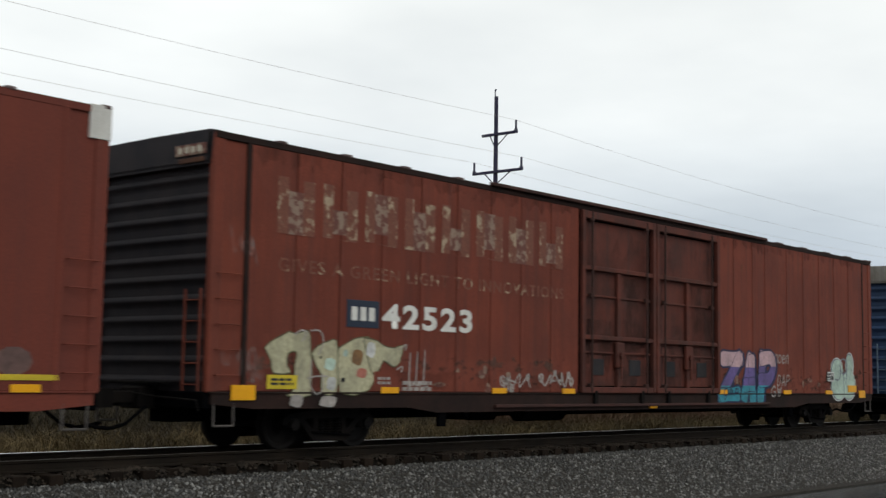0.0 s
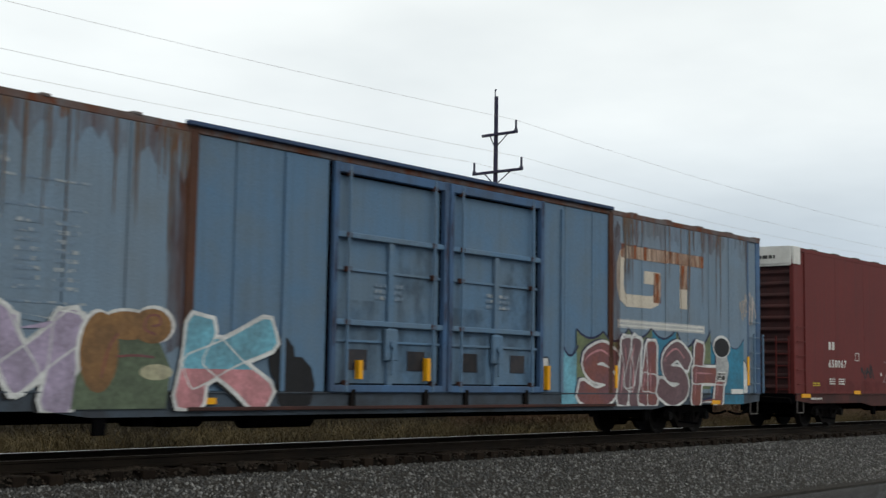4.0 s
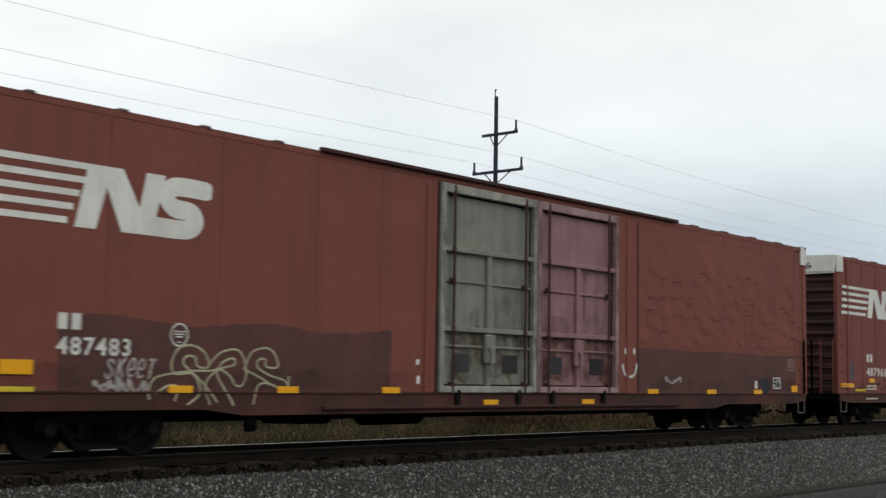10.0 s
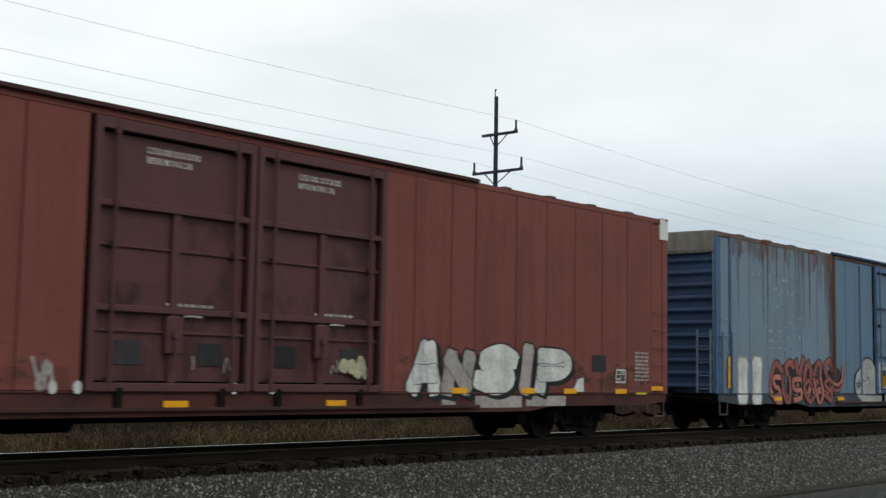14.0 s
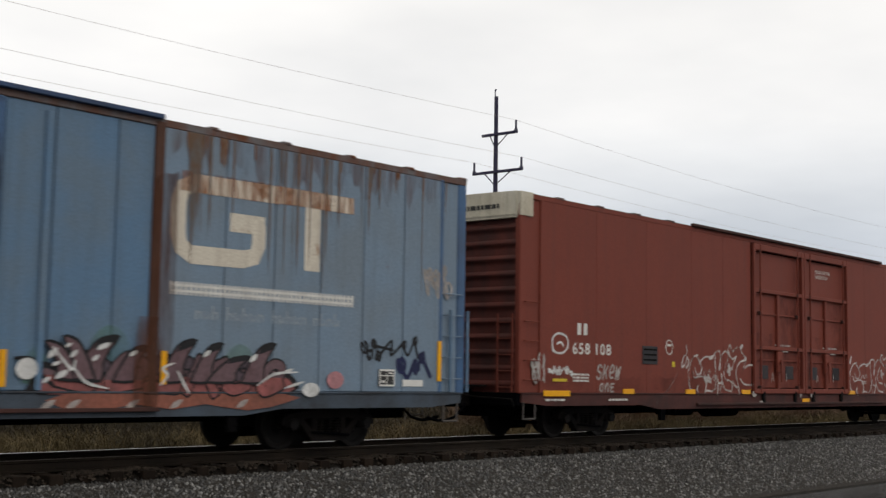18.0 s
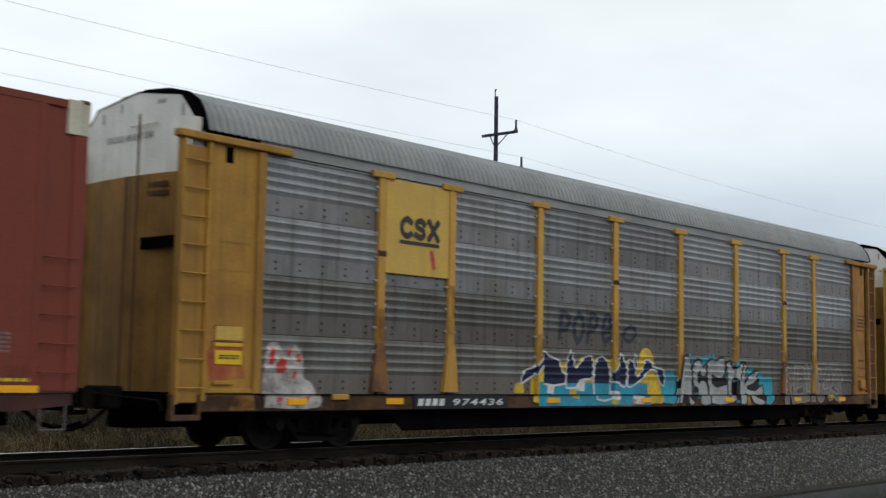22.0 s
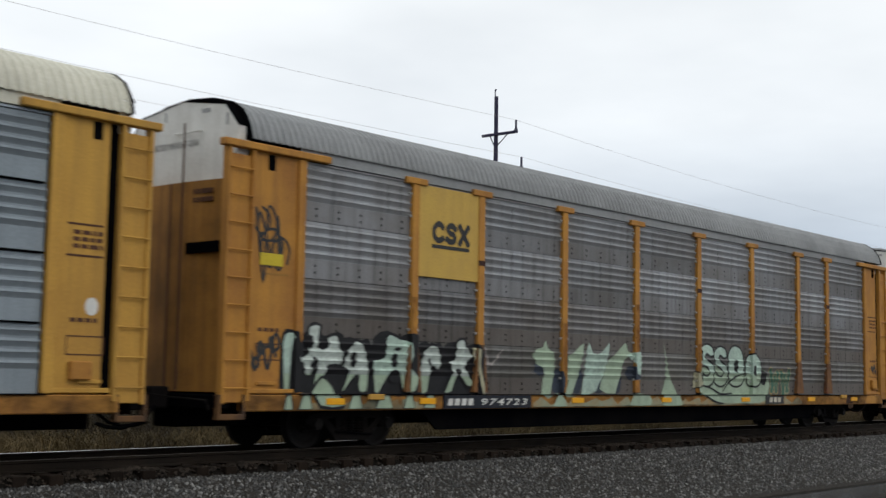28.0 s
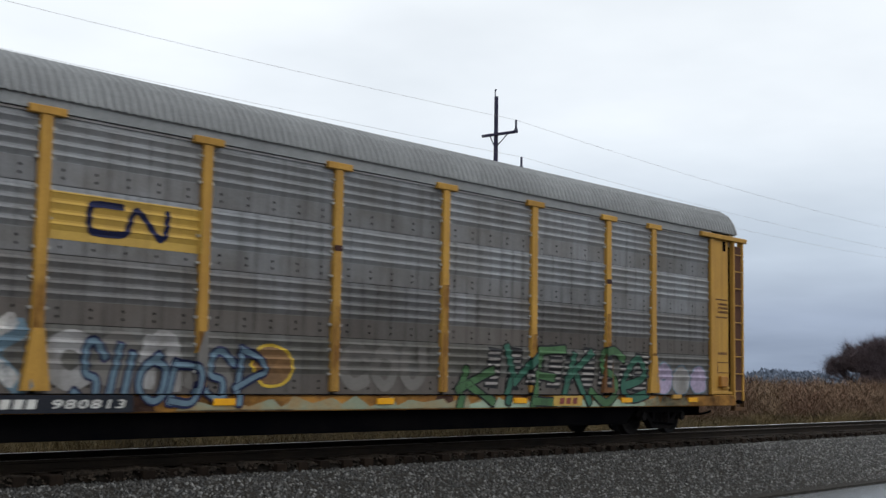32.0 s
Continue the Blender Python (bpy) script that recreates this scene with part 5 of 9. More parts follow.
        part("roof_hoop", Shape().prism(hoop, x, x + .05), "dull_zinc" if seed == 12 else "black_steel", car, "dark rubber edge of the roof")
    # end doors, bowed out, white above
    for x, d in ((.30, -1), (RACK - .30, 1)):
        xd = x
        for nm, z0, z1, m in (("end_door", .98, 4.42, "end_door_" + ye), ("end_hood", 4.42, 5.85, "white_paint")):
            s = Shape()
            x = xd - (d * (.19 if d > 0 else .11) if nm == "end_hood" else 0)
            prof = []
            for y, z in [(-1.36, z0), (-.7, z0), (0, z0), (.7, z0), (1.36, z0)]:
                prof.append((x + d * .12 * (1 - (y / 1.36) ** 2), y))
            if nm == "end_door":
                s.prism(prof + [(x - d * .05, 1.36), (x - d * .05, -1.36)], z0, z1, "z")
            else:
                out = [(-1.38, 4.42), (-1.475, 5.28), (-1.12, 5.68), (0, 5.85), (1.12, 5.68), (1.475, 5.28), (1.38, 4.42)]
                s.prism(out, *sorted((x - d * .18, x + d * .05)))
                lip = [(y * 1.006, z + .006) for y, z in out[1:-1]] + [(y * .995, z - .012) for y, z in out[-2:0:-1]]
                part("hood_edge", Shape().prism(lip, *sorted((x - d * .10, x + d * .06))), "dull_zinc" if seed == 12 else "black_steel", car)
                for yy, zz, w_, h_ in ((-1.17, 5.42, .06, .20), (-.62, 5.62, .22, .07), (.45, 5.62, .05, .16), (.95, 5.50, .06, .18), (-1.22, 4.95, .10, .06)):
                    part("hood_patch", Shape().box(*sorted((x + d * .045, x + d * .056)), yy - w_ / 2, yy + w_ / 2, zz - h_ / 2, zz + h_ / 2), "dull_zinc", car)
                part("grab_iron", Shape().path([(x + d * .04, -.55, 5.28), (x + d * .12, -.55, 5.28), (x + d * .12, .1, 5.28), (x + d * .04, .1, 5.28)], .013), "white_paint", car)
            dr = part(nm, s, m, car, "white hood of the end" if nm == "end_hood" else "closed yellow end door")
            if nm == "end_door":
                for row in range(2):
                    for q in range(5):
                        yy = -1.02 + q * .10
                        part("end_lettering", Shape().box(*sorted((x + d * .055, x + d * .10)), yy, yy + .07, 4.20 - row * .14, 4.28 - row * .14), "rack_rust", dr)
                part("door_seam", Shape().box(*sorted((x + d * .05, x + d * .125)), -.02, .02, 1.0, 4.42), "rack_rust", dr)
                part("door_slot", Shape().box(*sorted((x + d * .085, x + d * .14)), -1.25, -.45, 3.22, 3.40, .005), "black_steel", dr)
                part("lock_bar", Shape().rod((x + d * .16, -.35, 1.0), (x + d * .16, -.35, 5.4), .018, 6), "rack_rust", dr)
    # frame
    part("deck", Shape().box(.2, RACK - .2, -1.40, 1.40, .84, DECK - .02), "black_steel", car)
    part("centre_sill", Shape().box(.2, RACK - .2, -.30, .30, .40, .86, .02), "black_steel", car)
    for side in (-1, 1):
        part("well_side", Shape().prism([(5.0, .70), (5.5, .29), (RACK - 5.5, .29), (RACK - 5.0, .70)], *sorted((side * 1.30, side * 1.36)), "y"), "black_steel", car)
        for x in (.05, RACK - .60):
            part("end_step", Shape().box(x, x + .55, *sorted((side * 1.42, side * HALF)), .55, .64, .01).box(x, x + .05, *sorted((side * 1.44, side * HALF)), .6, .95).box(x + .5, x + .55, *sorted((side * 1.44, side * HALF)), .6, .95), "rack_grime", car)
    for x in (.05, RACK - .3):
        part("end_beam", Shape().box(x, x + .25, -1.5, 1.5, .72, .95, .02), "black_steel", car)
    for x in (3.5, RACK - 3.5):
        truck(car, x)
    coupled_ends(car, RACK)
    return car

# ---------------------------------------------------------------- the train
red_old = mat("red_oxide_old", (0.172, 0.0400, 0.0232), 0.75, second=(0.117, 0.0300, 0.0196), amount=0.8, scale=0.7, streak=0.5, rust=0.15)
red_1 = mat("red_oxide", (0.1503, 0.03395, 0.02134), 0.7, second=(0.1115, 0.02716, 0.0194), amount=0.6, scale=0.6, streak=0.3)
red_dark = mat("red_maroon", (0.127, 0.0218, 0.0200), 0.65, second=(0.098, 0.0190, 0.0180), amount=0.6, scale=0.5, streak=0.3)
red_warm = mat("red_brown", (0.172, 0.0545, 0.0395), 0.7, second=(0.140, 0.0440, 0.0335), amount=0.6, scale=0.5, streak=0.3)
red_rib = mat("red_ribbed", (0.176, 0.0545, 0.0445), 0.7, second=(0.143, 0.0450, 0.0380), amount=0.6, scale=0.6, streak=0.35)
red_8 = mat("red_plain", (0.162, 0.036, 0.023), 0.65, second=(0.13, 0.03, 0.02), amount=0.5, scale=0.5, streak=0.25)
dark_end = mat("sooty_end", (0.018, 0.017, 0.021), 0.85, second=(0.032, 0.027, 0.029), amount=0.7, scale=1.5, streak=0.3)
door_old = mat("red_oxide_sooty", (0.115, 0.03036, 0.02024), 0.75, second=(0.0552, 0.02024, 0.01564), amount=0.9, scale=1.2, streak=0.6)
# darkened maroon: shade in the gap between cars is put into this colour
shaded_end = mat("grimy_maroon_end", (0.075, 0.028, 0.026), 0.8, second=(0.035, 0.020, 0.021), amount=0.9, scale=1.1, streak=0.6)
blue_1 = mat("faded_blue", (0.15, 0.216, 0.29), 0.6, second=(0.145, 0.178, 0.208), amount=0.7, scale=0.7, streak=0.25, rust=0.05)
blue_2 = mat("door_blue", (0.09, 0.168, 0.268), 0.6, second=(0.115, 0.16, 0.205), amount=0.7, scale=0.9, streak=0.3)
blue_3 = mat("edge_blue", (0.055, 0.12, 0.235), 0.6, second=(0.055, 0.085, 0.14), amount=0.8, scale=1.0, streak=0.4)
blue_end = mat("deep_blue", (0.035, 0.065, 0.140), 0.7, second=(0.03, 0.045, 0.08), amount=0.7, streak=0.3)
rusty_eave = mat("rusty_eave", (0.13, 0.125, 0.13), 0.8, second=(0.11, 0.042, 0.022), amount=1.0, scale=2.0, rust=0.7, streak=0.4)
rust_post = mat("rust_post", (0.085, 0.040, 0.026), 0.85, second=(0.05, 0.03, 0.025), amount=0.7)
door_grey = mat("door_grey", (0.20, 0.205, 0.175), 0.65, second=(0.135, 0.138, 0.12), amount=0.7, scale=1.5, streak=0.4)
door_pink = mat("door_pink", (0.26, 0.140, 0.152), 0.65, second=(0.185, 0.10, 0.108), amount=0.6, scale=1.5, streak=0.4)
door_maroon = mat("door_maroon", (0.09, 0.034, 0.036), 0.6, second=(0.065, 0.028, 0.03), amount=0.6, scale=1.0, streak=0.3)
CARS = []


def first_car():
    c = boxcar(-15.48, "brick-red boxcar with white roof corners", red_1, smooth_side=True, cap="white_paint", seed=1)
    white_corners(c)
    reflectors(c, (22.2, 23.3, 25.1))
    CARS.append((c, -15.48))


def second_car():
    u = 12.75
    c = boxcar(u, "old rust-red boxcar with worn cream lettering and spray paint", red_old, (door_old, door_old), dark_end, seed=2, sill="grimy_sill")
    CARS.append((c, u))


def blue_car(u, seed):
    c = boxcar(u, "faded blue boxcar with rusted eaves and spray paint", blue_1, (blue_2, blue_2), blue_end, blue_2, eave=rusty_eave, cap=mat("dull_grey", (0.22, 0.21, 0.19), 0.7, second=(0.12, 0.10, 0.08), amount=0.8, streak=0.4), post=rust_post, seed=seed, track_rail=blue_end, trim=blue_3, sill=mat("grimy_blue", (0.055, 0.075, 0.10), 0.7, second=(0.03, 0.032, 0.036), amount=0.9, scale=1.0))
    CARS.append((c, u))
    return c


def build_train():
    first_car()
    second_car()
    blue_car(40.85, 3)
    for u, label, m, dm, sm, sd, en in ((69.2, "maroon boxcar with white roof corners and white figures", red_dark, None, True, 4, shaded_end),
                                    (97.65, "brown-red boxcar with one grey and one pink door", red_warm, (door_grey, door_pink), True, 5, shaded_end),
                                    (126.1, "brick-red ribbed boxcar with white stripes and spray paint", red_rib, (door_maroon, door_maroon), False, 6, shaded_end)):
        c = boxcar(u, label, m, dm, en, smooth_side=sm, cap="white_paint", seed=sd, sill=mat("grimy_red_sill", (0.070, 0.026, 0.021), 0.8, second=(0.030, 0.015, 0.013), amount=0.9, scale=0.9, streak=0.3) if sd == 5 else mat("sooty_red_sill", (0.078, 0.025, 0.021), 0.75, second=(0.030, 0.014, 0.013), amount=0.9, scale=0.9, streak=0.3))
        white_corners(c)
        CARS.append((c, u))
    blue_car(154.8, 7)
    # the end's red holds dirt and the gap's shade in its colour
    c = boxcar(182.85, "plain red boxcar with thin white spray scrawls", red_8, end=mat("red_dirty_end", (0.115, 0.030, 0.022), 0.75, second=(0.055, 0.022, 0.019), amount=0.9, scale=1.1, streak=0.5), smooth_side=True, cap="cream_paint", seed=8, sill="sooty_red_sill")
    white_corners(c, "cream_paint")
    CARS.append((c, 182.85))
    for u, label, y, p, r, sl, oe, sd in ((210.74, "yellow auto carrier with weathered grey ribbed sides", "rack_yellow", "zinc_panel", "grey_roof", False, "rack_rusty", 9),
                                          (239.0, "yellow auto carrier with clean grey sides and cream roof", "rack_yellow", "grey_panel", "cream_roof", True, None, 10),
                                          (267.65, "orange-yellow auto carrier with grimy grey ribbed sides", "rack_orange", "zinc_panel", "grey_roof", False, None, 11),
                                          (296.44, "yellow auto carrier with grimy grey ribbed sides at the train's end", "rack_yellow", "zinc_panel", "grey_roof", False, None, 12)):
        c = autorack(u, label, y, p, r, sl, oe, "rack_grime" if sd == 9 else "rack_orange", seed=sd)
        CARS.append((c, u))


build_train()

# ---------------------------------------------------------------- writing and spray paint, car by car
spray("cream", (0.43, 0.41, 0.27))
spray("olive", (0.10, 0.10, 0.05))
spray("white", (0.62, 0.63, 0.62))
spray("silver", (0.36, 0.37, 0.37))
spray("black", (0.012, 0.012, 0.014))
spray("purple", (0.13, 0.09, 0.27))
spray("lilac", (0.36, 0.30, 0.42))
spray("pink", (0.50, 0.22, 0.24))
spray("crimson", (0.52, 0.055, 0.055))
spray("turquoise", (0.025, 0.27, 0.40))
spray("bright_teal", (0.030, 0.31, 0.42))
film("crimson_film", (0.42, 0.055, 0.06), .66, 2.0, (1, 1, 1), .3, most=.75)
mat("yellow_plate", (0.62, 0.42, 0.02), 0.5)
spray("dull_rose", (0.26, 0.085, 0.08))
spray("rust_salmon", (0.26, 0.090, 0.060))
film("green_haze", (0.10, 0.22, 0.10), .6, 1.6, (1, 1, 1), .4, most=.40)
spray("pale_white", (0.46, 0.52, 0.48))
spray("navy_grey", (0.035, 0.045, 0.065))
spray("teal", (0.03, 0.25, 0.33))
spray("sky", (0.14, 0.36, 0.46))
spray("mint", (0.42, 0.55, 0.47))
spray("green", (0.065, 0.15, 0.060))
spray("navy", (0.012, 0.016, 0.06))
spray("yellow", (0.60, 0.40, 0.03))
spray("orange", (0.45, 0.16, 0.03))
spray("brown", (0.22, 0.12, 0.05))
spray("red", (0.20, 0.045, 0.040))
spray("salmon", (0.42, 0.15, 0.11))
spray("maroon", (0.135, 0.062, 0.072), (0.20, 0.068, 0.048))
spray("blush", (0.50, 0.33, 0.36))
spray("leaf", (0.135, 0.165, 0.085))
spray("deep_teal", (0.030, 0.19, 0.30))
spray("moss", (0.10, 0.13, 0.085))
spray("mauve", (0.135, 0.085, 0.095), (0.10, 0.055, 0.062))
spray("slate", (0.15, 0.17, 0.21))
spray("brick", (0.27, 0.075, 0.06))
spray("mauve_blue", (0.25, 0.21, 0.37))
spray("plum", (0.085, 0.060, 0.075))
spray("violet", (0.19, 0.155, 0.32))
film("spray_pale", (0.50, 0.48, 0.46), 0.72, 2.2, (1, 1, 1), .30, rough=.5, most=1.0)
film("spray_thin", (0.30, 0.25, 0.24), 0.42, 2.5, (1, 1, 1), .22, most=.38)
spray("dusty_white", (0.36, 0.33, 0.31))
spray("dusty_rose", (0.24, 0.15, 0.15))
spray("ghost", (0.16, 0.09, 0.08))
mat("spray_deep_green", (0.03, 0.10, 0.07), 0.5, second=(0.05, 0.15, 0.10), amount=0.7, scale=3)
mat("spray_haze", (0.12, 0.22, 0.22), 0.5, second=(0.17, 0.20, 0.23), amount=0.9, scale=3)
mat("spray_pale_leaf", (0.33, 0.42, 0.31), 0.5, second=(0.24, 0.30, 0.22), amount=0.8, scale=2.5, streak=0.3)
mat("spray_mint_dull", (0.24, 0.27, 0.19), 0.6, second=(0.32, 0.18, 0.06), amount=0.9, scale=1.5)
mat("spray_steel", (0.125, 0.195, 0.25), 0.5, second=(0.10, 0.15, 0.19), amount=0.8, scale=2.5)
mat("spray_ash", (0.34, 0.335, 0.335), 0.6, second=(0.19, 0.18, 0.17), amount=0.9, scale=1.6, streak=0.4)
mat("spray_ghost_grey", (0.16, 0.15, 0.14), 0.6)
MAT["worn_cream"] = worn_paint("worn_cream", (0.34, 0.26, 0.18), (0.135, 0.036, 0.024), 0.78, 4.0)
MAT["very_worn"] = worn_paint("very_worn", (0.24, 0.17, 0.13), (0.12, 0.04, 0.032), 0.6, 7.0)
MAT["worn_blue_white"] = worn_paint("worn_blue_white", (0.30, 0.33, 0.34), (0.125, 0.185, 0.26), 0.72, 6.0)
MAT["rusted_letter"] = worn_paint("rusted_letter", (0.55, 0.51, 0.43), (0.26, 0.15, 0.09), 0.06, 1.6)
MAT["rusted_letter_red"] = worn_paint("rusted_letter_red", (0.52, 0.47, 0.39), (0.24, 0.12, 0.07), 0.06, 1.2)
MAT["dark_repaint"] = material("dark_repaint", (0.070, 0.032, 0.029), 0.7, second=(0.100, 0.040, 0.034), amount=0.8, scale=1.2, streak=0.2)


def stroke(pts, w):
    return ribbon(pts, w)


def frame_shape(x0, x1, z0, z1, w, open_side=""):
    """A square-cut ring of painted bars; one side may stay open."""
    s = []
    if "l" not in open_side:
        s.append(rect(x0, x0 + w, z0, z1))
    if "r" not in open_side:
        s.append(rect(x1 - w, x1, z0, z1))
    if "t" not in open_side:
        s.append(rect(x0, x1, z1 - w, z1))
    if "b" not in open_side:
        s.append(rect(x0, x1, z0, z0 + w))
    return s


def shards(x0, x1, z0, z1, n, seed=0):
    """A painted band with a jagged upper edge of points and steps."""
    rng = random.Random(seed)
    w, h = (x1 - x0) / n, z1 - z0
    top = []
    for i in range(n):
        a, k = x0 + i * w, rng.uniform(.2, .8)
        top += [(a, z0 + h * rng.uniform(.15, .5)), (a + w * k - .05, z0 + h * rng.uniform(.4, .9)), (a + w * k + .05, z0 + h * rng.uniform(.6, 1))]
    return [block([(x0, z0), (x1, z0), (x1, z0 + h * .3)] + top[::-1])]


def flames(x0, x1, z0, z1, n, seed=0):
    """A painted band whose upper edge hangs in scallops between sharp points; with the line of that edge."""
    rng = random.Random(seed)
    tips = [(x0 + (x1 - x0) * i / n, z1 - rng.uniform(0, .22) * (z1 - z0)) for i in range(n + 1)]
    edge = []
    for (ax, az), (bx, bz) in zip(tips, tips[1:]):
        dip = min(az, bz) - (z1 - z0) * rng.uniform(.22, .34)
        for k in range(7):
            t = k / 6
            edge.append((ax + (bx - ax) * t, az * (1 - t) ** 2 + 2 * (dip * 2 - (az + bz) / 2) * t * (1 - t) * .5 + (az + bz) / 2 * t * (1 - t) + bz * t * t))
    return [block([(x0, z0), (x1, z0)] + edge[::-1])], [ribbon(edge, .05)]


def placard(car, x0, x1, z0, z1, m="white_paint", inner="dark_stencil", n=2):
    """A small framed notice board with dark fields."""
    p = part("notice_board", Shape().box(x0, x1, -HALF - .036, -HALF - .001, z0, z1, .003), inner, car, "dark notice board with a white border")
    w, h = x1 - x0, z1 - z0
    fs = frame_shape(x0, x1, z0, z1, .03)
    fs += [rect(x0 + w * .48, x0 + w * .52, z0 + .03, z1 - .03), rect(x0 + .03, x1 - .03, z0 + h * .60, z0 + h * .65), rect(x0 + w * .16, x0 + w * .36, z0 + h * .22, z0 + h * .34), rect(x0 + w * .62, x0 + w * .84, z0 + h * .74, z0 + h * .82)]
    paint("board_border", fs, m, p, .038)


def door_notice(car, k, x, z, m="stencil_white", y=-1.50):
    a, b = DOOR[k]
    for i, t in enumerate(("CLOSE AND LOCK DOORS", "BEFORE MOVING CAR")):
        number(car, t, x, x + (1.0 if i == 0 else .85), z - i * .15, z - i * .15 + .10, m, .02, .004, y, "door_notice")


def car_two(c):
    # worn plates on the flat band of the leading end
    part("end_plate", Shape().box(-.045, -.028, -1.38, -.62, 4.74, 4.92, .004), "very_worn", c, "worn cream plate on the end")
    for i in range(4):
        part("end_lettering", Shape().box(-.05, -.044, -1.28 + i * .16, -1.18 + i * .16, 4.78, 4.88), "cream_paint", c)
    part("end_plate", Shape().box(-.045, -.028, -1.34, -.70, 4.62, 4.70, .004), "rack_rust", c, "brown patch on the end")
    # big faded lettering: eight worn cream shapes, and a worn line below
    x = 1.25
    for i in range(8):
        w, z0 = .84, 3.60
        bars_ = [rect(x, x + .24, z0 + .02 * (i % 3), z0 + .95), rect(x + w - .26, x + w, z0, z0 + .93 - .03 * (i % 2))]
        smears = [rect(x + .24, x + w - .26, z0 + .1 * (i % 3), z0 + .92 - .2 * ((i + 1) % 3))]
        x += 1.045
        paint("faded_lettering", bars_, "worn_cream", c, .0075, label="large worn cream painted bars", joined=True)
        paint("faded_lettering", smears, "very_worn", c, .007, label="thin remains of cream paint")
    tagged(number(c, "GIVES A GREEN LIGHT TO INNOVATIONS", 1.3, 9.45, 2.97, 3.2, "worn_cream", .022, name="faded_line"), kind="stuff")
    part("mark_panel", Shape().box(2.92, 3.74, -HALF - .010, -HALF - .001, 2.12, 2.60, .003), "navy_paint", c, "dark blue painted panel")
    paint("company_mark", [rect(3.03 + .22 * i, 3.18 + .22 * i, 2.24, 2.48) for i in range(3)], "white_paint", c, .016)
    number(c, "42523", 3.82, 6.38, 2.13, 2.58, "white_paint", .055)
    word = {"fill": "spray_cream", "edge": "spray_olive", "rim": .022, "bend": 2}
    cutout(c, [(0, .71), (.13, .81), (.43, .94), (.52, .97), (.66, .94), (.85, 1), (.94, .97), (.98, .76), (1, 0), (.48, 0), (.61, .07), (.64, .45), (.68, .66), (.49, .63), (.48, .45), (.56, .34), (.20, .33), (.14, .51)], (1.05, 2.10, .94, 2.02), lift=.010, label="faded cream fat spray-painted letter", **word)
    cutout(c, [(0, .74), (.23, .89), (.63, .99), (.93, 1), (1, .52), (.97, 0), (.41, 0), (.38, .33), (.18, .51)], (2.10, 2.73, .98, 1.87), lift=.012, **word)
    cutout(c, [(0, .79), (.32, .93), (.57, 1), (.98, .95), (1, .41), (.83, .05), (.07, 0)], (2.73, 3.66, .98, 1.95), lift=.014, **word)
    cutout(c, [(0, 1), (.32, .95), (.49, .81), (.77, .75), (1, .84), (.90, .31), (.73, .20), (.50, .37), (.35, 0), (.18, .07)], (3.35, 4.39, 1.33, 1.94), lift=.016, **word)
    for x, z, w, h, m in ((3.42, 1.60, .22, .26, "spray_white"), (2.40, 1.36, .26, .20, "spray_mint"), (2.46, 1.02, .22, .22, "spray_white"), (3.05, 1.46, .28, .26, "spray_brown"), (2.84, 1.60, .12, .12, "spray_mint"), (3.18, 1.24, .26, .16, "spray_salmon"), (1.62, .74, .30, .20, "spray_dusty_white"), (2.30, .74, .40, .18, "spray_dusty_white"), (2.80, 1.16, .10, .08, "spray_black"), (2.28, 1.55, .05, .05, "spray_black")):
        cutout(c, [(0, .2), (.2, 1), (1, .9), (.8, 0)], (x, x + w, z, z + h), m, lift=.0185, bend=3, name="graffiti_patch")
    for line in ([(1.70, 1.94), (1.84, 2.02), (1.96, 1.98), (1.88, 1.84)], [(2.06, 2.02), (2.28, 2.02), (2.36, 1.84), (2.26, 1.62)], [(2.10, 1.52), (2.08, 1.12), (2.24, .96), (2.38, 1.08), (2.36, 1.32)], [(2.02, 1.22), (2.22, 1.26), (2.48, 1.26)], [(4.22, 1.40), (4.36, 1.46), (4.34, 1.36)], [(4.30, 1.76), (4.46, 1.86), (4.44, 1.76)]):
        paint("graffiti_outline", [ribbon(curve(line, 5), .026)], "spray_dusty_white", c, .0215)
    paint("bare_patch", [rect(3.62, 4.25, 1.02, 1.36)], "red_oxide_old", c, .021, label="patch where the sheet was repainted")
    bars(c, 3.72, 4.05, 1.12, 1.28, 2, "spray_dusty_white", 21, lift=.023)
    tag(c, 5, .25, .8, 2.95, 3.7, "spray_thin", .05, 5)
    tag(c, 9, .30, .95, 1.12, 1.7, "spray_thin", .05, 26)
    script(c, "LLL", 4.55, 5.15, 1.1, 1.75, "spray_dusty_white", .03, .05, 7)
    tag(c, 7, 7.3, 8.3, 1.0, 1.45, "spray_dusty_white", .035, 8)
    tag(c, 9, 8.7, 9.8, 1.1, 1.45, "spray_dusty_white", .04, 9)
    piece(c, "ZAP", [16.28, 17.5, 18.38, 19.45], .76, 2.06, .33, "spray_purple", "spray_navy", .045, lean=.1, low="spray_teal", cut=1.16, top="spray_blush", over=1.68, shade="spray_navy", drop=(.09, -.02), seed=11, label="purple, pink and teal spray-painted letters")
    script(c, "DAP", 16.5, 17.35, .93, 1.12, "spray_navy", .03, .1, 3, lift=.03)
    script(c, "nOen", 19.4, 20.3, 1.80, 2.05, "spray_dusty_white", .03, .1, 12)
    script(c, "DAP", 19.55, 20.35, 1.2, 1.5, "spray_dusty_white", .03, .15, 14)
    script(c, "GW", 19.18, 19.85, .9, 1.2, "spray_dusty_white", .045, .1, 13)
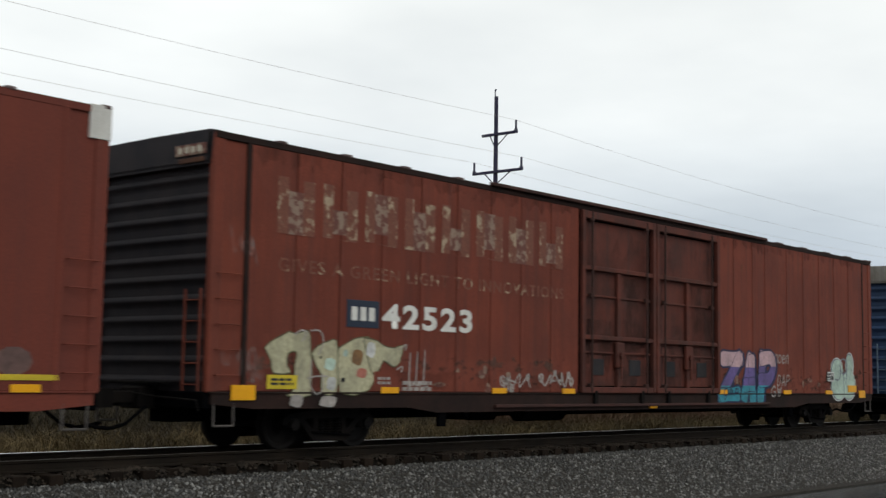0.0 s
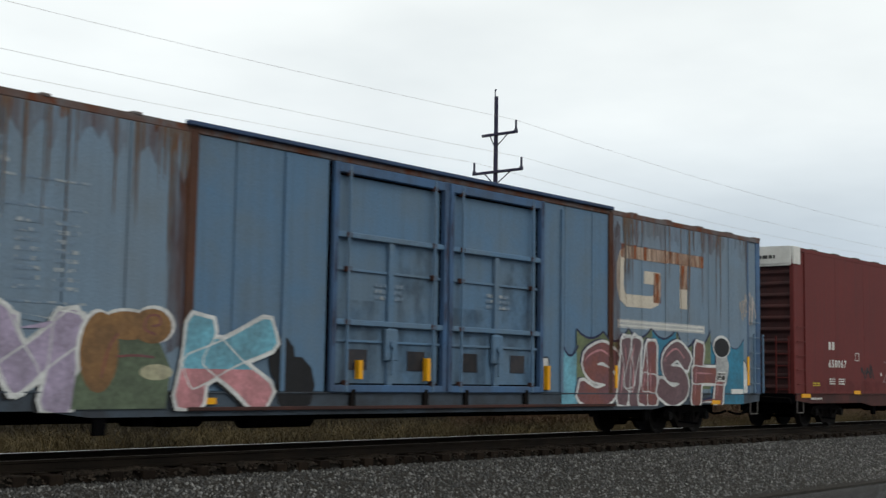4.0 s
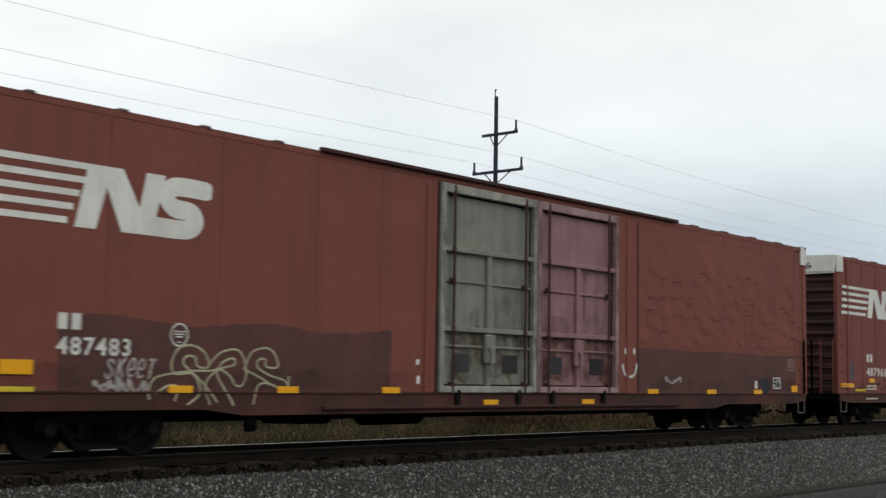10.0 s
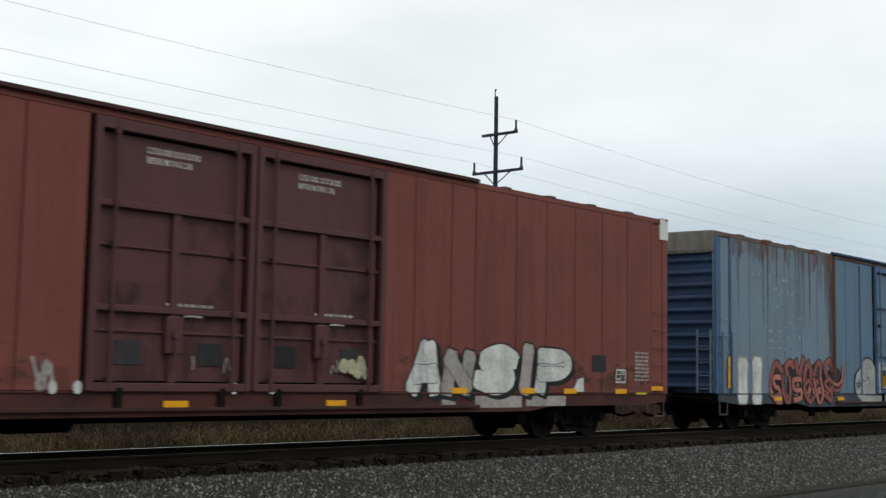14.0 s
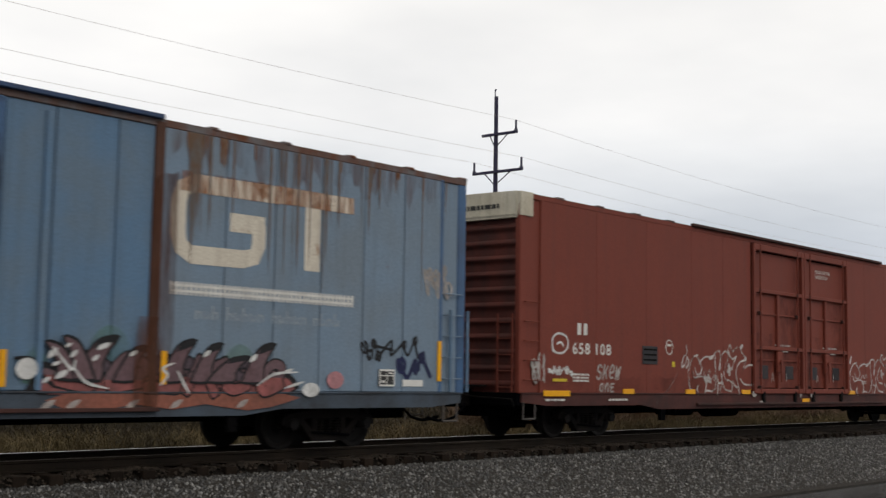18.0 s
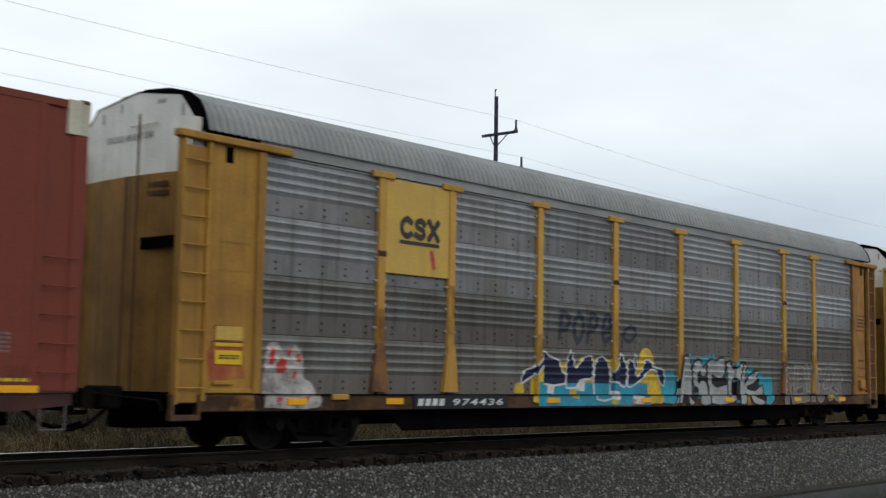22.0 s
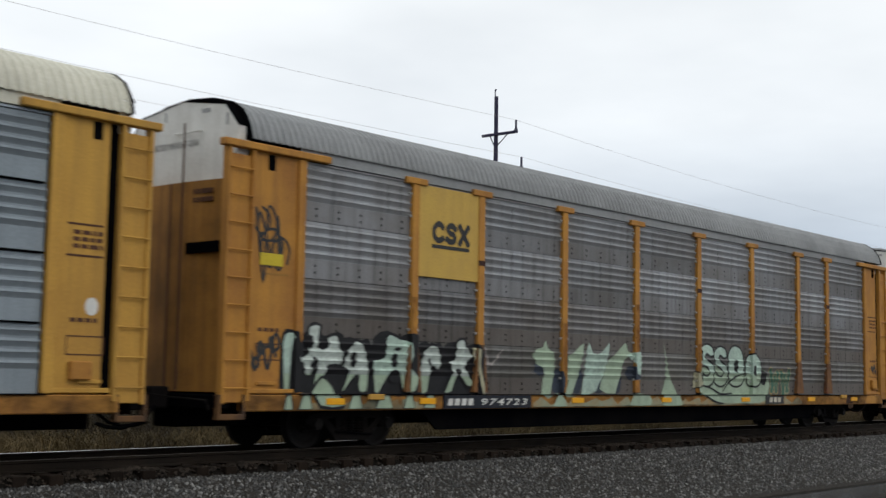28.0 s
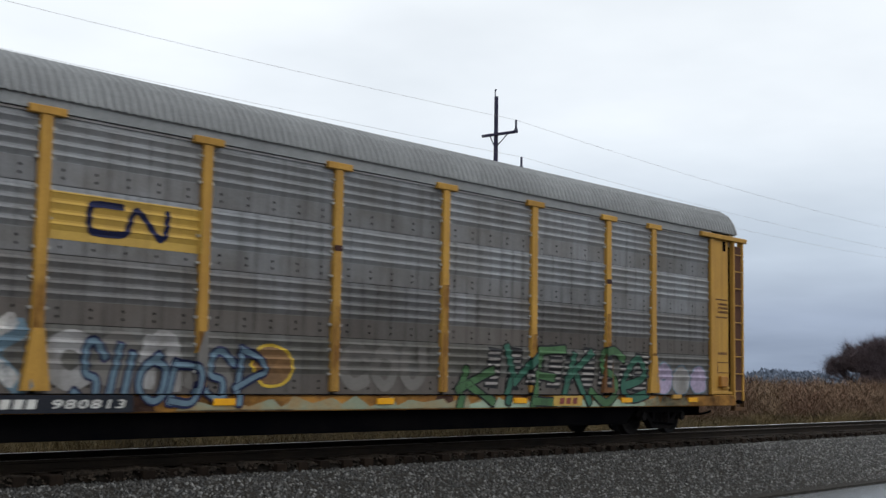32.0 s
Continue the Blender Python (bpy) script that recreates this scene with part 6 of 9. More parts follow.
    lobes = [disc(23.52, 1.68, .40, .32), disc(23.62, 1.22, .52, .40), disc(24.38, 1.80, .28, .36), disc(24.32, 1.25, .48, .42), rect(23.35, 24.6, .92, 1.5)]
    paint("graffiti_background", [([(x + (x - 23.95) * .09, z + (z - 1.4) * .09) for x, z in v], f) for v, f in lobes], "spray_white", c, .005)
    paint("graffiti_outline", [([(x + (x - 23.95) * .045 - .02, z + (z - 1.4) * .045) for x, z in v], f) for v, f in lobes], "spray_slate", c, .007)
    paint("graffiti_fill", lobes, "spray_mint", c, .009, label="pale mint bubble spray paint", joined=True)
    paint("graffiti_outline", [ribbon(curve(p, 5), .04) for p in ([(23.98, .95), (23.96, 1.7)], [(23.32, 1.42), (23.6, 1.40), (23.72, 1.55), (23.7, 1.7)], [(24.1, 1.3), (24.2, 1.7), (24.16, 2.0)])] + [ribbon(disc(23.95, 1.80, .24, .22)[0] + [(24.19, 1.80)], .045)], "spray_slate", c, .011)
    part("notice_plate", Shape().box(1.12, 1.79, -HALF - .014, -HALF - .001, 1.04, 1.27, .004), "yellow_stripe", c, "yellow notice plate")
    bars(c, 1.2, 1.7, 1.09, 1.23, 2, "dark_stencil", 2, lift=.018)
    part("notice_plate", Shape().box(24.25, 24.85, -HALF - .03, -HALF - .001, 1.04, 1.24, .004), "yellow_reflector", c, "yellow notice plate")
    reflectors(c, (.62,), .98, .5, .24)
    reflectors(c, (4.05, 7.25, 9.65, 16.5, 20.15, 22.9))
    reflectors(c, (13.1,), .70, .3)
    reflectors(c, (25.3,), .98, .45, .22)
    bars(c, 4.4, 5.2, 1.0, 1.22, 2, "spray_dusty_white", 5)
    placard(c, 22.75, 23.2, 1.35, 1.62)
    # bare patches along the foot of the wall
    rng = random.Random(8)
    for i in range(16):
        x = rng.uniform(5, 10) if i % 2 else rng.uniform(16.3, 25.5)
        paint("worn_patch", [disc(x, rng.uniform(1.02, 1.5), rng.uniform(.04, .18), rng.uniform(.03, .12), 9)], "very_worn", c, .004 + .0004 * i)


def gt_common(c, letter="rusted_letter"):
    """What both blue cars share: the large square shapes at one end and the double line under them."""
    s = [ribbon([(21.3, 4.22), (19.5, 4.20), (19.30, 4.10), (19.23, 3.90), (19.23, 3.40), (19.30, 3.20), (19.50, 3.09), (20.55, 3.10), (20.78, 3.16), (20.86, 3.34), (20.86, 3.66)], .29)]
    s += [rect(20.25, 20.98, 3.52, 3.82), rect(21.25, 23.04, 4.09, 4.37), rect(21.88, 22.24, 3.02, 4.09)]
    paint("faded_lettering", s, letter, c, label="large square cream shapes bleeding rust")
    for x0, x1, z0, z1 in ((19.25, 21.25, 4.06, 4.38), (21.27, 23.04, 4.085, 4.375)) + (((20.66, 21.0, 3.1, 3.8), (21.9, 22.24, 3.5, 4.08)) if letter.endswith("red") else ()):
        paint("rust_stain", [rect(x0, x1, z0, z1)], "rust_wash_heavy" if letter.endswith("red") else "rust_wash", c, .0095, label="rust run over cream paint")
    dash = [rect(19.12 + i * .095, 19.175 + i * .095, 2.46, 2.66) for i in range(42)] + [rect(19.12, 23.06, z, z + .035) for z in (2.50, 2.59)]
    tagged(paint("double_line", dash, "stencil_white", c), "white double line with short cross bars", kind="stuff")
    rng, x = random.Random(77), 19.62
    for n in (3, 5, 5, 4):
        for k in range(n):
            tall = .22 if k == 0 and n == 5 or rng.random() < .3 else .14
            tagged(paint("faded_letter", [rect(x, x + .035, 2.10, 2.10 + tall), rect(x + .035, x + .11, 2.10 + (.02 if k % 2 else .10), 2.13 + (.02 if k % 2 else .10)), rect(x + .09, x + .12, 2.11, 2.22)], "chalky_blue", c, .005), kind="stuff")
            x += .163
        x += .13
    for x in (11.2, 14.4):
        bars(c, x, x + .75, 2.62, 2.95, 3, "worn_blue_white", 70 + int(x), lift=-.03)
    for x, z0, z1 in ((.48, 1.12, 1.92), (10.75, 1.22, 1.55), (12.55, 1.2, 1.62), (16.35, 1.05, 1.55), (19.05, 1.1, 1.6), (25.4, 1.2, 1.95)):
        part("reflector", Shape().box(x - .05, x + .05, -HALF - (.11 if 10 < x < 16.4 else .03), -HALF - .004, z0, z1, .004), "yellow_reflector", c, "upright yellow reflective strip")
    for x in (3.25, 7.4):
        part("reflector", Shape().box(x - .22, x + .22, -HALF - .032, -HALF - .004, .80, .90, .003), "yellow_reflector", c, "yellow reflective strip")
    # rust runs from the eave: many thin streaks, thick beside the posts
    rng = random.Random(int(c.location.x))
    for k, (n, m) in enumerate(((60, "rust_run"), (70, "rust_film"))):
        runs = []
        for i in range(n):
            x = rng.choice((rng.uniform(.9, 6.9), rng.uniform(19.4, 25.8), 6.95 - abs(rng.gauss(0, .22)), 19.35 + abs(rng.gauss(0, .2))))
            h = rng.uniform(.1, .5) if k == 0 else rng.uniform(.3, 2.6)
            w = rng.uniform(.01, .035) if k == 0 else rng.uniform(.008, .03)
            runs.append(block([(x - w, 4.985), (x - w * .7, 4.98 - h * .7), (x - w * .2, 4.98 - h), (x + w * .4, 4.98 - h * .8), (x + w, 4.985)]))
        tagged(paint("rust_stain", runs, m, c, .003 + .004 * k), "brown rust running down from the eave", kind="stuff")
    # ribs beside the doors
    for x in (9.0, 16.95):
        part("wall_rib", Shape().box(x - .05, x + .05, -HALF - .03, -HALF + .05, 1.0, 4.9, .012), blue_2, c)
    # corner step frame
    for x in (.1, LEN - .62):
        part("ladder_frame", Shape().box(x - .02, x + .03, -HALF - .07, -HALF - .02, 1.0, 2.55, .006).box(x + .48, x + .53, -HALF - .07, -HALF - .02, 1.0, 2.55, .006), blue_2, c)


film("rust_wash", (0.24, 0.080, 0.028), 0.50, 2.0, (4.0, 1, .35), .16, most=.95)
film("rust_wash_heavy", (0.20, 0.062, 0.024), 0.66, 1.8, (3.2, 1, .40), .20, most=.95)
mat("chalky_blue", (0.25, 0.29, 0.32), 0.7, second=(0.17, 0.21, 0.26), amount=0.9, scale=2.5)
mat("rust_film", (0.12, 0.105, 0.095), 0.8, second=(0.13, 0.075, 0.045), amount=0.9, scale=5)
mat("rust_run", (0.13, 0.055, 0.028), 0.85, second=(0.16, 0.12, 0.09), amount=0.9, scale=9)


def car_three(c):
    gt_common(c, "rusted_letter_red")
    paint("faded_lines", [rect(2.75, 5.2, z, z + .035) for z in (3.92, 3.52, 2.20)], "worn_blue_white", c)
    for i in range(4):
        bars(c, 2.8 + .62 * i, 3.2 + .62 * i, 2.35, 3.4, 8, "worn_blue_white", 20 + i, "faded_table", fill=.45)
    bars(c, 2.8, 3.9, 4.05, 4.5, 2, "worn_blue_white", 31, "faded_line", fill=.6)
    paint("graffiti_shadow", [disc(1.2, 1.15, .35, .5, 10), disc(1.7, 1.45, .3, .55, 10), disc(9.3, 1.1, .45, .5, 10), disc(9.0, 1.5, .3, .4, 10)], "spray_black", c, .004)
    paint("graffiti_shade", [block([(1.28, 1.28), (1.72, 1.74), (2.02, 1.92), (2.0, .72), (1.62, .72), (1.58, 1.26)]), block([(1.74, 2.0), (2.18, 2.32), (2.56, 2.31), (2.46, 1.95), (2.05, 1.55), (1.78, 1.6)]), block([(2.6, 2.22), (2.95, 2.24), (2.9, 1.9), (2.62, 1.9)])], "spray_white", c, .006, label="white side faces of spray-painted letters")
    paint("graffiti_fill", [block([(1.80, .72), (1.86, 1.20), (2.02, 1.50), (2.22, 1.66), (2.36, 1.42), (2.62, 1.48), (2.86, 1.34), (2.92, .72)])], "spray_red", c, .008, label="red spray paint with green bands")
    paint("graffiti_band", [block([(1.82, .95), (1.86, 1.18), (2.95, 1.45), (2.95, 1.28)])], "spray_green", c, .0095)
    paint("graffiti_band", [block([(2.2, .74), (2.05, .95), (2.9, 1.16), (2.92, 1.0)])], "spray_green", c, .0097)
    piece(c, "n", [2.08, 3.50], .76, 2.24, .40, "spray_slate", "spray_white", .055, lean=.12, shade="spray_black", drop=(-.07, -.05), seed=32, lift=.011, wobble=.02, label="slate-blue spray paint with orange dots")
    piece(c, "M", [3.25, 5.22], .74, 2.04, .44, "spray_lilac", "spray_white", .055, lean=.2, shade="spray_black", drop=(-.09, -.05), seed=33, lift=.018, label="lilac spray-painted letter edged in white")
    head = [disc(5.45, 1.55, .33, .58), disc(5.92, 1.95, .46, .21), disc(6.36, 1.96, .36, .26)]
    paint("graffiti_shade", [([(x + (x - 5.9) * .08, z + (z - 1.7) * .10) for x, z in v], f) for v, f in head], "spray_white", c, .024)
    paint("graffiti_fill", [block([(5.02, .74), (5.08, 1.2), (5.35, 1.5), (5.75, 1.80), (6.45, 1.82), (6.72, 1.35), (6.66, .74)])], "spray_moss", c, .026, label="grey-green spray paint")
    paint("graffiti_fill", head, "spray_brown", c, .028, label="brown spray-painted curls")
    paint("graffiti_fill", [disc(6.46, 1.28, .30, .12)], "spray_cream", c, .029)
    paint("graffiti_outline", [ribbon(curve(p, 5), .035) for p in ([(6.36, 1.96), (6.5, 2.0), (6.46, 2.12), (6.28, 2.1), (6.22, 1.92), (6.42, 1.84)], [(5.5, 1.2), (5.6, 1.6), (5.75, 1.82)], [(5.75, 1.5), (6.1, 1.52), (6.4, 1.5)])], "spray_maroon", c, .030)
    piece(c, "K", [6.78, 8.78], .74, 2.06, .46, "spray_sky", "spray_white", .055, lean=.12, low="spray_pink", cut=1.32, shade="spray_black", drop=(-.07, -.05), seed=35, lift=.031, label="blue and pink spray paint edged in white")
    rng = random.Random(4)
    paint("graffiti_dots", [disc(2.25 + .31 * (i % 4) + rng.uniform(-.06, .06), 1.12 + .36 * (i // 4) + rng.uniform(-.08, .08), .075, .10, 10) for i in range(4, 12)] + [disc(3.2, 1.0, .08, .11, 10), disc(3.1, 1.3, .08, .11, 10)], "spray_orange", c, .026)
    tag(c, 7, .15, .75, 2.6, 3.4, "dark_stencil", .04, 36)
    for k, (x0, x1, z0, z1, n, m) in enumerate(((16.95, 17.55, .75, 2.25, 1, "spray_sky"), (17.5, 20.6, 1.1, 2.62, 3, "spray_leaf"), (20.6, 21.7, 1.1, 2.58, 1, "spray_deep_teal"), (21.7, 23.4, 1.1, 2.60, 2, "spray_leaf"), (23.4, 25.15, .72, 2.42, 2, "spray_deep_teal"))):
        body, line = flames(x0, x1, z0, z1, n, 5 + k)
        paint("graffiti_background", body, m, c, .0065 + .0006 * k)
        paint("graffiti_outline", line, "spray_navy", c, .0085)
    piece(c, "SMASH", [17.55, 19.18, 20.08, 20.88, 22.36, 24.2], .72, 2.14, .38, ("spray_maroon", "spray_mauve"), "spray_white", .055, lean=.08, shade="spray_navy", drop=(-.07, .05), glint="spray_pink", seed=41, lift=.010, wobble=.04, taller=(-.05, .04, 0, 0, 0), label="maroon spray-painted letters edged in white")
    piece(c, "n", [24.8, 25.4], 1.03, 1.80, .2, "spray_white", "spray_black", .03, seed=43)
    paint("graffiti_disc", [disc(23.93, 2.16, .46, .29, 18)], "spray_white", c, .030)
    paint("graffiti_disc", [disc(23.93, 2.14, .40, .24, 18)], "spray_black", c, .032)
    paint("graffiti_fill", [block([(23.66, 1.30), (24.2, 1.28), (24.32, 1.7), (24.15, 2.0), (23.75, 2.0), (23.62, 1.7)])], "spray_silver", c, .029)
    placard(c, 23.68, 24.12, 1.29, 1.53)
    part("notice_plate", Shape().box(24.45, 25.08, -HALF - .034, -HALF - .001, .98, 1.10, .003), "white_paint", c, "white notice plate")
    part("reflector", Shape().box(23.42, 23.85, -HALF - .034, -HALF - .004, .72, .82, .003), "yellow_reflector", c, "yellow reflective strip")
    piece(c, "I", [16.1, 16.6], 1.1, 1.7, .2, "spray_white", "spray_black", .03, seed=44)
    tag(c, 9, 25.1, 25.85, 2.75, 3.6, "spray_dusty_white", .05, 45)


def chalk(c, seed):
    """White chalk on the handle boxes and a faint line of words above them."""
    rng = random.Random(seed)
    for a, b in DOOR:
        m = (a + b) / 2
        paint("chalk_mark", [stroke([(m - .16, 2.13), (m, 2.14), (m + .16, 2.13)], .03)], "spray_dusty_white", c, .074)
        paint("chalk_mark", [stroke([(m + .02, 1.52), (m + .04, 1.42), (m + .03, 1.34)], .035)], "spray_dusty_white", c, .0745)
        bars(c, m - .45, m + .5, 2.27, 2.33, 1, "spray_dusty_white", seed, lift=-.02, fill=.8)
        for q in range(1):
            x = rng.uniform(a + .3, b - .3)
            paint("chalk_mark", [stroke(curve([(x, 1.3), (x + .05, 1.4 + rng.uniform(0, .15)), (x + .12, 1.34)]), .025)], "spray_dusty_white", c, -.02)


def end_bars(c):
    """Worn writing on the flat band of the end."""
    o = bars(c, .3, 1.9, 4.78, 4.9, 1, "dark_stencil", 3, "end_lettering", fill=.8)
    for v in o.data.vertices:
        v.co = (-.018, .9 - v.co.x, v.co.z)


def car_four(c):
    chalk(c, 4)
    end_bars(c)
    mark(c, 2, 1.86, 2.27, .23)
    number(c, "658067", 1.85, 3.12, 1.75, 1.98, "stencil_white", .04)
    bars(c, 1.9, 2.3, 1.25, 1.45, 3, seed=1)
    bars(c, 2.55, 3.0, 1.25, 1.45, 3, seed=2)
    paint("board_border", frame_shape(3.78, 4.08, 1.98, 2.22, .025), "stencil_white", c)
    bars(c, .75, 1.25, 1.2, 1.32, 2, "yellow_stripe", 3)
    reflectors(c, (.28,), .93, .58, .11)
    reflectors(c, (3.88, 7.5, 18.11, 21.68))
    reflectors(c, (11.5, 14.9), .80)
    reflectors(c, (25.25,), .95, .62, .11)
    script(c, "Z", 5.92, 6.65, 1.32, 2.0, "spray_dusty_rose", .04, .1, 2)
    script(c, "JRKINZ", 6.7, 9.3, 1.28, 2.04, "spray_dusty_rose", .04, .12, 3)
    tag(c, 5, 4.4, 5.2, 1.45, 1.9, "door_board", .05, 4)
    door_notice(c, 1, 14.1, 4.15)
    door_notice(c, 1, 14.0, 2.75, m="stencil_white")
    script(c, "MANTUA OH", 16.22, 18.55, 1.46, 1.92, "spray_dusty_rose", .032, .06, 6)
    tag(c, 9, 20.3, 21.3, 1.36, 1.86, "spray_white", .036, 7)
    drawn(c, ([(20.32, 1.36), (20.30, 1.66), (20.44, 1.80), (20.56, 1.62), (20.50, 1.36), (20.72, 1.34), (20.86, 1.58), (20.78, 1.74)], [(20.9, 1.36), (21.02, 1.70), (21.18, 1.66), (21.14, 1.34), (21.4, 1.30)], [(21.30, 1.62), (21.36, 1.40), (21.68, 1.42)], [(21.56, 1.54), (21.52, 1.26)]), "spray_white", .034, .011)
    placard(c, 22.34, 22.82, 1.22, 1.54)
    bars(c, 22.2, 22.9, 1.10, 1.15, 1, seed=9, fill=.9)
    bars(c, 23.2, 23.65, 1.62, 2.02, 6, "spray_dusty_rose", 10)
    bars(c, 23.3, 23.6, 1.27, 1.35, 1, seed=11, fill=.9)
    bars(c, 24.15, 24.6, 1.24, 1.36, 2, "yellow_stripe", 12)
    paint("small_label", [rect(19.71, 19.83, 1.70, 1.80), rect(5.75, 5.85, 1.55, 1.65)], "white_paint", c)
    bars(c, 9.3, 9.55, 1.15, 1.3, 2, seed=13)
    bars(c, .6, 1.35, .82, .88, 1, seed=14, fill=.9, lift=.014)
    bars(c, 20.2, 21.0, .82, .88, 1, seed=15, fill=.9, lift=.014)


def car_five(c):
    emblem(c, .06, 4.30, 3.31, 4.24)
    rng = random.Random(41)
    for x0, x1 in ((1.75, 8.6), (16.9, 25.2)):
        top = [(x0 + (x1 - x0) * k / 40, 2.04 + .05 * math.sin(k * .35) + rng.uniform(-.02, .02)) for k in range(41)]
        paint("repaint_band", [block([(x0 + .03, 1.0), (x1 - .02, 1.0), *top[::-1]])], "dark_repaint", c, .003, label="darker repainted lower wall")
    mark(c, 2, 1.74, 1.86, .23, w=.15)
    number(c, "487483", 1.73, 2.97, 1.50, 1.76, "stencil_white", .03)
    paint("round_label", [stroke(disc(3.85, 1.85, .16, .17, 16)[0] + [(4.01, 1.85)], .025)], "stencil_white", c)
    for z, w in ((1.90, .20), (1.86, .20), (1.82, .13), (1.74, .06)):
        paint("round_label", [rect(3.85 - w / 2, 3.85 + w / 2, z - .010, z + .010)], "stencil_white", c)
    # pale outline letters in one running line with long loops
    drawn(c, ([(3.34, .88), (3.32, 1.02), (3.42, 1.19), (3.70, 1.26), (4.10, 1.31), (4.56, 1.33), (4.72, 1.46), (4.92, 1.52), (4.95, 1.42), (4.70, 1.36), (4.45, 1.22), (4.38, 1.04), (4.48, .80)],
              [(4.05, .80), (4.28, .98), (4.14, 1.26), (3.80, 1.26), (3.72, 1.42), (3.84, 1.64), (4.10, 1.70), (4.35, 1.59), (4.43, 1.38), (4.22, 1.38), (4.16, 1.52), (4.00, 1.53), (3.94, 1.42), (4.10, 1.30), (4.36, 1.10), (4.62, .84)],
              [(4.45, 1.42), (4.66, 1.60), (4.98, 1.66), (5.14, 1.52), (5.20, 1.28), (5.12, 1.10), (4.98, 1.10), (4.86, 1.24), (4.62, 1.36), (4.62, 1.22), (4.86, .92), (4.96, .78)]), "spray_cream", .03, .008, "pale outline letters drawn in one looping line")
    drawn(c, ([(5.15, 1.35), (5.30, 1.62), (5.60, 1.70), (5.80, 1.60), (5.86, 1.40), (5.62, 1.40), (5.58, 1.52), (5.44, 1.50), (5.44, 1.38), (5.70, 1.26), (6.02, 1.18), (6.10, 1.04), (5.82, 1.08), (5.50, 1.22), (5.18, 1.34)],
              [(5.36, .80), (5.46, 1.10), (5.72, 1.12), (6.06, 1.00), (6.12, 1.24)], [(3.44, .96), (3.66, 1.08), (3.86, 1.06), (3.80, .86)]), "spray_cream", .03, .0098)
    script(c, "SKeeT", 2.55, 3.45, 1.18, 1.48, "spray_dusty_white", .035, .2, 4)
    tag(c, 9, 2.45, 3.3, .98, 1.2, "spray_dusty_white", .04, 4)
    reflectors(c, (1.12,), 1.32, .5, .2)
    reflectors(c, (1.1,), 1.02, .6, .07, "yellow_stripe")
    reflectors(c, (3.9, 6.1, 8.6, 17.6, 20.4, 22.9))
    reflectors(c, (11.5, 14.9), .80)
    reflectors(c, (25.1,), 1.12, .35, .18)
    for x in (16.43, 16.79):
        paint("chalk_dot", [disc(x, 1.94, .045, .08, 12)], "spray_white", c)
    paint("smile", [stroke(curve([(16.3, 1.62), (16.4, 1.42), (16.6, 1.36), (16.8, 1.42), (16.92, 1.66)]), .06)], "spray_white", c, label="white chalked smile")
    placard(c, 23.75, 24.2, 1.12, 1.42)
    bars(c, 24.7, 25.2, 1.6, 1.95, 5, "spray_dusty_rose", 8)
    for x, z, rx, rz in ((22.6, 1.52, .5, .34), (25.0, 1.2, .22, .3)):
        paint("black_patch", [disc(x, z, rx, rz, 14)], "soot_film", c, .008)
    cutout(c, [(0, .4), (.3, .5), (.35, .1), (.8, 0), (1, .3), (.95, .8), (.6, 1), (.3, .8), (.05, .9)], (22.98, 23.62, 1.0, 1.42), "board_black", lift=.009, name="black_patch", label="black daub of paint")
    paint("small_label", [rect(22.75, 22.9, 1.12, 1.32), rect(9.3, 9.38, 1.15, 1.3), rect(9.28, 9.36, 1.5, 1.6)], "white_paint", c)
    tag(c, 3, 18.3, 19.0, 1.2, 1.42, "spray_dusty_white", .045, 9)
    # loads have pushed the wall out from within: one sheet full of shallow bulges and creases
    rng = random.Random(21)
    humps = []
    for col in range(23):
        for row, hz in enumerate((2.24, 2.55, 2.88, 3.22, 3.56, 3.88)):
            if rng.random() < (.5, .85, .85, .75, .5, .25)[row]:
                humps.append((17.15 + col * .365 + rng.gauss(0, .06), hz + rng.gauss(0, .05), rng.uniform(.16, .26), rng.uniform(.13, .20), rng.uniform(.006, .017)))
    rng.shuffle(humps)
    nx, nz, x0, x1, z0, z1 = 300, 130, 16.95, 25.45, 2.03, 4.70
    gx, gz = np.meshgrid(np.linspace(x0, x1, nx), np.linspace(z0, z1, nz), indexing="ij")
    d = np.zeros_like(gx)
    wx, wz = gx + .03 * np.sin(gz * 6.1 + gx * 1.7) + .02 * np.sin(gx * 11 + gz * 4), gz + .05 * np.sin(gx * 4.3) + .018 * np.sin(gx * 17 + 2 * gz)
    for hx, hz, a, b, k in humps:
        lean = .3 * math.sin(hx * 9)
        r2 = ((wx - hx) / a + lean * (wz - hz) / b) ** 2 + ((wz - hz) / np.where(wz < hz, b * .42, b * 1.4)) ** 2
        d = np.maximum(d, k * np.exp(-np.abs(r2) ** 1.5))
    d = np.clip(d, -.008, .05)
    wave = .004 * np.sin(gx * 5.2 + gz) * np.sin(gz * 7 + gx * 2)
    edge = np.minimum(1, np.minimum(np.minimum(gx - x0, x1 - gx), np.minimum(gz - z0, z1 - gz)) / .12)
    v = np.stack([gx, -HALF - .004 - (d + .004 + wave) * edge, gz], -1).reshape(-1, 3)
    s = Shape().add(v.tolist(), [(i * nz + j, (i + 1) * nz + j, (i + 1) * nz + j + 1, i * nz + j + 1) for i in range(nx - 1) for j in range(nz - 1)])
    part("dented_sheet", smooth(s.mesh("dented_sheet", red_warm), 80), (), c, "wall sheet full of bulges pushed out from inside")
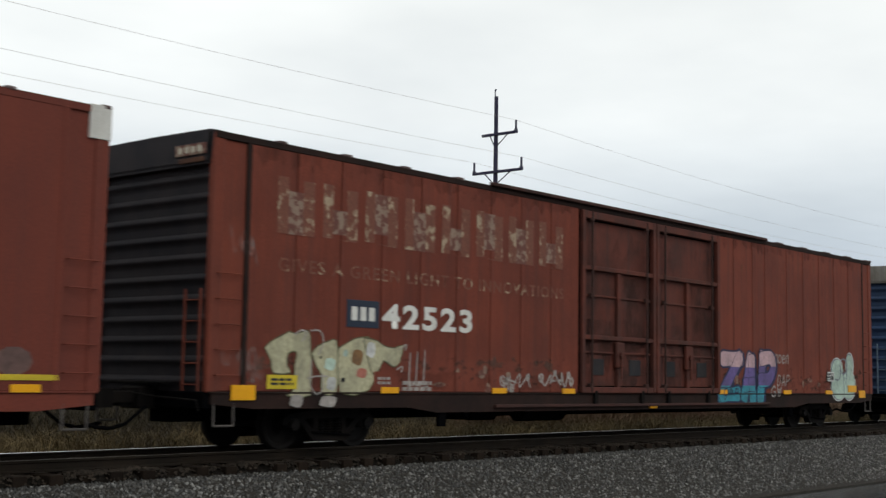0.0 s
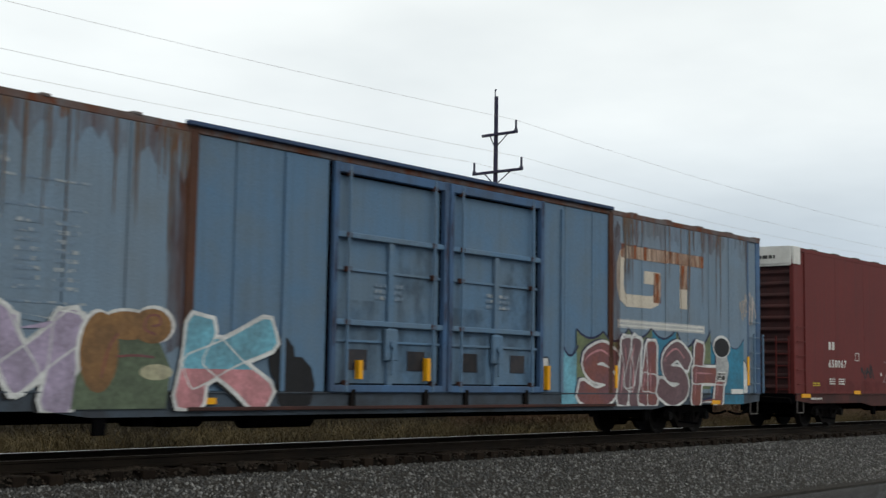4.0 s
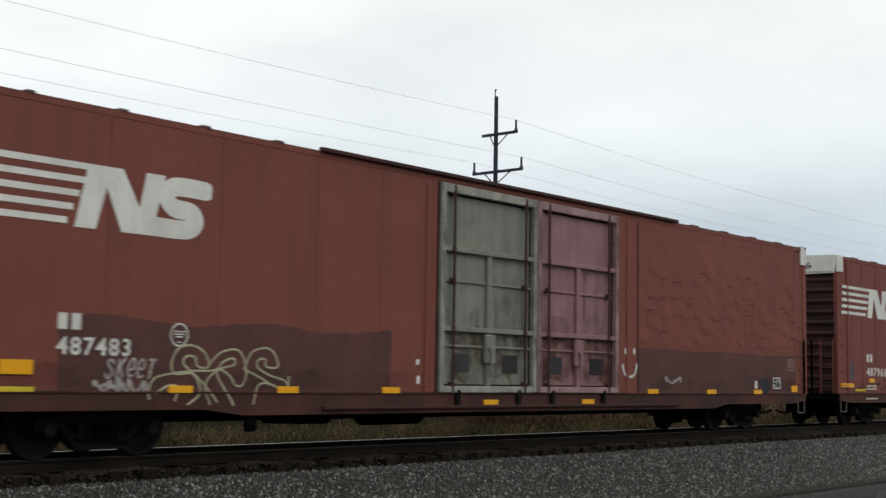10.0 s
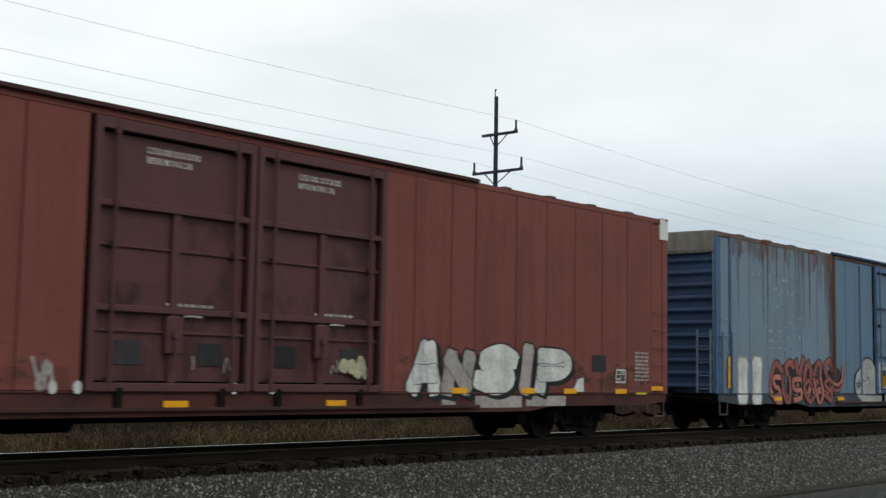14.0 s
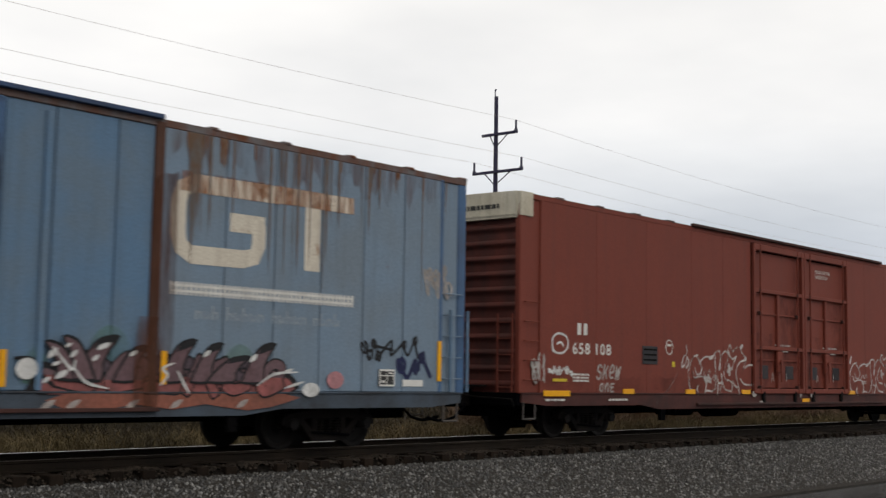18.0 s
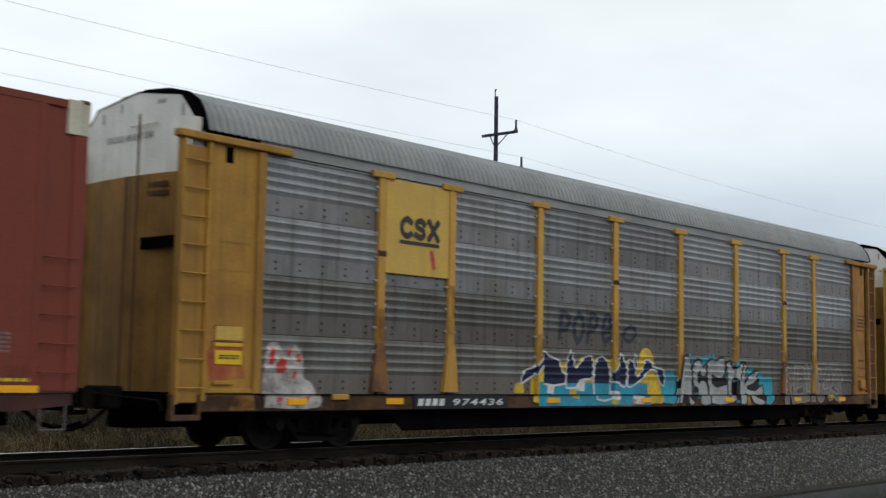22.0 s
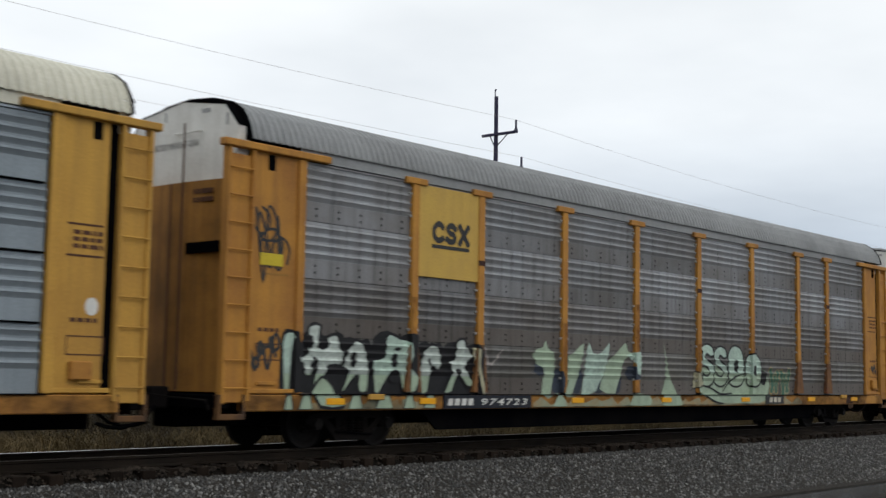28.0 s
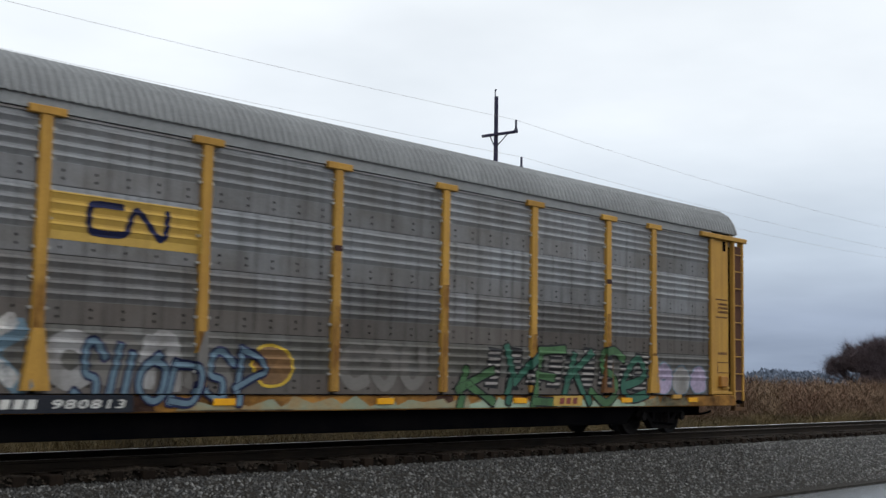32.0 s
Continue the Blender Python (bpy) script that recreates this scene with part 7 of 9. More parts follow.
    # dark broken arcs along the creases of the bulges
    for col in range(13):
        for row, hz in enumerate((2.45, 2.92, 3.30, 3.66, 3.98)):
            if rng.random() < (.30, .72, .62, .50, .30)[row]:
                x, z, w = 17.5 + col * .62 + rng.gauss(0, .05), hz + rng.gauss(0, .04), rng.uniform(.10, .24)
                drop = rng.choice((.02, .03, .12, .25))
                paint("scrape", [ribbon(curve([(x - w, z - drop * rng.random()), (x - w * .9, z - .015), (x - w * .2, z + .02), (x + w * .8, z), (x + w, z - drop)], 4), rng.uniform(.022, .045), .5)], "scrape_film", c, .0345)
    part("wall_seam", Shape().box(16.93, 16.965, -HALF - .014, -HALF + .02, 1.0, 4.92), "rod_rust", c)
    end_number(c, "487483")
    for x in (9.55, 16.5):
        part("wall_rib", Shape().box(x - .05, x + .05, -HALF - .03, -HALF + .05, 1.0, 4.9, .012), red_warm, c)
    for x in (.12, LEN - .62):
        part("ladder_frame", Shape().box(x - .02, x + .03, -HALF - .07, -HALF - .02, 1.0, 2.5, .006).box(x + .48, x + .53, -HALF - .07, -HALF - .02, 1.0, 2.5, .006), "black_steel", c)


MAT["rust_post_paint"] = rust_post


def car_six(c):
    chalk(c, 6)
    emblem(c, .02, 4.30, 3.34, 4.24)
    mark(c, 2, 1.78, 1.97, .24, w=.19)
    number(c, "487966", 1.76, 3.36, 1.53, 1.80, "stencil_white", .04)
    bars(c, 1.76, 2.12, 1.10, 1.27, 2, seed=1)
    bars(c, 2.2, 2.55, 1.10, 1.27, 2, seed=2)
    paint("round_label", [stroke(disc(3.95, 1.93, .15, .16, 16)[0] + [(4.10, 1.93)], .025), rect(3.86, 4.04, 1.95, 2.0), rect(3.93, 3.98, 1.83, 1.95)], "stencil_white", c)
    piece(c, "tUndI", [4.28, 5.14, 5.9, 6.55, 7.12, 7.5], 1.06, 1.84, .19, ("spray_silver", "spray_ash"), "spray_white", .022, lean=.12, shade="spray_black", drop=(.09, -.06), seed=5, taller=(.18, 0, 0, .06, .08), wobble=.05, label="silver spray-painted letters with black shading")
    paint("graffiti_drip", [rect(5.0 + .33 * i, 5.14 + .33 * i, .70, .98 + .03 * (i % 3)) for i in range(7)], "spray_ghost", c, .006)
    paint("graffiti_drip", [rect(6.15, 6.36, .70, .92)], "spray_dusty_white", c, .007)
    paint("graffiti_fill", [disc(7.98, 1.84, .21, .19), rect(7.88, 8.07, .86, 1.76)], "spray_moss", c, .008, label="green spray-painted paddle shape")
    paint("graffiti_tip", [disc(4.66, 1.72, .10, .10, 10)], "spray_yellow", c, .03)
    tag(c, 3, 9.1, 9.4, 1.0, 1.6, "spray_dusty_white", .05, 7)
    piece(c, "ANSIP", [16.76, 17.70, 18.66, 20.06, 20.62, 22.0], .98, 1.86, .32, ("spray_white", "spray_dusty_white"), "spray_black", .03, lean=.1, shade="spray_black", drop=(.12, -.07), seed=8, taller=(.02, -.06, .05, .06, .02), label="white spray-painted letters edged in black")
    paint("graffiti_fill", [block([(22.0, 1.02), (22.42, 1.02), (22.4, 1.32), (22.2, 1.28)])], "spray_white", c, .012)
    paint("graffiti_drip", [rect(18.7, 20.2, .70, .93), rect(20.35, 21.75, .72, .93), rect(17.7, 18.1, .74, .86)], "spray_dusty_white", c, .006, label="pale paint run down over the sill")
    reflectors(c, (.28,), 1.24, .95, .12)
    reflectors(c, (1.25,), 1.10, .75, .07, "yellow_stripe")
    reflectors(c, (2.15,), 1.40, .42, .12)
    reflectors(c, (3.9, 5.7, 7.6, 18.2, 20.4, 21.9, 23.9))
    reflectors(c, (11.5, 14.9), .80)
    reflectors(c, (25.45,), 1.10, .5, .1)
    reflectors(c, (24.75,), .98, .45, .05, "yellow_stripe")
    door_notice(c, 0, 10.85, 4.55)
    door_notice(c, 1, 13.95, 4.55)
    placard(c, 23.65, 24.05, 1.22, 1.52)
    part("dark_board", Shape().box(22.75, 23.3, -HALF - .012, -HALF, 1.45, 1.82, .005), "door_board", c)
    bars(c, 24.5, 25.1, 1.25, 1.95, 8, "spray_dusty_white", 12)
    paint("primer_patch", [block([(.35, 1.45), (.85, 1.4), (.80, 2.0), (.45, 1.85)])], "primer_grey", c, .004)
    tag(c, 5, 15.0, 15.6, 1.25, 1.6, "spray_cream", .10, 14, lift=.02)
    end_number(c, "487966")
    bars(c, 1.7, 2.6, .82, .87, 1, seed=15, fill=.9, lift=.014)
    for x in (9.35, 9.75, 12.6, 13.4):
        paint("white_daub", [disc(x, 1.05, .07, .10, 9)], "spray_white", c, .05)


mat("primer_grey", (0.09, 0.075, 0.08), 0.8)


def car_seven(c):
    gt_common(c)
    bars(c, 1.8, 4.9, 4.05, 4.22, 1, "worn_blue_white", 50, "faded_line", fill=.9)
    paint("faded_lines", [rect(2.6, 4.9, z, z + .03) for z in (3.52, 2.20)], "worn_blue_white", c)
    for i in range(4):
        bars(c, 2.65 + .58 * i, 3.05 + .58 * i, 2.35, 3.4, 8, "worn_blue_white", 60 + i, "faded_table", fill=.45)
    number(c, "378077", 2.7, 4.7, 3.62, 3.85, "worn_blue_white", .03)
    piece(c, "II", [.85, 2.45], .78, 1.88, .42, "spray_white", "spray_dusty_white", .04, seed=3)
    paint("graffiti_background", [disc(3.3 + .62 * i, 1.36 + .1 * math.sin(2.1 * i), .52, .44, 14) for i in range(7)], "spray_black", c, .004)
    piece(c, "CSYOeS", [2.72, 3.6, 4.25, 4.85, 5.45, 6.1, 6.92], .84, 1.94, .17, "spray_brick", "spray_black", .028, lean=.15, low="spray_salmon", cut=1.2, seed=4, wobble=.08, glint="spray_salmon", label="brick-red curling spray paint edged in black")
    piece(c, "SUSCUS", [2.9, 3.5, 4.1, 4.8, 5.5, 6.2, 6.85], .70, 1.52, .12, ("spray_salmon", "spray_brick"), "spray_black", .025, lean=-.2, seed=14, wobble=.12, lift=.022)
    for k, off in enumerate((0, .17)):
        paint("graffiti_fill", [ribbon(curve([(6.75, 1.2 + off), (7.1, 1.08 + off), (7.5, 1.25 + off), (7.72 - off, 1.85)], 5), .11, .5)], ("spray_brick", "spray_salmon")[k], c, .024 + .002 * k)
    # a white cloud that runs from the wall over the door's frame onto its sheet
    paint("graffiti_blob", [disc(9.46, 1.55, .66, .52, 18), disc(8.95, 1.28, .46, .46, 14), rect(8.9, 10.12, .98, 1.4)], "spray_silver", c, .0075, label="white spray-painted cloud shape")
    paint("graffiti_blob", [rect(10.19, 10.31, 1.02, 1.95)], "spray_silver", c, .0785)
    paint("graffiti_blob", [rect(10.30, 11.30, 1.16, 1.72), disc(10.72, 1.74, .40, .26, 14)], "spray_silver", c, -.0415)
    paint("graffiti_blob", [rect(8.95, 11.1, .72, .94)], "spray_silver", c, .0065)
    paint("graffiti_outline", [stroke(curve([(8.5, .96), (8.48, 1.5), (8.86, 1.76), (9.2, 2.05), (9.6, 2.1), (10.1, 1.88)]), .04), stroke(curve([(9.0, 1.5), (9.2, 1.36), (9.5, 1.5), (9.6, 1.3)]), .03)], "spray_black", c, .0095)
    tag(c, 9, 10.35, 11.1, 1.2, 1.6, "spray_black", .035, 44, lift=-.038)
    tag(c, 5, 8.66, 9.0, 1.05, 1.45, "spray_black", .03, 45, lift=.0105)
    haze = {"name": "graffiti_background", "bend": 3}
    for k, (x0, x1, z0, z1) in enumerate(((17.7, 18.5, 1.2, 1.95), (20.2, 20.9, 1.1, 1.75), (16.7, 17.1, 1.1, 1.6))):
        cutout(c, [(0, 0), (.1, .7), (.5, 1), (.9, .7), (1, 0)], (x0, x1, z0, z1), "green_haze", lift=.0045 + .0003 * k, **haze)
    cutout(c, [(0, .2), (.03, .75), (.10, .62), (.22, .80), (.34, .70), (.46, .86), (.60, .72), (.72, .85), (.90, .78), (1, .42), (.97, 0), (.5, 0), (.04, 0)], (16.80, 21.75, .94, 1.58), "spray_black", lift=.006, bend=2, name="graffiti_background")
    cutout(c, [(0, .2), (.02, .62), (.08, .50), (.2, .70), (.34, .62), (.46, .8), (.60, .66), (.72, .8), (.90, .70), (1, .36), (.97, 0), (.5, 0), (.04, 0)], (16.95, 21.65, .95, 1.54), "spray_mauve", lift=.0068, bend=2, low="spray_dull_rose", cut=1.22, label="mauve and salmon spiky spray paint edged in black")
    piece(c, "SeSKSe", [17.25, 18.0, 18.75, 19.5, 20.2, 20.85, 21.5], .96, 1.50, .14, ("spray_plum", "spray_mauve"), "spray_black", .026, lean=.3, low="spray_dull_rose", cut=1.20, seed=17, wobble=.12, lift=.010)
    horn = [(0, 0), (.22, .45), (.48, .84), (.72, .98), (1, 1), (.80, .70), (.66, .36), (.62, 0)]
    for k, (x0, x1, z1) in enumerate(((17.45, 18.25, 1.79), (18.15, 18.75, 1.66), (18.95, 19.66, 1.78), (19.55, 20.18, 1.74), (20.55, 21.28, 1.77), (19.85, 20.75, 1.55))):
        cutout(c, horn, (x0, x1, 1.14, z1), "spray_mauve", "spray_black", .04, .022 + .002 * k, bend=2)
        cutout(c, [(.45, .70), (.55, .86), (.72, .97), (.98, .99), (.85, .84)], (x0, x1, 1.14, z1), "spray_black", lift=.0235 + .002 * k, name="graffiti_shadow")
    for k, (x0, x1, z1) in enumerate(((17.02, 17.62, 1.68), (17.30, 17.85, 1.76))):
        cutout(c, [(1 - p, q) for p, q in horn], (x0, x1, 1.16, z1), "spray_mauve", "spray_black", .045, .034 + .002 * k, bend=2)
    for x, z, w, h in ((17.06, 1.44, .16, .16), (17.14, 1.34, .14, .08), (17.34, 1.60, .10, .08), (17.42, 1.46, .12, .12), (17.20, 1.16, .20, .14), (17.00, 1.10, .12, .10), (17.78, 1.42, .12, .10), (17.86, 1.58, .22, .12), (18.42, 1.50, .14, .10), (19.78, 1.52, .14, .12), (20.72, 1.46, .16, .14), (21.45, 1.30, .22, .08)):
        cutout(c, [(0, 0), (.18, .62), (1, 1), (.72, .30)], (x, x + w, z, z + h), "spray_white", lift=.040, bend=2, name="graffiti_glint")
    for line in ([(17.5, 1.32), (17.7, 1.12), (18.05, 1.04)], [(19.0, 1.10), (19.12, 1.24), (19.02, 1.34), (19.22, 1.42)], [(19.3, 1.30), (19.42, 1.12), (19.52, .98)], [(20.9, 1.10), (21.25, 1.28), (21.75, 1.32)], [(21.5, 1.06), (21.9, 1.16)], [(17.15, 1.60), (17.45, 1.30), (17.5, 1.42)]):
        paint("graffiti_glint", [ribbon(curve(line, 4), .05, .6)], "spray_white", c, .041)
    paint("graffiti_outline", [ribbon(curve([(16.60, 1.44), (16.85, 1.42), (17.0, 1.22), (17.2, 1.06)], 5), .09, .5)], "spray_black", c, .0075)
    paint("rust_coat", [block([(18.52, .72), (18.48, 1.5), (18.56, 2.1), (18.92, 2.1), (18.98, 1.4), (18.94, .72)])], "rust_film_post", c, .045, label="rust run over the spray paint")
    cutout(c, [(0, .3), (.02, 1), (.98, 1), (1, .5), (.8, 0), (.6, .4), (.45, .1), (.3, .4), (.1, 0)], (17.3, 21.6, .70, .96), "spray_rust_salmon", lift=.012, bend=2, name="graffiti_low")
    for x in (17.0, 17.4, 18.4, 19.2, 20.5):
        cutout(c, [(0, 0), (.3, .7), (1, 1), (.6, .2)], (x, x + .24, .74, .88), "spray_dusty_white", lift=.0135, bend=2, name="graffiti_glint")
    paint("graffiti_disc", [disc(16.76, 1.30, .17, .15, 14)], "spray_white", c, .03)
    paint("graffiti_disc", [disc(22.09, 1.03, .20, .12, 14)], "spray_white", c, .0305)
    paint("graffiti_disc", [disc(22.66, 1.20, .20, .15, 14)], "spray_pink", c, .031)
    tag(c, 9, 23.3, 24.9, 1.55, 2.0, "spray_black", .05, 8)
    tag(c, 5, 24.4, 25.1, 1.2, 1.7, "spray_navy", .09, 9)
    tag(c, 7, 24.95, 25.6, 2.75, 3.35, "spray_dusty_white", .05, 10)
    placard(c, 23.75, 24.15, 1.1, 1.4)
    part("notice_plate", Shape().box(24.4, 24.95, -HALF - .012, -HALF - .001, 1.1, 1.22, .003), "white_paint", c, "white notice plate")


def sprayed_word(c, at, k):
    """The same word in loose white lines, sprayed twice on one car."""
    white = {"m": "spray_pale", "at": at, "k": k}
    drawn(c, ([(.48, 1.93), (.26, 1.87), (.08, 1.66), (.03, 1.43), (.07, 1.16), (.18, 1.10)], [(.44, 1.88), (.59, 1.75), (.67, 1.62), (.61, 1.48), (.43, 1.46), (.34, 1.61)],
              [(.22, 1.51), (.33, 1.37), (.51, 1.40), (.77, 1.39), (.90, 1.21), (.84, 1.02), (.92, 1.06), (1.11, 1.05)], [(.50, 1.18), (.44, 1.09), (.53, .96)],
              [(.56, 1.71), (.70, 1.83), (.93, 1.90), (1.19, 1.88), (1.38, 2.02), (1.53, 2.05), (1.63, 1.99), (1.58, 1.65)]), w=.045, lift=.008, label="letter lines sprayed in thin white paint", **white)
    drawn(c, ([(1.34, 1.98), (1.36, 1.70), (1.40, 1.34), (1.34, 1.11), (1.14, 1.03)], [(1.59, 1.75), (1.72, 1.96), (1.89, 2.06), (2.02, 2.01), (2.05, 1.89), (1.90, 1.72), (1.81, 1.51), (1.90, 1.35), (2.12, 1.31), (2.26, 1.23), (2.20, 1.02)],
              [(2.02, 1.99), (2.06, 2.14), (2.16, 2.22), (2.25, 2.06), (2.52, 2.18)], [(2.04, 2.09), (2.15, 1.93), (2.30, 1.87), (2.48, 1.94), (2.30, 1.73), (2.27, 1.59)], [(1.46, 1.42), (1.52, 1.26), (1.69, 1.28), (1.68, 1.49)]), w=.045, lift=.0105, **white)
    drawn(c, ([(1.71, 1.30), (1.86, 1.10), (2.16, 1.05)], [(1.69, 1.26), (1.58, .98)], [(1.50, 1.22), (1.46, .96)], [(2.73, 2.25), (2.76, 2.08), (2.95, 1.92), (3.01, 1.84), (2.86, 1.66), (2.79, 1.51)],
              [(2.99, 1.86), (2.69, 1.80), (2.49, 1.65), (2.46, 1.44), (2.57, 1.19), (2.63, .98)], [(2.89, 1.64), (3.18, 1.73), (3.48, 1.70), (3.58, 1.51), (3.41, 1.37)], [(2.69, 1.36), (2.88, 1.24), (3.20, 1.21), (3.39, 1.22)], [(2.26, 1.31), (2.39, 1.19), (2.54, 1.14)]), w=.045, lift=.013, **white)
    drawn(c, ([(1.99, 1.55), (2.19, 1.62)], [(2.06, 1.72), (2.09, 1.47)], [(1.56, 1.60), (1.60, 1.72)], [(2.70, 2.16), (2.80, 2.22)], [(2.92, 1.86), (2.98, 1.92)], [(1.06, 1.86), (1.18, 1.89)]), w=.10, lift=.017, **white)
    drawn(c, ([(.74, 1.46), (.84, 1.56), (.94, 1.46), (1.04, 1.58), (1.10, 1.48)], [(.76, 1.36), (1.06, 1.37)], [(.78, 1.31), (1.04, 1.31)]), w=.035, lift=.020, **white)


def car_eight(c):
    chalk(c, 8)
    end_bars(c)
    mark(c, 2, 1.76, 2.24, .25, w=.14, gap=.1)
    number(c, "658", 1.58, 2.24, 1.82, 2.07, "stencil_white", .03)
    number(c, "108", 2.48, 3.08, 1.82, 2.07, "stencil_white", .03)
    bars(c, 1.6, 2.2, 1.22, 1.42, 3, seed=1)
    drawn(c, ([(.86, 1.86), (.84, 2.12), (1.04, 2.24), (1.34, 2.18), (1.40, 1.98), (1.22, 1.84), (.96, 1.84), (.86, 1.92)], [(1.0, 2.02), (1.14, 2.06), (1.24, 1.98)]), "spray_white", .045)
    tag(c, 9, .75, 1.5, 1.35, 1.55, "spray_white", .04, 3)
    tag(c, 5, .22, .55, 1.2, 1.85, "spray_dusty_white", .05, 4)
    script(c, "SKeW", 2.5, 3.5, 1.28, 1.62, "spray_dusty_white", .05, .2, 5)
    script(c, "OnE", 2.62, 3.25, 1.0, 1.22, "spray_dusty_white", .045, .1, 6)
    sprayed_word(c, 6.5, 1.0)
    paint("graffiti_scrawl", [ribbon([(5.0, .74), (5.6, 1.1), (6.15, 1.58)], .05)], "spray_thin", c)
    drawn(c, ([(6.42, 2.15), (6.44, 1.95), (6.28, 1.85), (6.20, 1.62), (6.36, 1.70), (6.46, 1.86)], [(6.46, 1.86), (6.54, 1.74), (6.40, 1.60)]), "spray_pale", .05, .009)
    tag(c, 5, 7.3, 7.9, 1.25, 1.5, "spray_pale", .04, 8)
    sprayed_word(c, 16.15, 1.2)
    drawn(c, ([(15.95, 2.0), (16.12, 2.16), (16.2, 1.9), (16.32, 2.1)],), "spray_white", .07, .010)
    script(c, "GeeK", 20.35, 21.1, 1.58, 1.82, "spray_dusty_white", .045, .25, 11)
    script(c, "SHOW", 20.5, 21.4, 1.18, 1.42, "spray_dusty_white", .045, .2, 12)
    part("dark_board", Shape().box(4.40, 5.08, -HALF - .014, -HALF, 1.66, 2.08, .006), "door_board", c, "dark bolted board")
    for i in range(3):
        part("board_slat", Shape().box(4.46, 5.02, -HALF - .022, -HALF - .012, 1.74 + i * .12, 1.78 + i * .12), "truck_steel", c)
    paint("round_label", [stroke(disc(5.62, 2.08, .16, .17, 16)[0] + [(5.78, 2.08)], .025), rect(5.52, 5.72, 2.1, 2.15)], "stencil_white", c)
    reflectors(c, (1.0,), .98, .95, .12)
    reflectors(c, (1.1,), 1.26, .5, .06, "yellow_stripe")
    reflectors(c, (3.8, 6.6, 9.5, 16.3, 19.7, 22.2))
    reflectors(c, (13.1,), .80)
    reflectors(c, (25.0,), 1.02, .7, .1)
    placard(c, 23.85, 24.25, 1.22, 1.5)
    bars(c, 24.55, 24.9, 1.5, 1.8, 5, "spray_dusty_rose", 12)
    bars(c, 24.4, 25.3, 1.12, 1.17, 1, "yellow_stripe", 13, fill=.9)
    door_notice(c, 1, 13.95, 4.45)
    paint("small_label", [rect(5.75, 5.87, 1.62, 1.74), rect(21.0, 21.1, 1.6, 1.7)], "yellow_stripe", c)
    paint("white_daub", [disc(9.9, .98, .12, .08, 9), disc(10.3, .72, .14, .09, 9), disc(12.7, 1.0, .06, .12, 9), disc(13.4, 1.0, .06, .12, 9)], "spray_dusty_white", c, .05)
    bars(c, .6, 1.3, .82, .87, 1, seed=15, fill=.9, lift=.014)
    bars(c, 3.0, 3.8, .82, .87, 1, seed=16, fill=.9, lift=.014)


def sill_mark(c, board, m):
    """A small painted board on the sill with three worn blocks."""
    part("mark_board", Shape().box(18.75, 19.8, -HALF - .030, -HALF, .72, .93, .002), board, c, "small painted board on the sill")
    paint("company_mark", [rect(18.95 + .24 * i, 19.12 + .24 * i, .76, .89, .02) for i in range(3)], m, c, .033)


RK = {"surface": rack_surface, "breaks": RACK_BREAKS}


def sill_number(c, text, x0, x1, board=True):
    if board:
        part("number_board", Shape().box(x0 - 1.1, x1 + .15, -HALF - .038, -HALF, .69, .94, .002), "board_black", c, "black painted board on the sill")
    paint("company_mark", [rect(x0 - 1.0 + .2 * i, x0 - .86 + .2 * i, .75, .88, .03) for i in range(4)], "stencil_white", c, .040)
    o = number(c, text, x0, x1, .75, .88, "stencil_white", .03, .040)
    for v in o.data.vertices:
        v.co.x += (v.co.z - .8) * .35


def rack_sign(c, z0=3.14, z1=4.86):
    s = part("sign_panel", Shape().box(4.71, 6.50, -1.525, -1.46, z0, z1, .006), "sign_yellow", c, "flat yellow sign panel between two posts")
    for i, k in enumerate("CSX"):
        paint("company_mark", [fat(l, .10) for l in lines_of(k, 5.08 + i * .38, 5.45 + i * .38, 3.80, 4.22, .10)], "dark_stencil", s, .006 + .001 * i, lambda x, z: -1.525, joined=True)
    paint("company_mark", [rect(5.08, 6.2, 3.70, 3.77)], "dark_stencil", s, .006, lambda x, z: -1.525)


mat("sign_yellow", (0.50, 0.325, 0.070), 0.55, second=(0.42, 0.27, 0.07), amount=0.6, scale=2, streak=0.3)


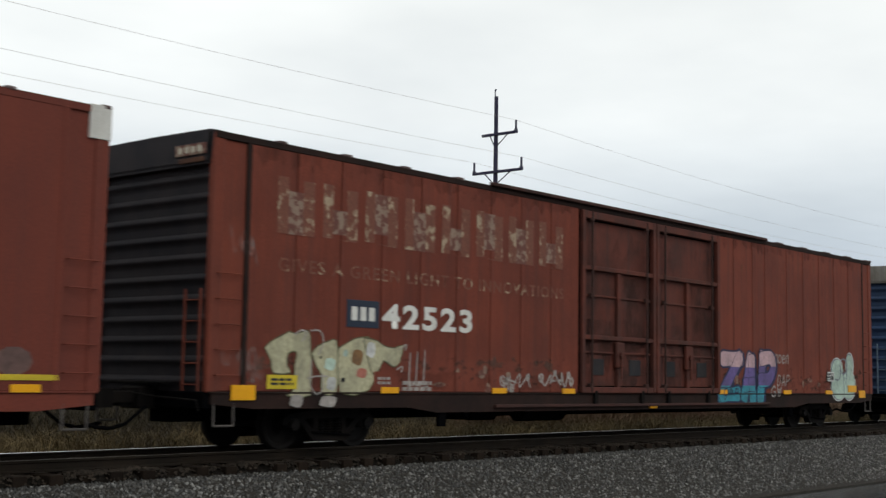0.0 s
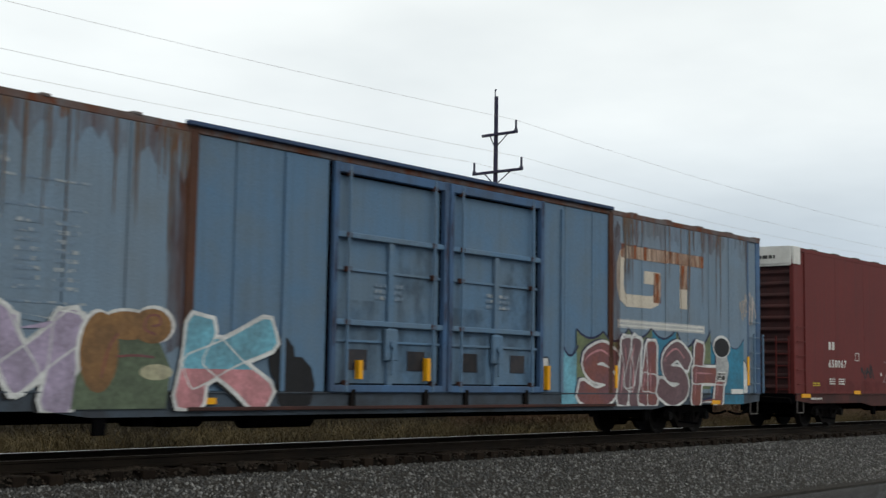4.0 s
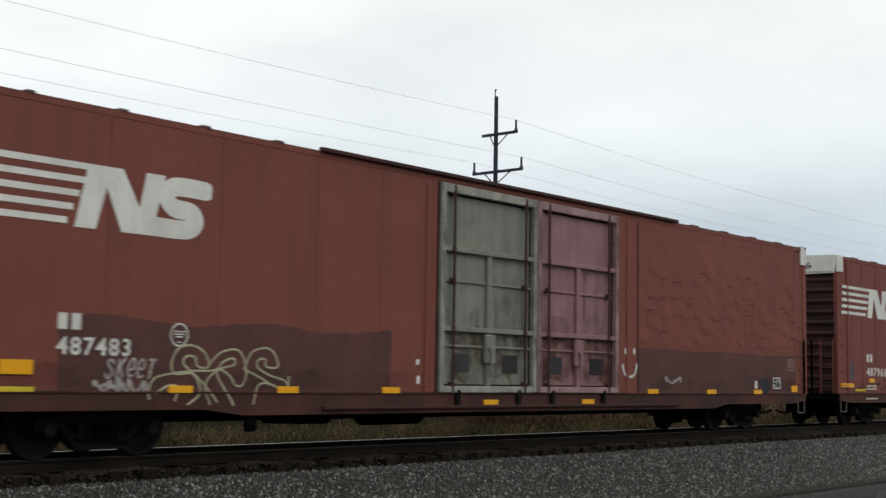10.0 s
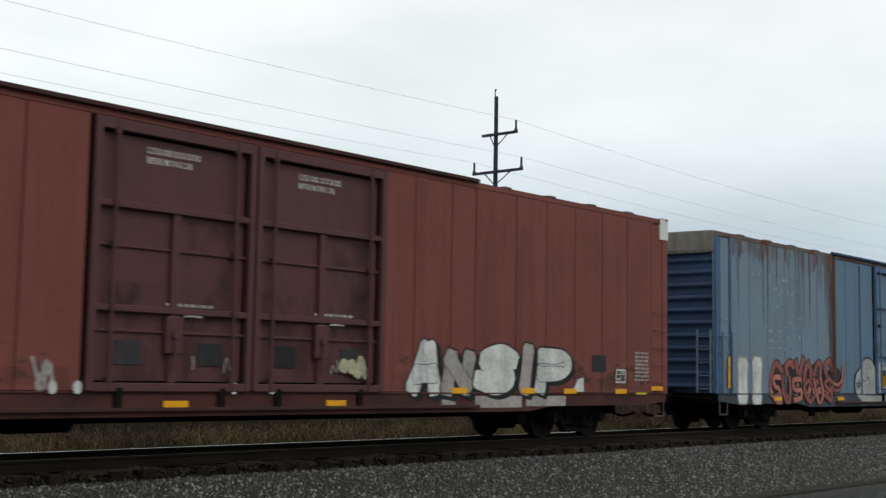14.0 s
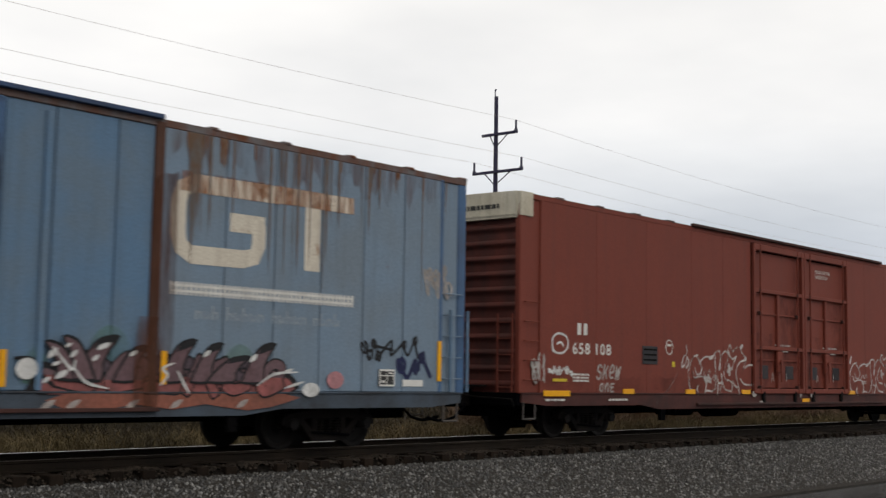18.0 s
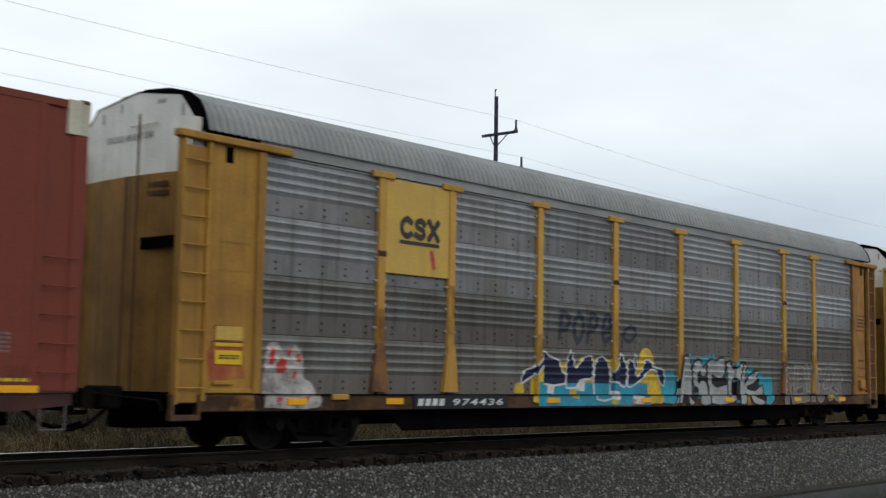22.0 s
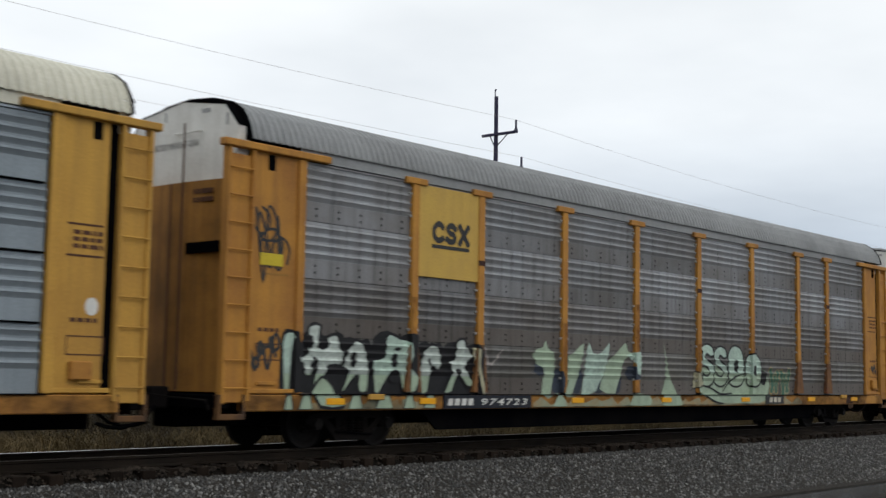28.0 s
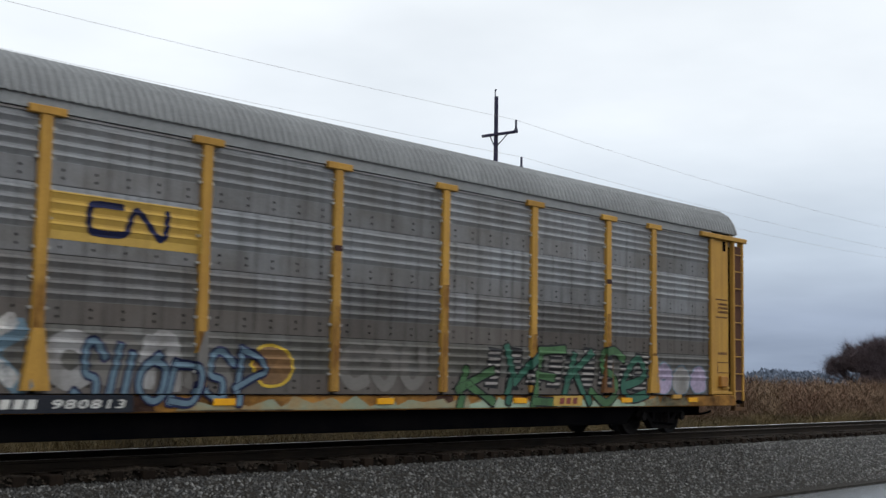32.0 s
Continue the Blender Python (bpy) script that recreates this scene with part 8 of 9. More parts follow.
def rack_notes(c, seed):
    """Stencils on the end bays, small plates on the sill and the hood's words."""
    for k, (x0, x1) in enumerate(((.75, 1.45), (RACK - 1.5, RACK - .8))):
        if seed != 9 or k:
            bars(c, x0 + .1, x1 - .1, 3.0, 3.3, 3, "rack_rust" if k else "faded_stencil", seed + k, lift=.006).location.y = HALF - 1.50
        b2 = bars(c, x0 + .1, x1 - .15, 1.95, 2.05, 1, "rack_rust", seed + 5 + k, lift=.006)
        b2.location.y = HALF - 1.50
        paint("stencil_border", frame_shape(x0 + .05, x1 - .02, 1.5, 1.78, .02), "rack_rust", c, .004, lambda x, z: -1.50)
        if k:
            part("wheel_box", Shape().box(x0 + .1, x0 + .45, -1.60, -1.50, 1.15, 1.42, .02), "rack_orange", c)
    ob = number(c, "EXCESS HEIGHT CAR", -.8, .45, 5.05, 5.16, "dark_stencil", .01, 0, 0, "hood_lettering")
    for v in ob.data.vertices:
        v.co = (.352, -v.co.x, v.co.z)
    tagged(ob, "dark words on the white hood", kind="stuff")
    for x in (2.6, 5.0, 9.9, 13.6, 17.6, 21.6, 24.6):
        part("reflector", Shape().box(x - .22, x + .22, -HALF - .03, -HALF - .003, .78, .89, .003), "yellow_reflector", c, "yellow reflective strip")
    for x in (3.6, RACK - 3.6):
        part("jacking_bracket", Shape().box(x - .2, x + .2, -HALF - .05, -HALF + .02, .86, .96, .01), "rack_yellow", c)
    rng = random.Random(seed)
    for i in range(9):
        x = rng.uniform(1.0, RACK - 1.5)
        w = rng.uniform(.2, .9)
        paint("sill_rust", [block([(x, .70), (x + w, .70), (x + w * .9, .93), (x + w * .2, .93)])], "rack_rust" if i % 2 else "rack_orange", c, .002 + .0003 * i)


film("panel_runs", (0.055, 0.050, 0.048), 0.50, 2.0, (1.5, 1, .8), .3, most=.40)


def dirt_runs(c, seed):
    """Dark vertical runs down the ribbed wall, below its rows of holes."""
    rng = random.Random(seed + 300)
    bays = [1.80, *(4.62, 6.58, 9.45, 12.35, 15.25, 18.10, 20.90, 22.85), RACK - 1.80]
    levels = sorted(DECK + k * BAND + z for k in range(4) for _, z in RIBS if z > 0)
    for a, b in zip(bays, bays[1:]):
        n = round((b - a) / .36)
        strips = []
        for i in range(1, n):
            x, w = a + (b - a) * i / n + rng.uniform(-.03, .03), rng.uniform(.05, .11)
            strips.append(rect(x - w / 2, x + w / 2, DECK + rng.choice((.02, .02, .5, 1.0)), rng.choice((4.75, 4.75, 3.9, 2.9))))
        tagged(paint("wall_dirt", strips, "panel_runs", c, .0015, rack_surface, levels), kind="stuff")


def car_nine(c):
    rack_notes(c, 9)
    dirt_runs(c, 9)
    rack_sign(c)
    sill_number(c, "974436", 6.6, 8.15)
    # a rounded white blob with red patches beside the first post
    cutout(c, [(0, 0), (.02, .50), (.06, .94), (.23, 1), (.37, .86), (.54, .99), (.70, .80), (.74, .46), (.88, .38), (1, .0)], (1.90, 3.14, .74, 1.80), "spray_pale", None, bend=3, label="rounded white spray paint with red patches", **RK)
    for x, z, w, h in ((2.02, 1.46, .14, .26), (2.18, 1.32, .24, .24), (2.42, 1.60, .09, .12), (2.62, 1.50, .12, .14), (2.55, 1.22, .10, .12), (2.15, .84, .14, .08), (2.80, .86, .10, .07)):
        cutout(c, [(0, 0), (.3, 1), (1, .7), (.7, -.1)], (x, x + w, z, z + h), "spray_crimson", lift=.013, name="graffiti_patch", **RK)
    paint("graffiti_patch", [block([(.78, 1.16), (.72, 1.60), (.95, 1.92), (1.45, 1.80), (1.50, 1.20)])], "crimson_film", c, .004, lambda x, z: -1.50)
    paint("red_stroke", [ribbon([(5.98, 3.60), (6.02, 3.46), (6.06, 3.32)], .12, .2)], "spray_crimson", c, .004, lambda x, z: -1.525)
    # dark-blue letters over turquoise, edged in white, on a yellow cloud
    word = {"fill": "spray_navy", "edge": "spray_white", "rim": .045, "low": "spray_turquoise", "cut": 1.20, **RK}
    for k, (x0, x1, z0, z1) in enumerate(((9.22, 10.0, .76, 1.72), (9.9, 10.9, .76, 1.66), (10.75, 11.75, .76, 1.80), (11.6, 12.6, .76, 1.74), (12.5, 13.5, .76, 1.72), (13.30, 14.12, .76, 2.04), (13.7, 14.38, .76, 1.40), (8.66, 8.98, .98, 1.20))):
        cutout(c, [(0, .05), (.02, .6), (.2, .9), (.5, 1), (.8, .92), (.98, .6), (1, .05), (.5, 0)], (x0, x1, z0, z1), "spray_yellow", lift=.006 + .0004 * k, bend=3, name="graffiti_background", **RK)
    cutout(c, [(0, .96), (.16, 1), (.5, .94), (.84, 1), (.99, .96), (1, 0), (0, 0)], (9.40, 13.82, .72, 1.24), "spray_turquoise", lift=.0105, bend=1, name="graffiti_low", label="turquoise band of spray paint under the letters", surface=rack_surface, breaks=RACK_BREAKS)
    for x, z, w, h, m in ((9.80, .96, .26, .30, "spray_white"), (9.86, .98, .16, .10, "spray_yellow"), (10.86, 1.02, .34, .30, "spray_white"), (10.62, .86, .26, .38, "spray_yellow"), (12.08, .84, .46, .22, "spray_white"), (13.02, .74, .52, .22, "spray_white"), (13.02, .72, .50, .14, "spray_orange"), (12.15, .74, .30, .12, "spray_yellow")):
        cutout(c, [(0, .1), (.05, 1), (1, .8), (.9, 0)], (x, x + w, z, z + h), m, lift=.0125, bend=1, name="graffiti_patch", **RK)
    cutout(c, [(0, 0), (.01, .26), (.10, .42), (.28, .52), (.41, .74), (.47, 1), (.60, .86), (.85, .71), (.90, .46), (1, .30), (1, .02), (.50, .01), (.49, .63), (.32, .34), (.15, .15)], (8.89, 10.43, 1.17, 1.87), lift=.014, label="navy spray-painted letter edged in white", **word)
    cutout(c, [(.02, 0), (0, .55), (.18, 1), (.35, .52), (.62, .77), (.98, .85), (1, .29), (.73, .24), (.52, .18), (.36, 0)], (10.46, 11.47, 1.10, 1.91), lift=.0165, **word)
    cutout(c, [(.03, 0), (0, .75), (.48, 1), (.98, .75), (1, .01)], (11.53, 12.14, .86, 1.80), lift=.019, **word)
    cutout(c, [(0, .17), (.02, .37), (.33, .61), (.54, .83), (.65, 1), (.85, .78), (1, .58), (.99, .24), (.89, 0), (.49, .11)], (12.17, 12.86, 1.12, 1.88), lift=.0215, **word)
    cutout(c, [(0, 0), (.01, .96), (.14, .94), (.21, .79), (.22, .35), (.38, .59), (.47, 1), (.63, .97), (.68, .77), (.93, .69), (1, .48), (1, .03), (.83, .31), (.79, .56), (.60, .64), (.38, .29), (.12, 0)], (12.89, 14.49, 1.14, 1.75), lift=.024, **word)
    cutout(c, [(0, .3), (.5, 1), (1, .0), (.7, 0)], (13.13, 13.30, 1.56, 1.90), lift=.0265, **word)
    # silver letters edged in black on turquoise
    word = {"edge": "spray_black", "rim": .062, **RK}
    for k, (x0, x1, z0, z1) in enumerate(((14.30, 15.1, .74, 1.56), (15.35, 15.95, 1.1, 1.96), (16.05, 16.8, .8, 1.95), (16.6, 17.1, 1.1, 2.0), (17.2, 17.9, .8, 1.7), (17.9, 18.6, .72, 1.86), (18.4, 19.2, .9, 1.68))):
        cutout(c, [(0, .05), (.04, .6), (.22, .97), (.55, .9), (.75, 1), (.98, .6), (1, .05)], (x0, x1, z0, z1), "spray_bright_teal", lift=.006 + .0004 * k, bend=3, name="graffiti_background", **RK)
    cutout(c, [(0, .45), (.10, .93), (.43, 1), (.48, .85), (.97, .86), (1, .14), (.53, 0), (.44, .62)], (19.16, 20.18, .71, 1.54), "spray_bright_teal", lift=.0095, bend=2, name="graffiti_background", **RK)
    for x0, x1, z0, z1 in ((17.55, 18.35, .78, 1.34), (16.8, 17.6, 1.06, 1.50), (15.95, 16.6, 1.0, 1.55), (18.9, 19.45, 1.10, 1.40), (15.1, 15.9, .72, 1.3)):
        cutout(c, [(0, 0), (.05, 1), (.95, .9), (1, .1)], (x0, x1, z0, z1), "spray_black", lift=.0105, bend=1, name="graffiti_shadow", **RK)
    cutout(c, [(0, 0), (.22, .35), (.44, .94), (.68, 1), (.87, .96), (.98, .62), (1, 0), (.72, 0), (.66, .18), (.42, .18), (.34, 0)], (14.93, 15.86, .74, 1.90), "spray_silver", lift=.012, label="silver spray-painted letter edged in black on turquoise", **word)
    cutout(c, [(0, .61), (.04, .85), (.17, .95), (.32, 1), (.55, .96), (.64, .81), (.83, .90), (.85, .63), (.55, .62), (.44, .74), (.33, .61), (.41, .47), (.61, .55), (.86, .51), (1, .34), (1, 0), (.39, 0), (.37, .34), (.14, .39)], (15.85, 16.66, .72, 1.83), "spray_silver", lift=.0145, **word)
    cutout(c, [(.01, .92), (.22, .97), (.39, .94), (.65, 1), (.85, .95), (.81, .61), (.50, .54), (.24, .62), (.25, .46), (.51, .38), (.94, .44), (1, .33), (.91, 0), (.09, .01), (.11, .33), (0, .52)], (16.59, 17.69, .72, 1.89), "spray_silver", lift=.017, **word)
    cutout(c, [(0, .92), (.23, 1), (.32, .84), (.58, .85), (.83, .94), (1, .96), (.96, .80), (.85, .47), (.47, .57), (.36, .56), (.34, .27), (.48, .09), (.03, 0), (.12, .27)], (17.58, 18.52, .72, 1.84), "spray_silver", lift=.0195, **word)
    cutout(c, [(.22, 1), (.31, .91), (.24, .46), (.39, .69), (.76, .82), (.69, .54), (.44, .44), (.33, .40), (.68, .34), (.97, .47), (1, 0), (.53, .01), (.37, .22), (.25, .22), (.23, .01), (0, .01), (0, .42), (.12, .69)], (18.25, 19.64, .71, 1.79), "spray_silver", lift=.022, **word)
    outlined(c, "REMOeS", [20.85, 24.8], .78, 1.74, .20, "spray_dusty_white", .028, .04, 4, .05, inside="spray_ghost_grey", **RK)
    script(c, "POPe", 10.15, 12.35, 2.06, 2.74, "spray_navy_grey", .125, .1, 5, **RK)
    script(c, "O", 12.7, 13.4, 2.1, 2.55, "spray_navy_grey", .10, .2, 6, **RK)
    tag(c, 5, 13.3, 14.0, 2.15, 2.6, "spray_ghost_grey", .05, 6, **RK)
    for z0, z1, m in ((1.42, 1.64, "yellow_plate"), (1.70, 1.76, "yellow_plate"), (1.80, 2.02, "sign_yellow")):
        part("notice_plate", Shape().box(.88, 1.43, -1.517, -1.50, z0, z1, .004), m, c, "yellow notice plate on the end bay")
    bars(c, .96, 1.36, 1.50, 1.58, 2, "rack_rust", 3, lift=.006).location.y = HALF - 1.519


def car_ten(c):
    rack_notes(c, 10)
    sill_number(c, "991637", 7.5, 8.45, board=False)
    piece(c, "PACHEKO", [7.28, 8.37, 9.36, 10.36, 11.68, 12.58, 13.84, 14.9], .74, 2.14, .36, "spray_black", "spray_deep_green", .06, lean=.04, low="spray_deep_green", cut=.98, cloud="spray_haze", puff=.30, seed=2, taller=(.1, -.03, 0, -.03, 0, -.02, 0), lift=.006, wobble=.04, label="black spray-painted letters edged in green", **RK)
    paint("graffiti_disc", [disc(7.92, 1.60, .14, .22, 12), disc(14.38, 1.42, .14, .24, 12)], "spray_white", c, .036, rack_surface, [b for b in RACK_BREAKS if b < 2])
    piece(c, "AeROS", [16.72, 17.95, 19.2, 20.5, 21.8, 23.3], .72, 2.12, .42, ("spray_mauve_blue", "spray_violet"), "spray_purple", .03, seed=5, wobble=.05, label="lilac bubble spray paint", **RK)
    s = part("sign_panel", Shape().box(18.28, 20.72, -1.53, -1.45, 3.32, 3.92, .005), "white_paint", c, "white panel with a red and a blue band")
    paint("band", [rect(18.32, 20.68, 3.56, 3.74)], "spray_crimson", s, .005, lambda x, z: -1.53)
    paint("band", [rect(18.32, 20.68, 3.40, 3.48)], "spray_navy", s, .005, lambda x, z: -1.53)
    paint("round_sticker", [disc(26.35, 2.2, .11, .13, 16)], "white_paint", c, .004, lambda x, z: -1.50)


def car_eleven(c):
    rack_notes(c, 11)
    dirt_runs(c, 11)
    rack_sign(c)
    sill_number(c, "974723", 6.55, 8.05)
    # dense white and pale green letters in heavy black
    for x0, x1, z0, z1 in ((1.34, 1.78, 1.0, 2.04), (1.72, 2.95, 1.0, 2.05), (2.7, 3.6, .98, 1.96), (3.5, 4.86, .98, 2.10), (4.72, 5.56, .98, 1.95), (5.4, 6.72, .98, 1.96)):
        cutout(c, [(0, 0), (.02, .6), (.10, .9), (.35, 1), (.55, .9), (.8, .98), (.97, .8), (1, 0)], (x0, x1, z0, z1), "spray_black", lift=.006, bend=2, name="graffiti_shadow", **RK)
    word = {"edge": "spray_black", "rim": .055, "low": "spray_pale_leaf", "cut": 1.30, "bend": 2, **RK}
    cutout(c, [(0, .77), (.20, .96), (.76, 1), (1, .90), (.80, .64), (.66, 0), (.16, 0)], (1.38, 1.68, 1.02, 2.0), "spray_mint", lift=.009, label="pale green and white spray-painted letter in heavy black", **word)
    cutout(c, [(0, .62), (.08, .52), (.24, .57), (.25, .88), (.30, 1), (.51, 1), (.46, .67), (.65, .68), (.65, .83), (.86, .87), (.91, .69), (1, .57), (.92, .38), (.69, .38), (.51, 0), (.35, 0), (.44, .37), (.38, .52), (.34, .22), (.18, .25), (.17, .40), (.05, .42)], (1.70, 2.86, 1.02, 2.12), "spray_pale_white", lift=.0115, **word)
    cutout(c, [(0, .52), (.31, 1), (.60, .83), (.78, .52), (1, 0), (.21, .01)], (2.10, 2.82, .74, 1.25), "spray_pale_leaf", lift=.014, **word)
    cutout(c, [(.22, .82), (.50, 1), (.81, .88), (.95, .59), (1, .30), (.94, 0), (.64, 0), (.51, .29), (.12, 0), (0, 0), (.24, .38), (.02, .48)], (2.80, 3.49, 1.0, 1.91), "spray_pale_white", lift=.0165, **word)
    cutout(c, [(0, .55), (.27, .60), (.29, .86), (.40, 1), (.64, .92), (.83, .89), (.89, .62), (.80, .44), (1, .27), (.91, 0), (.70, .0), (.62, .30), (.44, .34), (.20, 0), (.07, 0)], (3.55, 4.74, 1.0, 2.05), "spray_mint", lift=.019, **word)
    cutout(c, [(0, .53), (.17, .85), (.54, 1), (.87, .92), (1, .65), (.86, .43), (.56, .54), (.40, 0), (.03, 0)], (4.83, 5.45, 1.0, 1.89), "spray_pale_white", lift=.0215, **word)
    cutout(c, [(.04, .60), (.30, .61), (.39, .94), (.63, 1), (.70, .86), (.91, .67), (.64, .48), (1, .15), (.73, .10), (.45, .33), (.26, 0), (0, 0), (.25, .37)], (5.54, 6.48, 1.0, 2.02), "spray_pale_white", lift=.024, **word)
    cutout(c, [(0, 1), (.58, .95), (.54, .56), (1, 0), (.59, 0)], (6.34, 6.74, 1.0, 1.88), "spray_cream", "spray_black", .04, .0265, **RK)
    for x, z, w, h in ((1.98, 1.72, .12, .22), (2.05, 1.40, .16, .10), (3.00, 1.42, .14, .26), (4.05, 1.44, .16, .24), (4.12, 1.74, .18, .06), (4.02, 1.16, .26, .14), (5.06, 1.48, .08, .14), (5.86, 1.34, .18, .10), (2.42, 1.36, .24, .10), (3.12, 1.14, .12, .16)):
        cutout(c, [(0, .2), (.2, 1), (1, .9), (.8, 0)], (x, x + w, z, z + h), "spray_black", lift=.029, bend=2, name="graffiti_shadow", **RK)
    for x, w in ((1.75, .32), (2.92, .36), (3.60, .46), (4.9, .34), (4.35, .3), (1.42, .2)):
        cutout(c, [(0, 0), (.3, 1), (.8, 1), (1, 0)], (x, x + w, .70, .95), "spray_pale_leaf", "spray_black", .03, .0075, bend=1, name="graffiti_low", **RK)
    for line in ([(6.78, 1.86), (6.86, 1.62), (7.02, 1.56), (7.30, 1.82)], [(6.86, 1.62), (6.84, 1.46)]):
        paint("graffiti_scrawl", [ribbon(curve(line, 5), .06, .3)], "spray_dusty_white", c, .010, rack_surface, [b for b in RACK_BREAKS if b < 2.1])
    # faded green blades with sharp tips and dark hollows
    word = {"edge": None, "bend": 2, **RK}
    for k, (x0, x1, z0, z1) in enumerate(((8.42, 8.80, 1.36, 1.66), (9.04, 9.45, 1.0, 1.5), (9.75, 10.2, 1.0, 1.62), (10.6, 11.05, 1.0, 1.5), (11.35, 11.75, 1.0, 1.5), (11.9, 12.5, 1.3, 1.6))):
        cutout(c, [(0, .3), (.1, .9), (.6, 1), (1, .6), (.8, 0), (.2, 0)], (x0, x1, z0, z1), "spray_navy_grey", lift=.006 + .0005 * k, name="graffiti_shadow", **word)
    cutout(c, [(0, .74), (.25, .84), (.50, .88), (.61, 1), (.72, .86), (.94, .78), (1, .57), (.83, 0), (.44, 0), (.54, .45), (.21, .56)], (8.34, 9.14, .94, 2.08), "spray_pale_leaf", lift=.009, label="pale green faded spray paint with a sharp tip", **word)
    for k, (pts, box, m) in enumerate((([(0, 0), (.23, .47), (.12, .70), (.55, .82), (1, 1), (.85, .60), (.44, 0)], (9.42, 10.25, .94, 2.06), "spray_pale_leaf"), ([(0, 0), (.10, .46), (.15, .70), (.28, .98), (.40, .78), (.7, .80), (1, 1), (.88, .64), (.51, .08)], (10.15, 11.28, .94, 2.11), "spray_mint"), ([(0, .08), (.21, .59), (.5, .78), (.80, 1), (.86, .84), (1, .79), (.70, .61), (.48, 0)], (10.86, 12.20, .98, 2.13), "spray_pale_leaf"), ([(0, .8), (1, 1), (.98, .1), (.6, 0), (.5, .55)], (11.93, 12.56, 1.43, 1.94), "spray_mint"))):
        cutout(c, pts, box, m, lift=.0105 + .0015 * k, **word)
    for k, (pts, box, m) in enumerate((([(.20, 1), (.34, .70), (.47, .45), (1, 0), (0, 0), (.25, .42)], (13.44, 14.36, .72, 2.16), "spray_pale_leaf"), ([(0, 0), (.4, 1), (.6, 1), (1, 0)], (9.0, 9.5, .72, .96), "spray_pale_leaf"), ([(0, 0), (.2, 1), (.9, 1), (1, 0)], (12.0, 12.9, .72, .96), "spray_pale_leaf"))):
        cutout(c, pts, box, m, lift=.0165 + .0015 * k, **word)
    # rounded white and green letters edged in black, green flooding below
    cutout(c, [(0, .3), (.03, .9), (.5, 1), (.97, .9), (1, .1), (.6, 0), (.2, .05)], (15.2, 19.0, .74, 1.70), "spray_pale_leaf", lift=.007, bend=2, name="graffiti_background", **RK)
    cutout(c, [(0, 0), (.1, 1), (.8, .8), (1, .2)], (14.98, 15.35, 1.10, 1.52), "spray_cream", "spray_black", .03, .0085, bend=3, **RK)
    word = {"edge": "spray_black", "rim": .05, "low": "spray_pale_leaf", "cut": 1.50, "bend": 3, **RK}
    ess = [(.98, .75), (.85, .93), (.5, 1), (.15, .93), (0, .74), (.12, .53), (.5, .44), (.66, .34), (.5, .25), (.25, .28), (.02, .36), (0, .12), (.4, 0), (.85, .07), (1, .32), (.88, .52), (.5, .62), (.36, .70), (.5, .77), (.75, .70)]
    ball = [(0, .5), (.08, .85), (.45, 1), (.88, .88), (1, .5), (.92, .1), (.5, 0), (.1, .1)]
    for k, (pts, x0, x1, z1) in enumerate(((ess, 15.34, 16.10, 2.22), (ess, 16.06, 16.78, 2.18), (ball, 16.78, 17.66, 2.22), (ball, 17.72, 18.65, 2.04))):
        cutout(c, pts, (x0, x1, 1.16, z1), "spray_mint", lift=.010 + .0025 * k, label="white and green spray-painted letter edged in black", **word)
    for x0, x1, z0, z1 in ((17.08, 17.34, 1.52, 1.86), (18.02, 18.26, 1.44, 1.72), (18.55, 18.95, 1.20, 1.60)):
        cutout(c, [(0, .3), (.3, 1), (1, .8), (.7, 0)], (x0, x1, z0, z1), "spray_black", lift=.0205, bend=3, name="graffiti_shadow", **RK)
    for line in ([(15.4, 1.20), (15.9, 1.12), (16.4, .98), (17.0, 1.0)], [(16.5, 1.05), (17.0, 1.36), (17.6, 1.5)], [(15.55, .92), (16.0, .78), (16.4, .74)]):
        paint("graffiti_outline", [ribbon(curve(line, 5), .05, .4)], "spray_black", c, .021, rack_surface, [b for b in RACK_BREAKS if b < 2.1])
    piece(c, "WW", [19.1, 20.4], 1.0, 1.6, .14, "spray_deep_green", "spray_mint_dull", .03, seed=5, wobble=.08, **RK)
    sill_mark(c, "dark_stencil", "cream_paint")
    tag(c, 5, .85, 1.3, 2.7, 4.1, "dark_stencil", .045, 6, surface=lambda x, z: -1.50)
    tag(c, 5, .70, 1.35, 1.35, 2.0, "dark_stencil", .06, 7, surface=lambda x, z: -1.50)
    tag(c, 3, 26.1, 26.5, 1.6, 1.95, "dark_stencil", .04, 8, surface=lambda x, z: -1.50)
    paint("graffiti_low", shards(1.9, 5.2, .70, .95, 7, 2) + shards(8.3, 21, .70, .95, 20, 3), "spray_mint_dull", c, .004)
    part("notice_plate", Shape().box(.85, 1.35, -1.515, -1.50, 3.05, 3.25, .004), "yellow_stripe", c, "yellow notice plate")


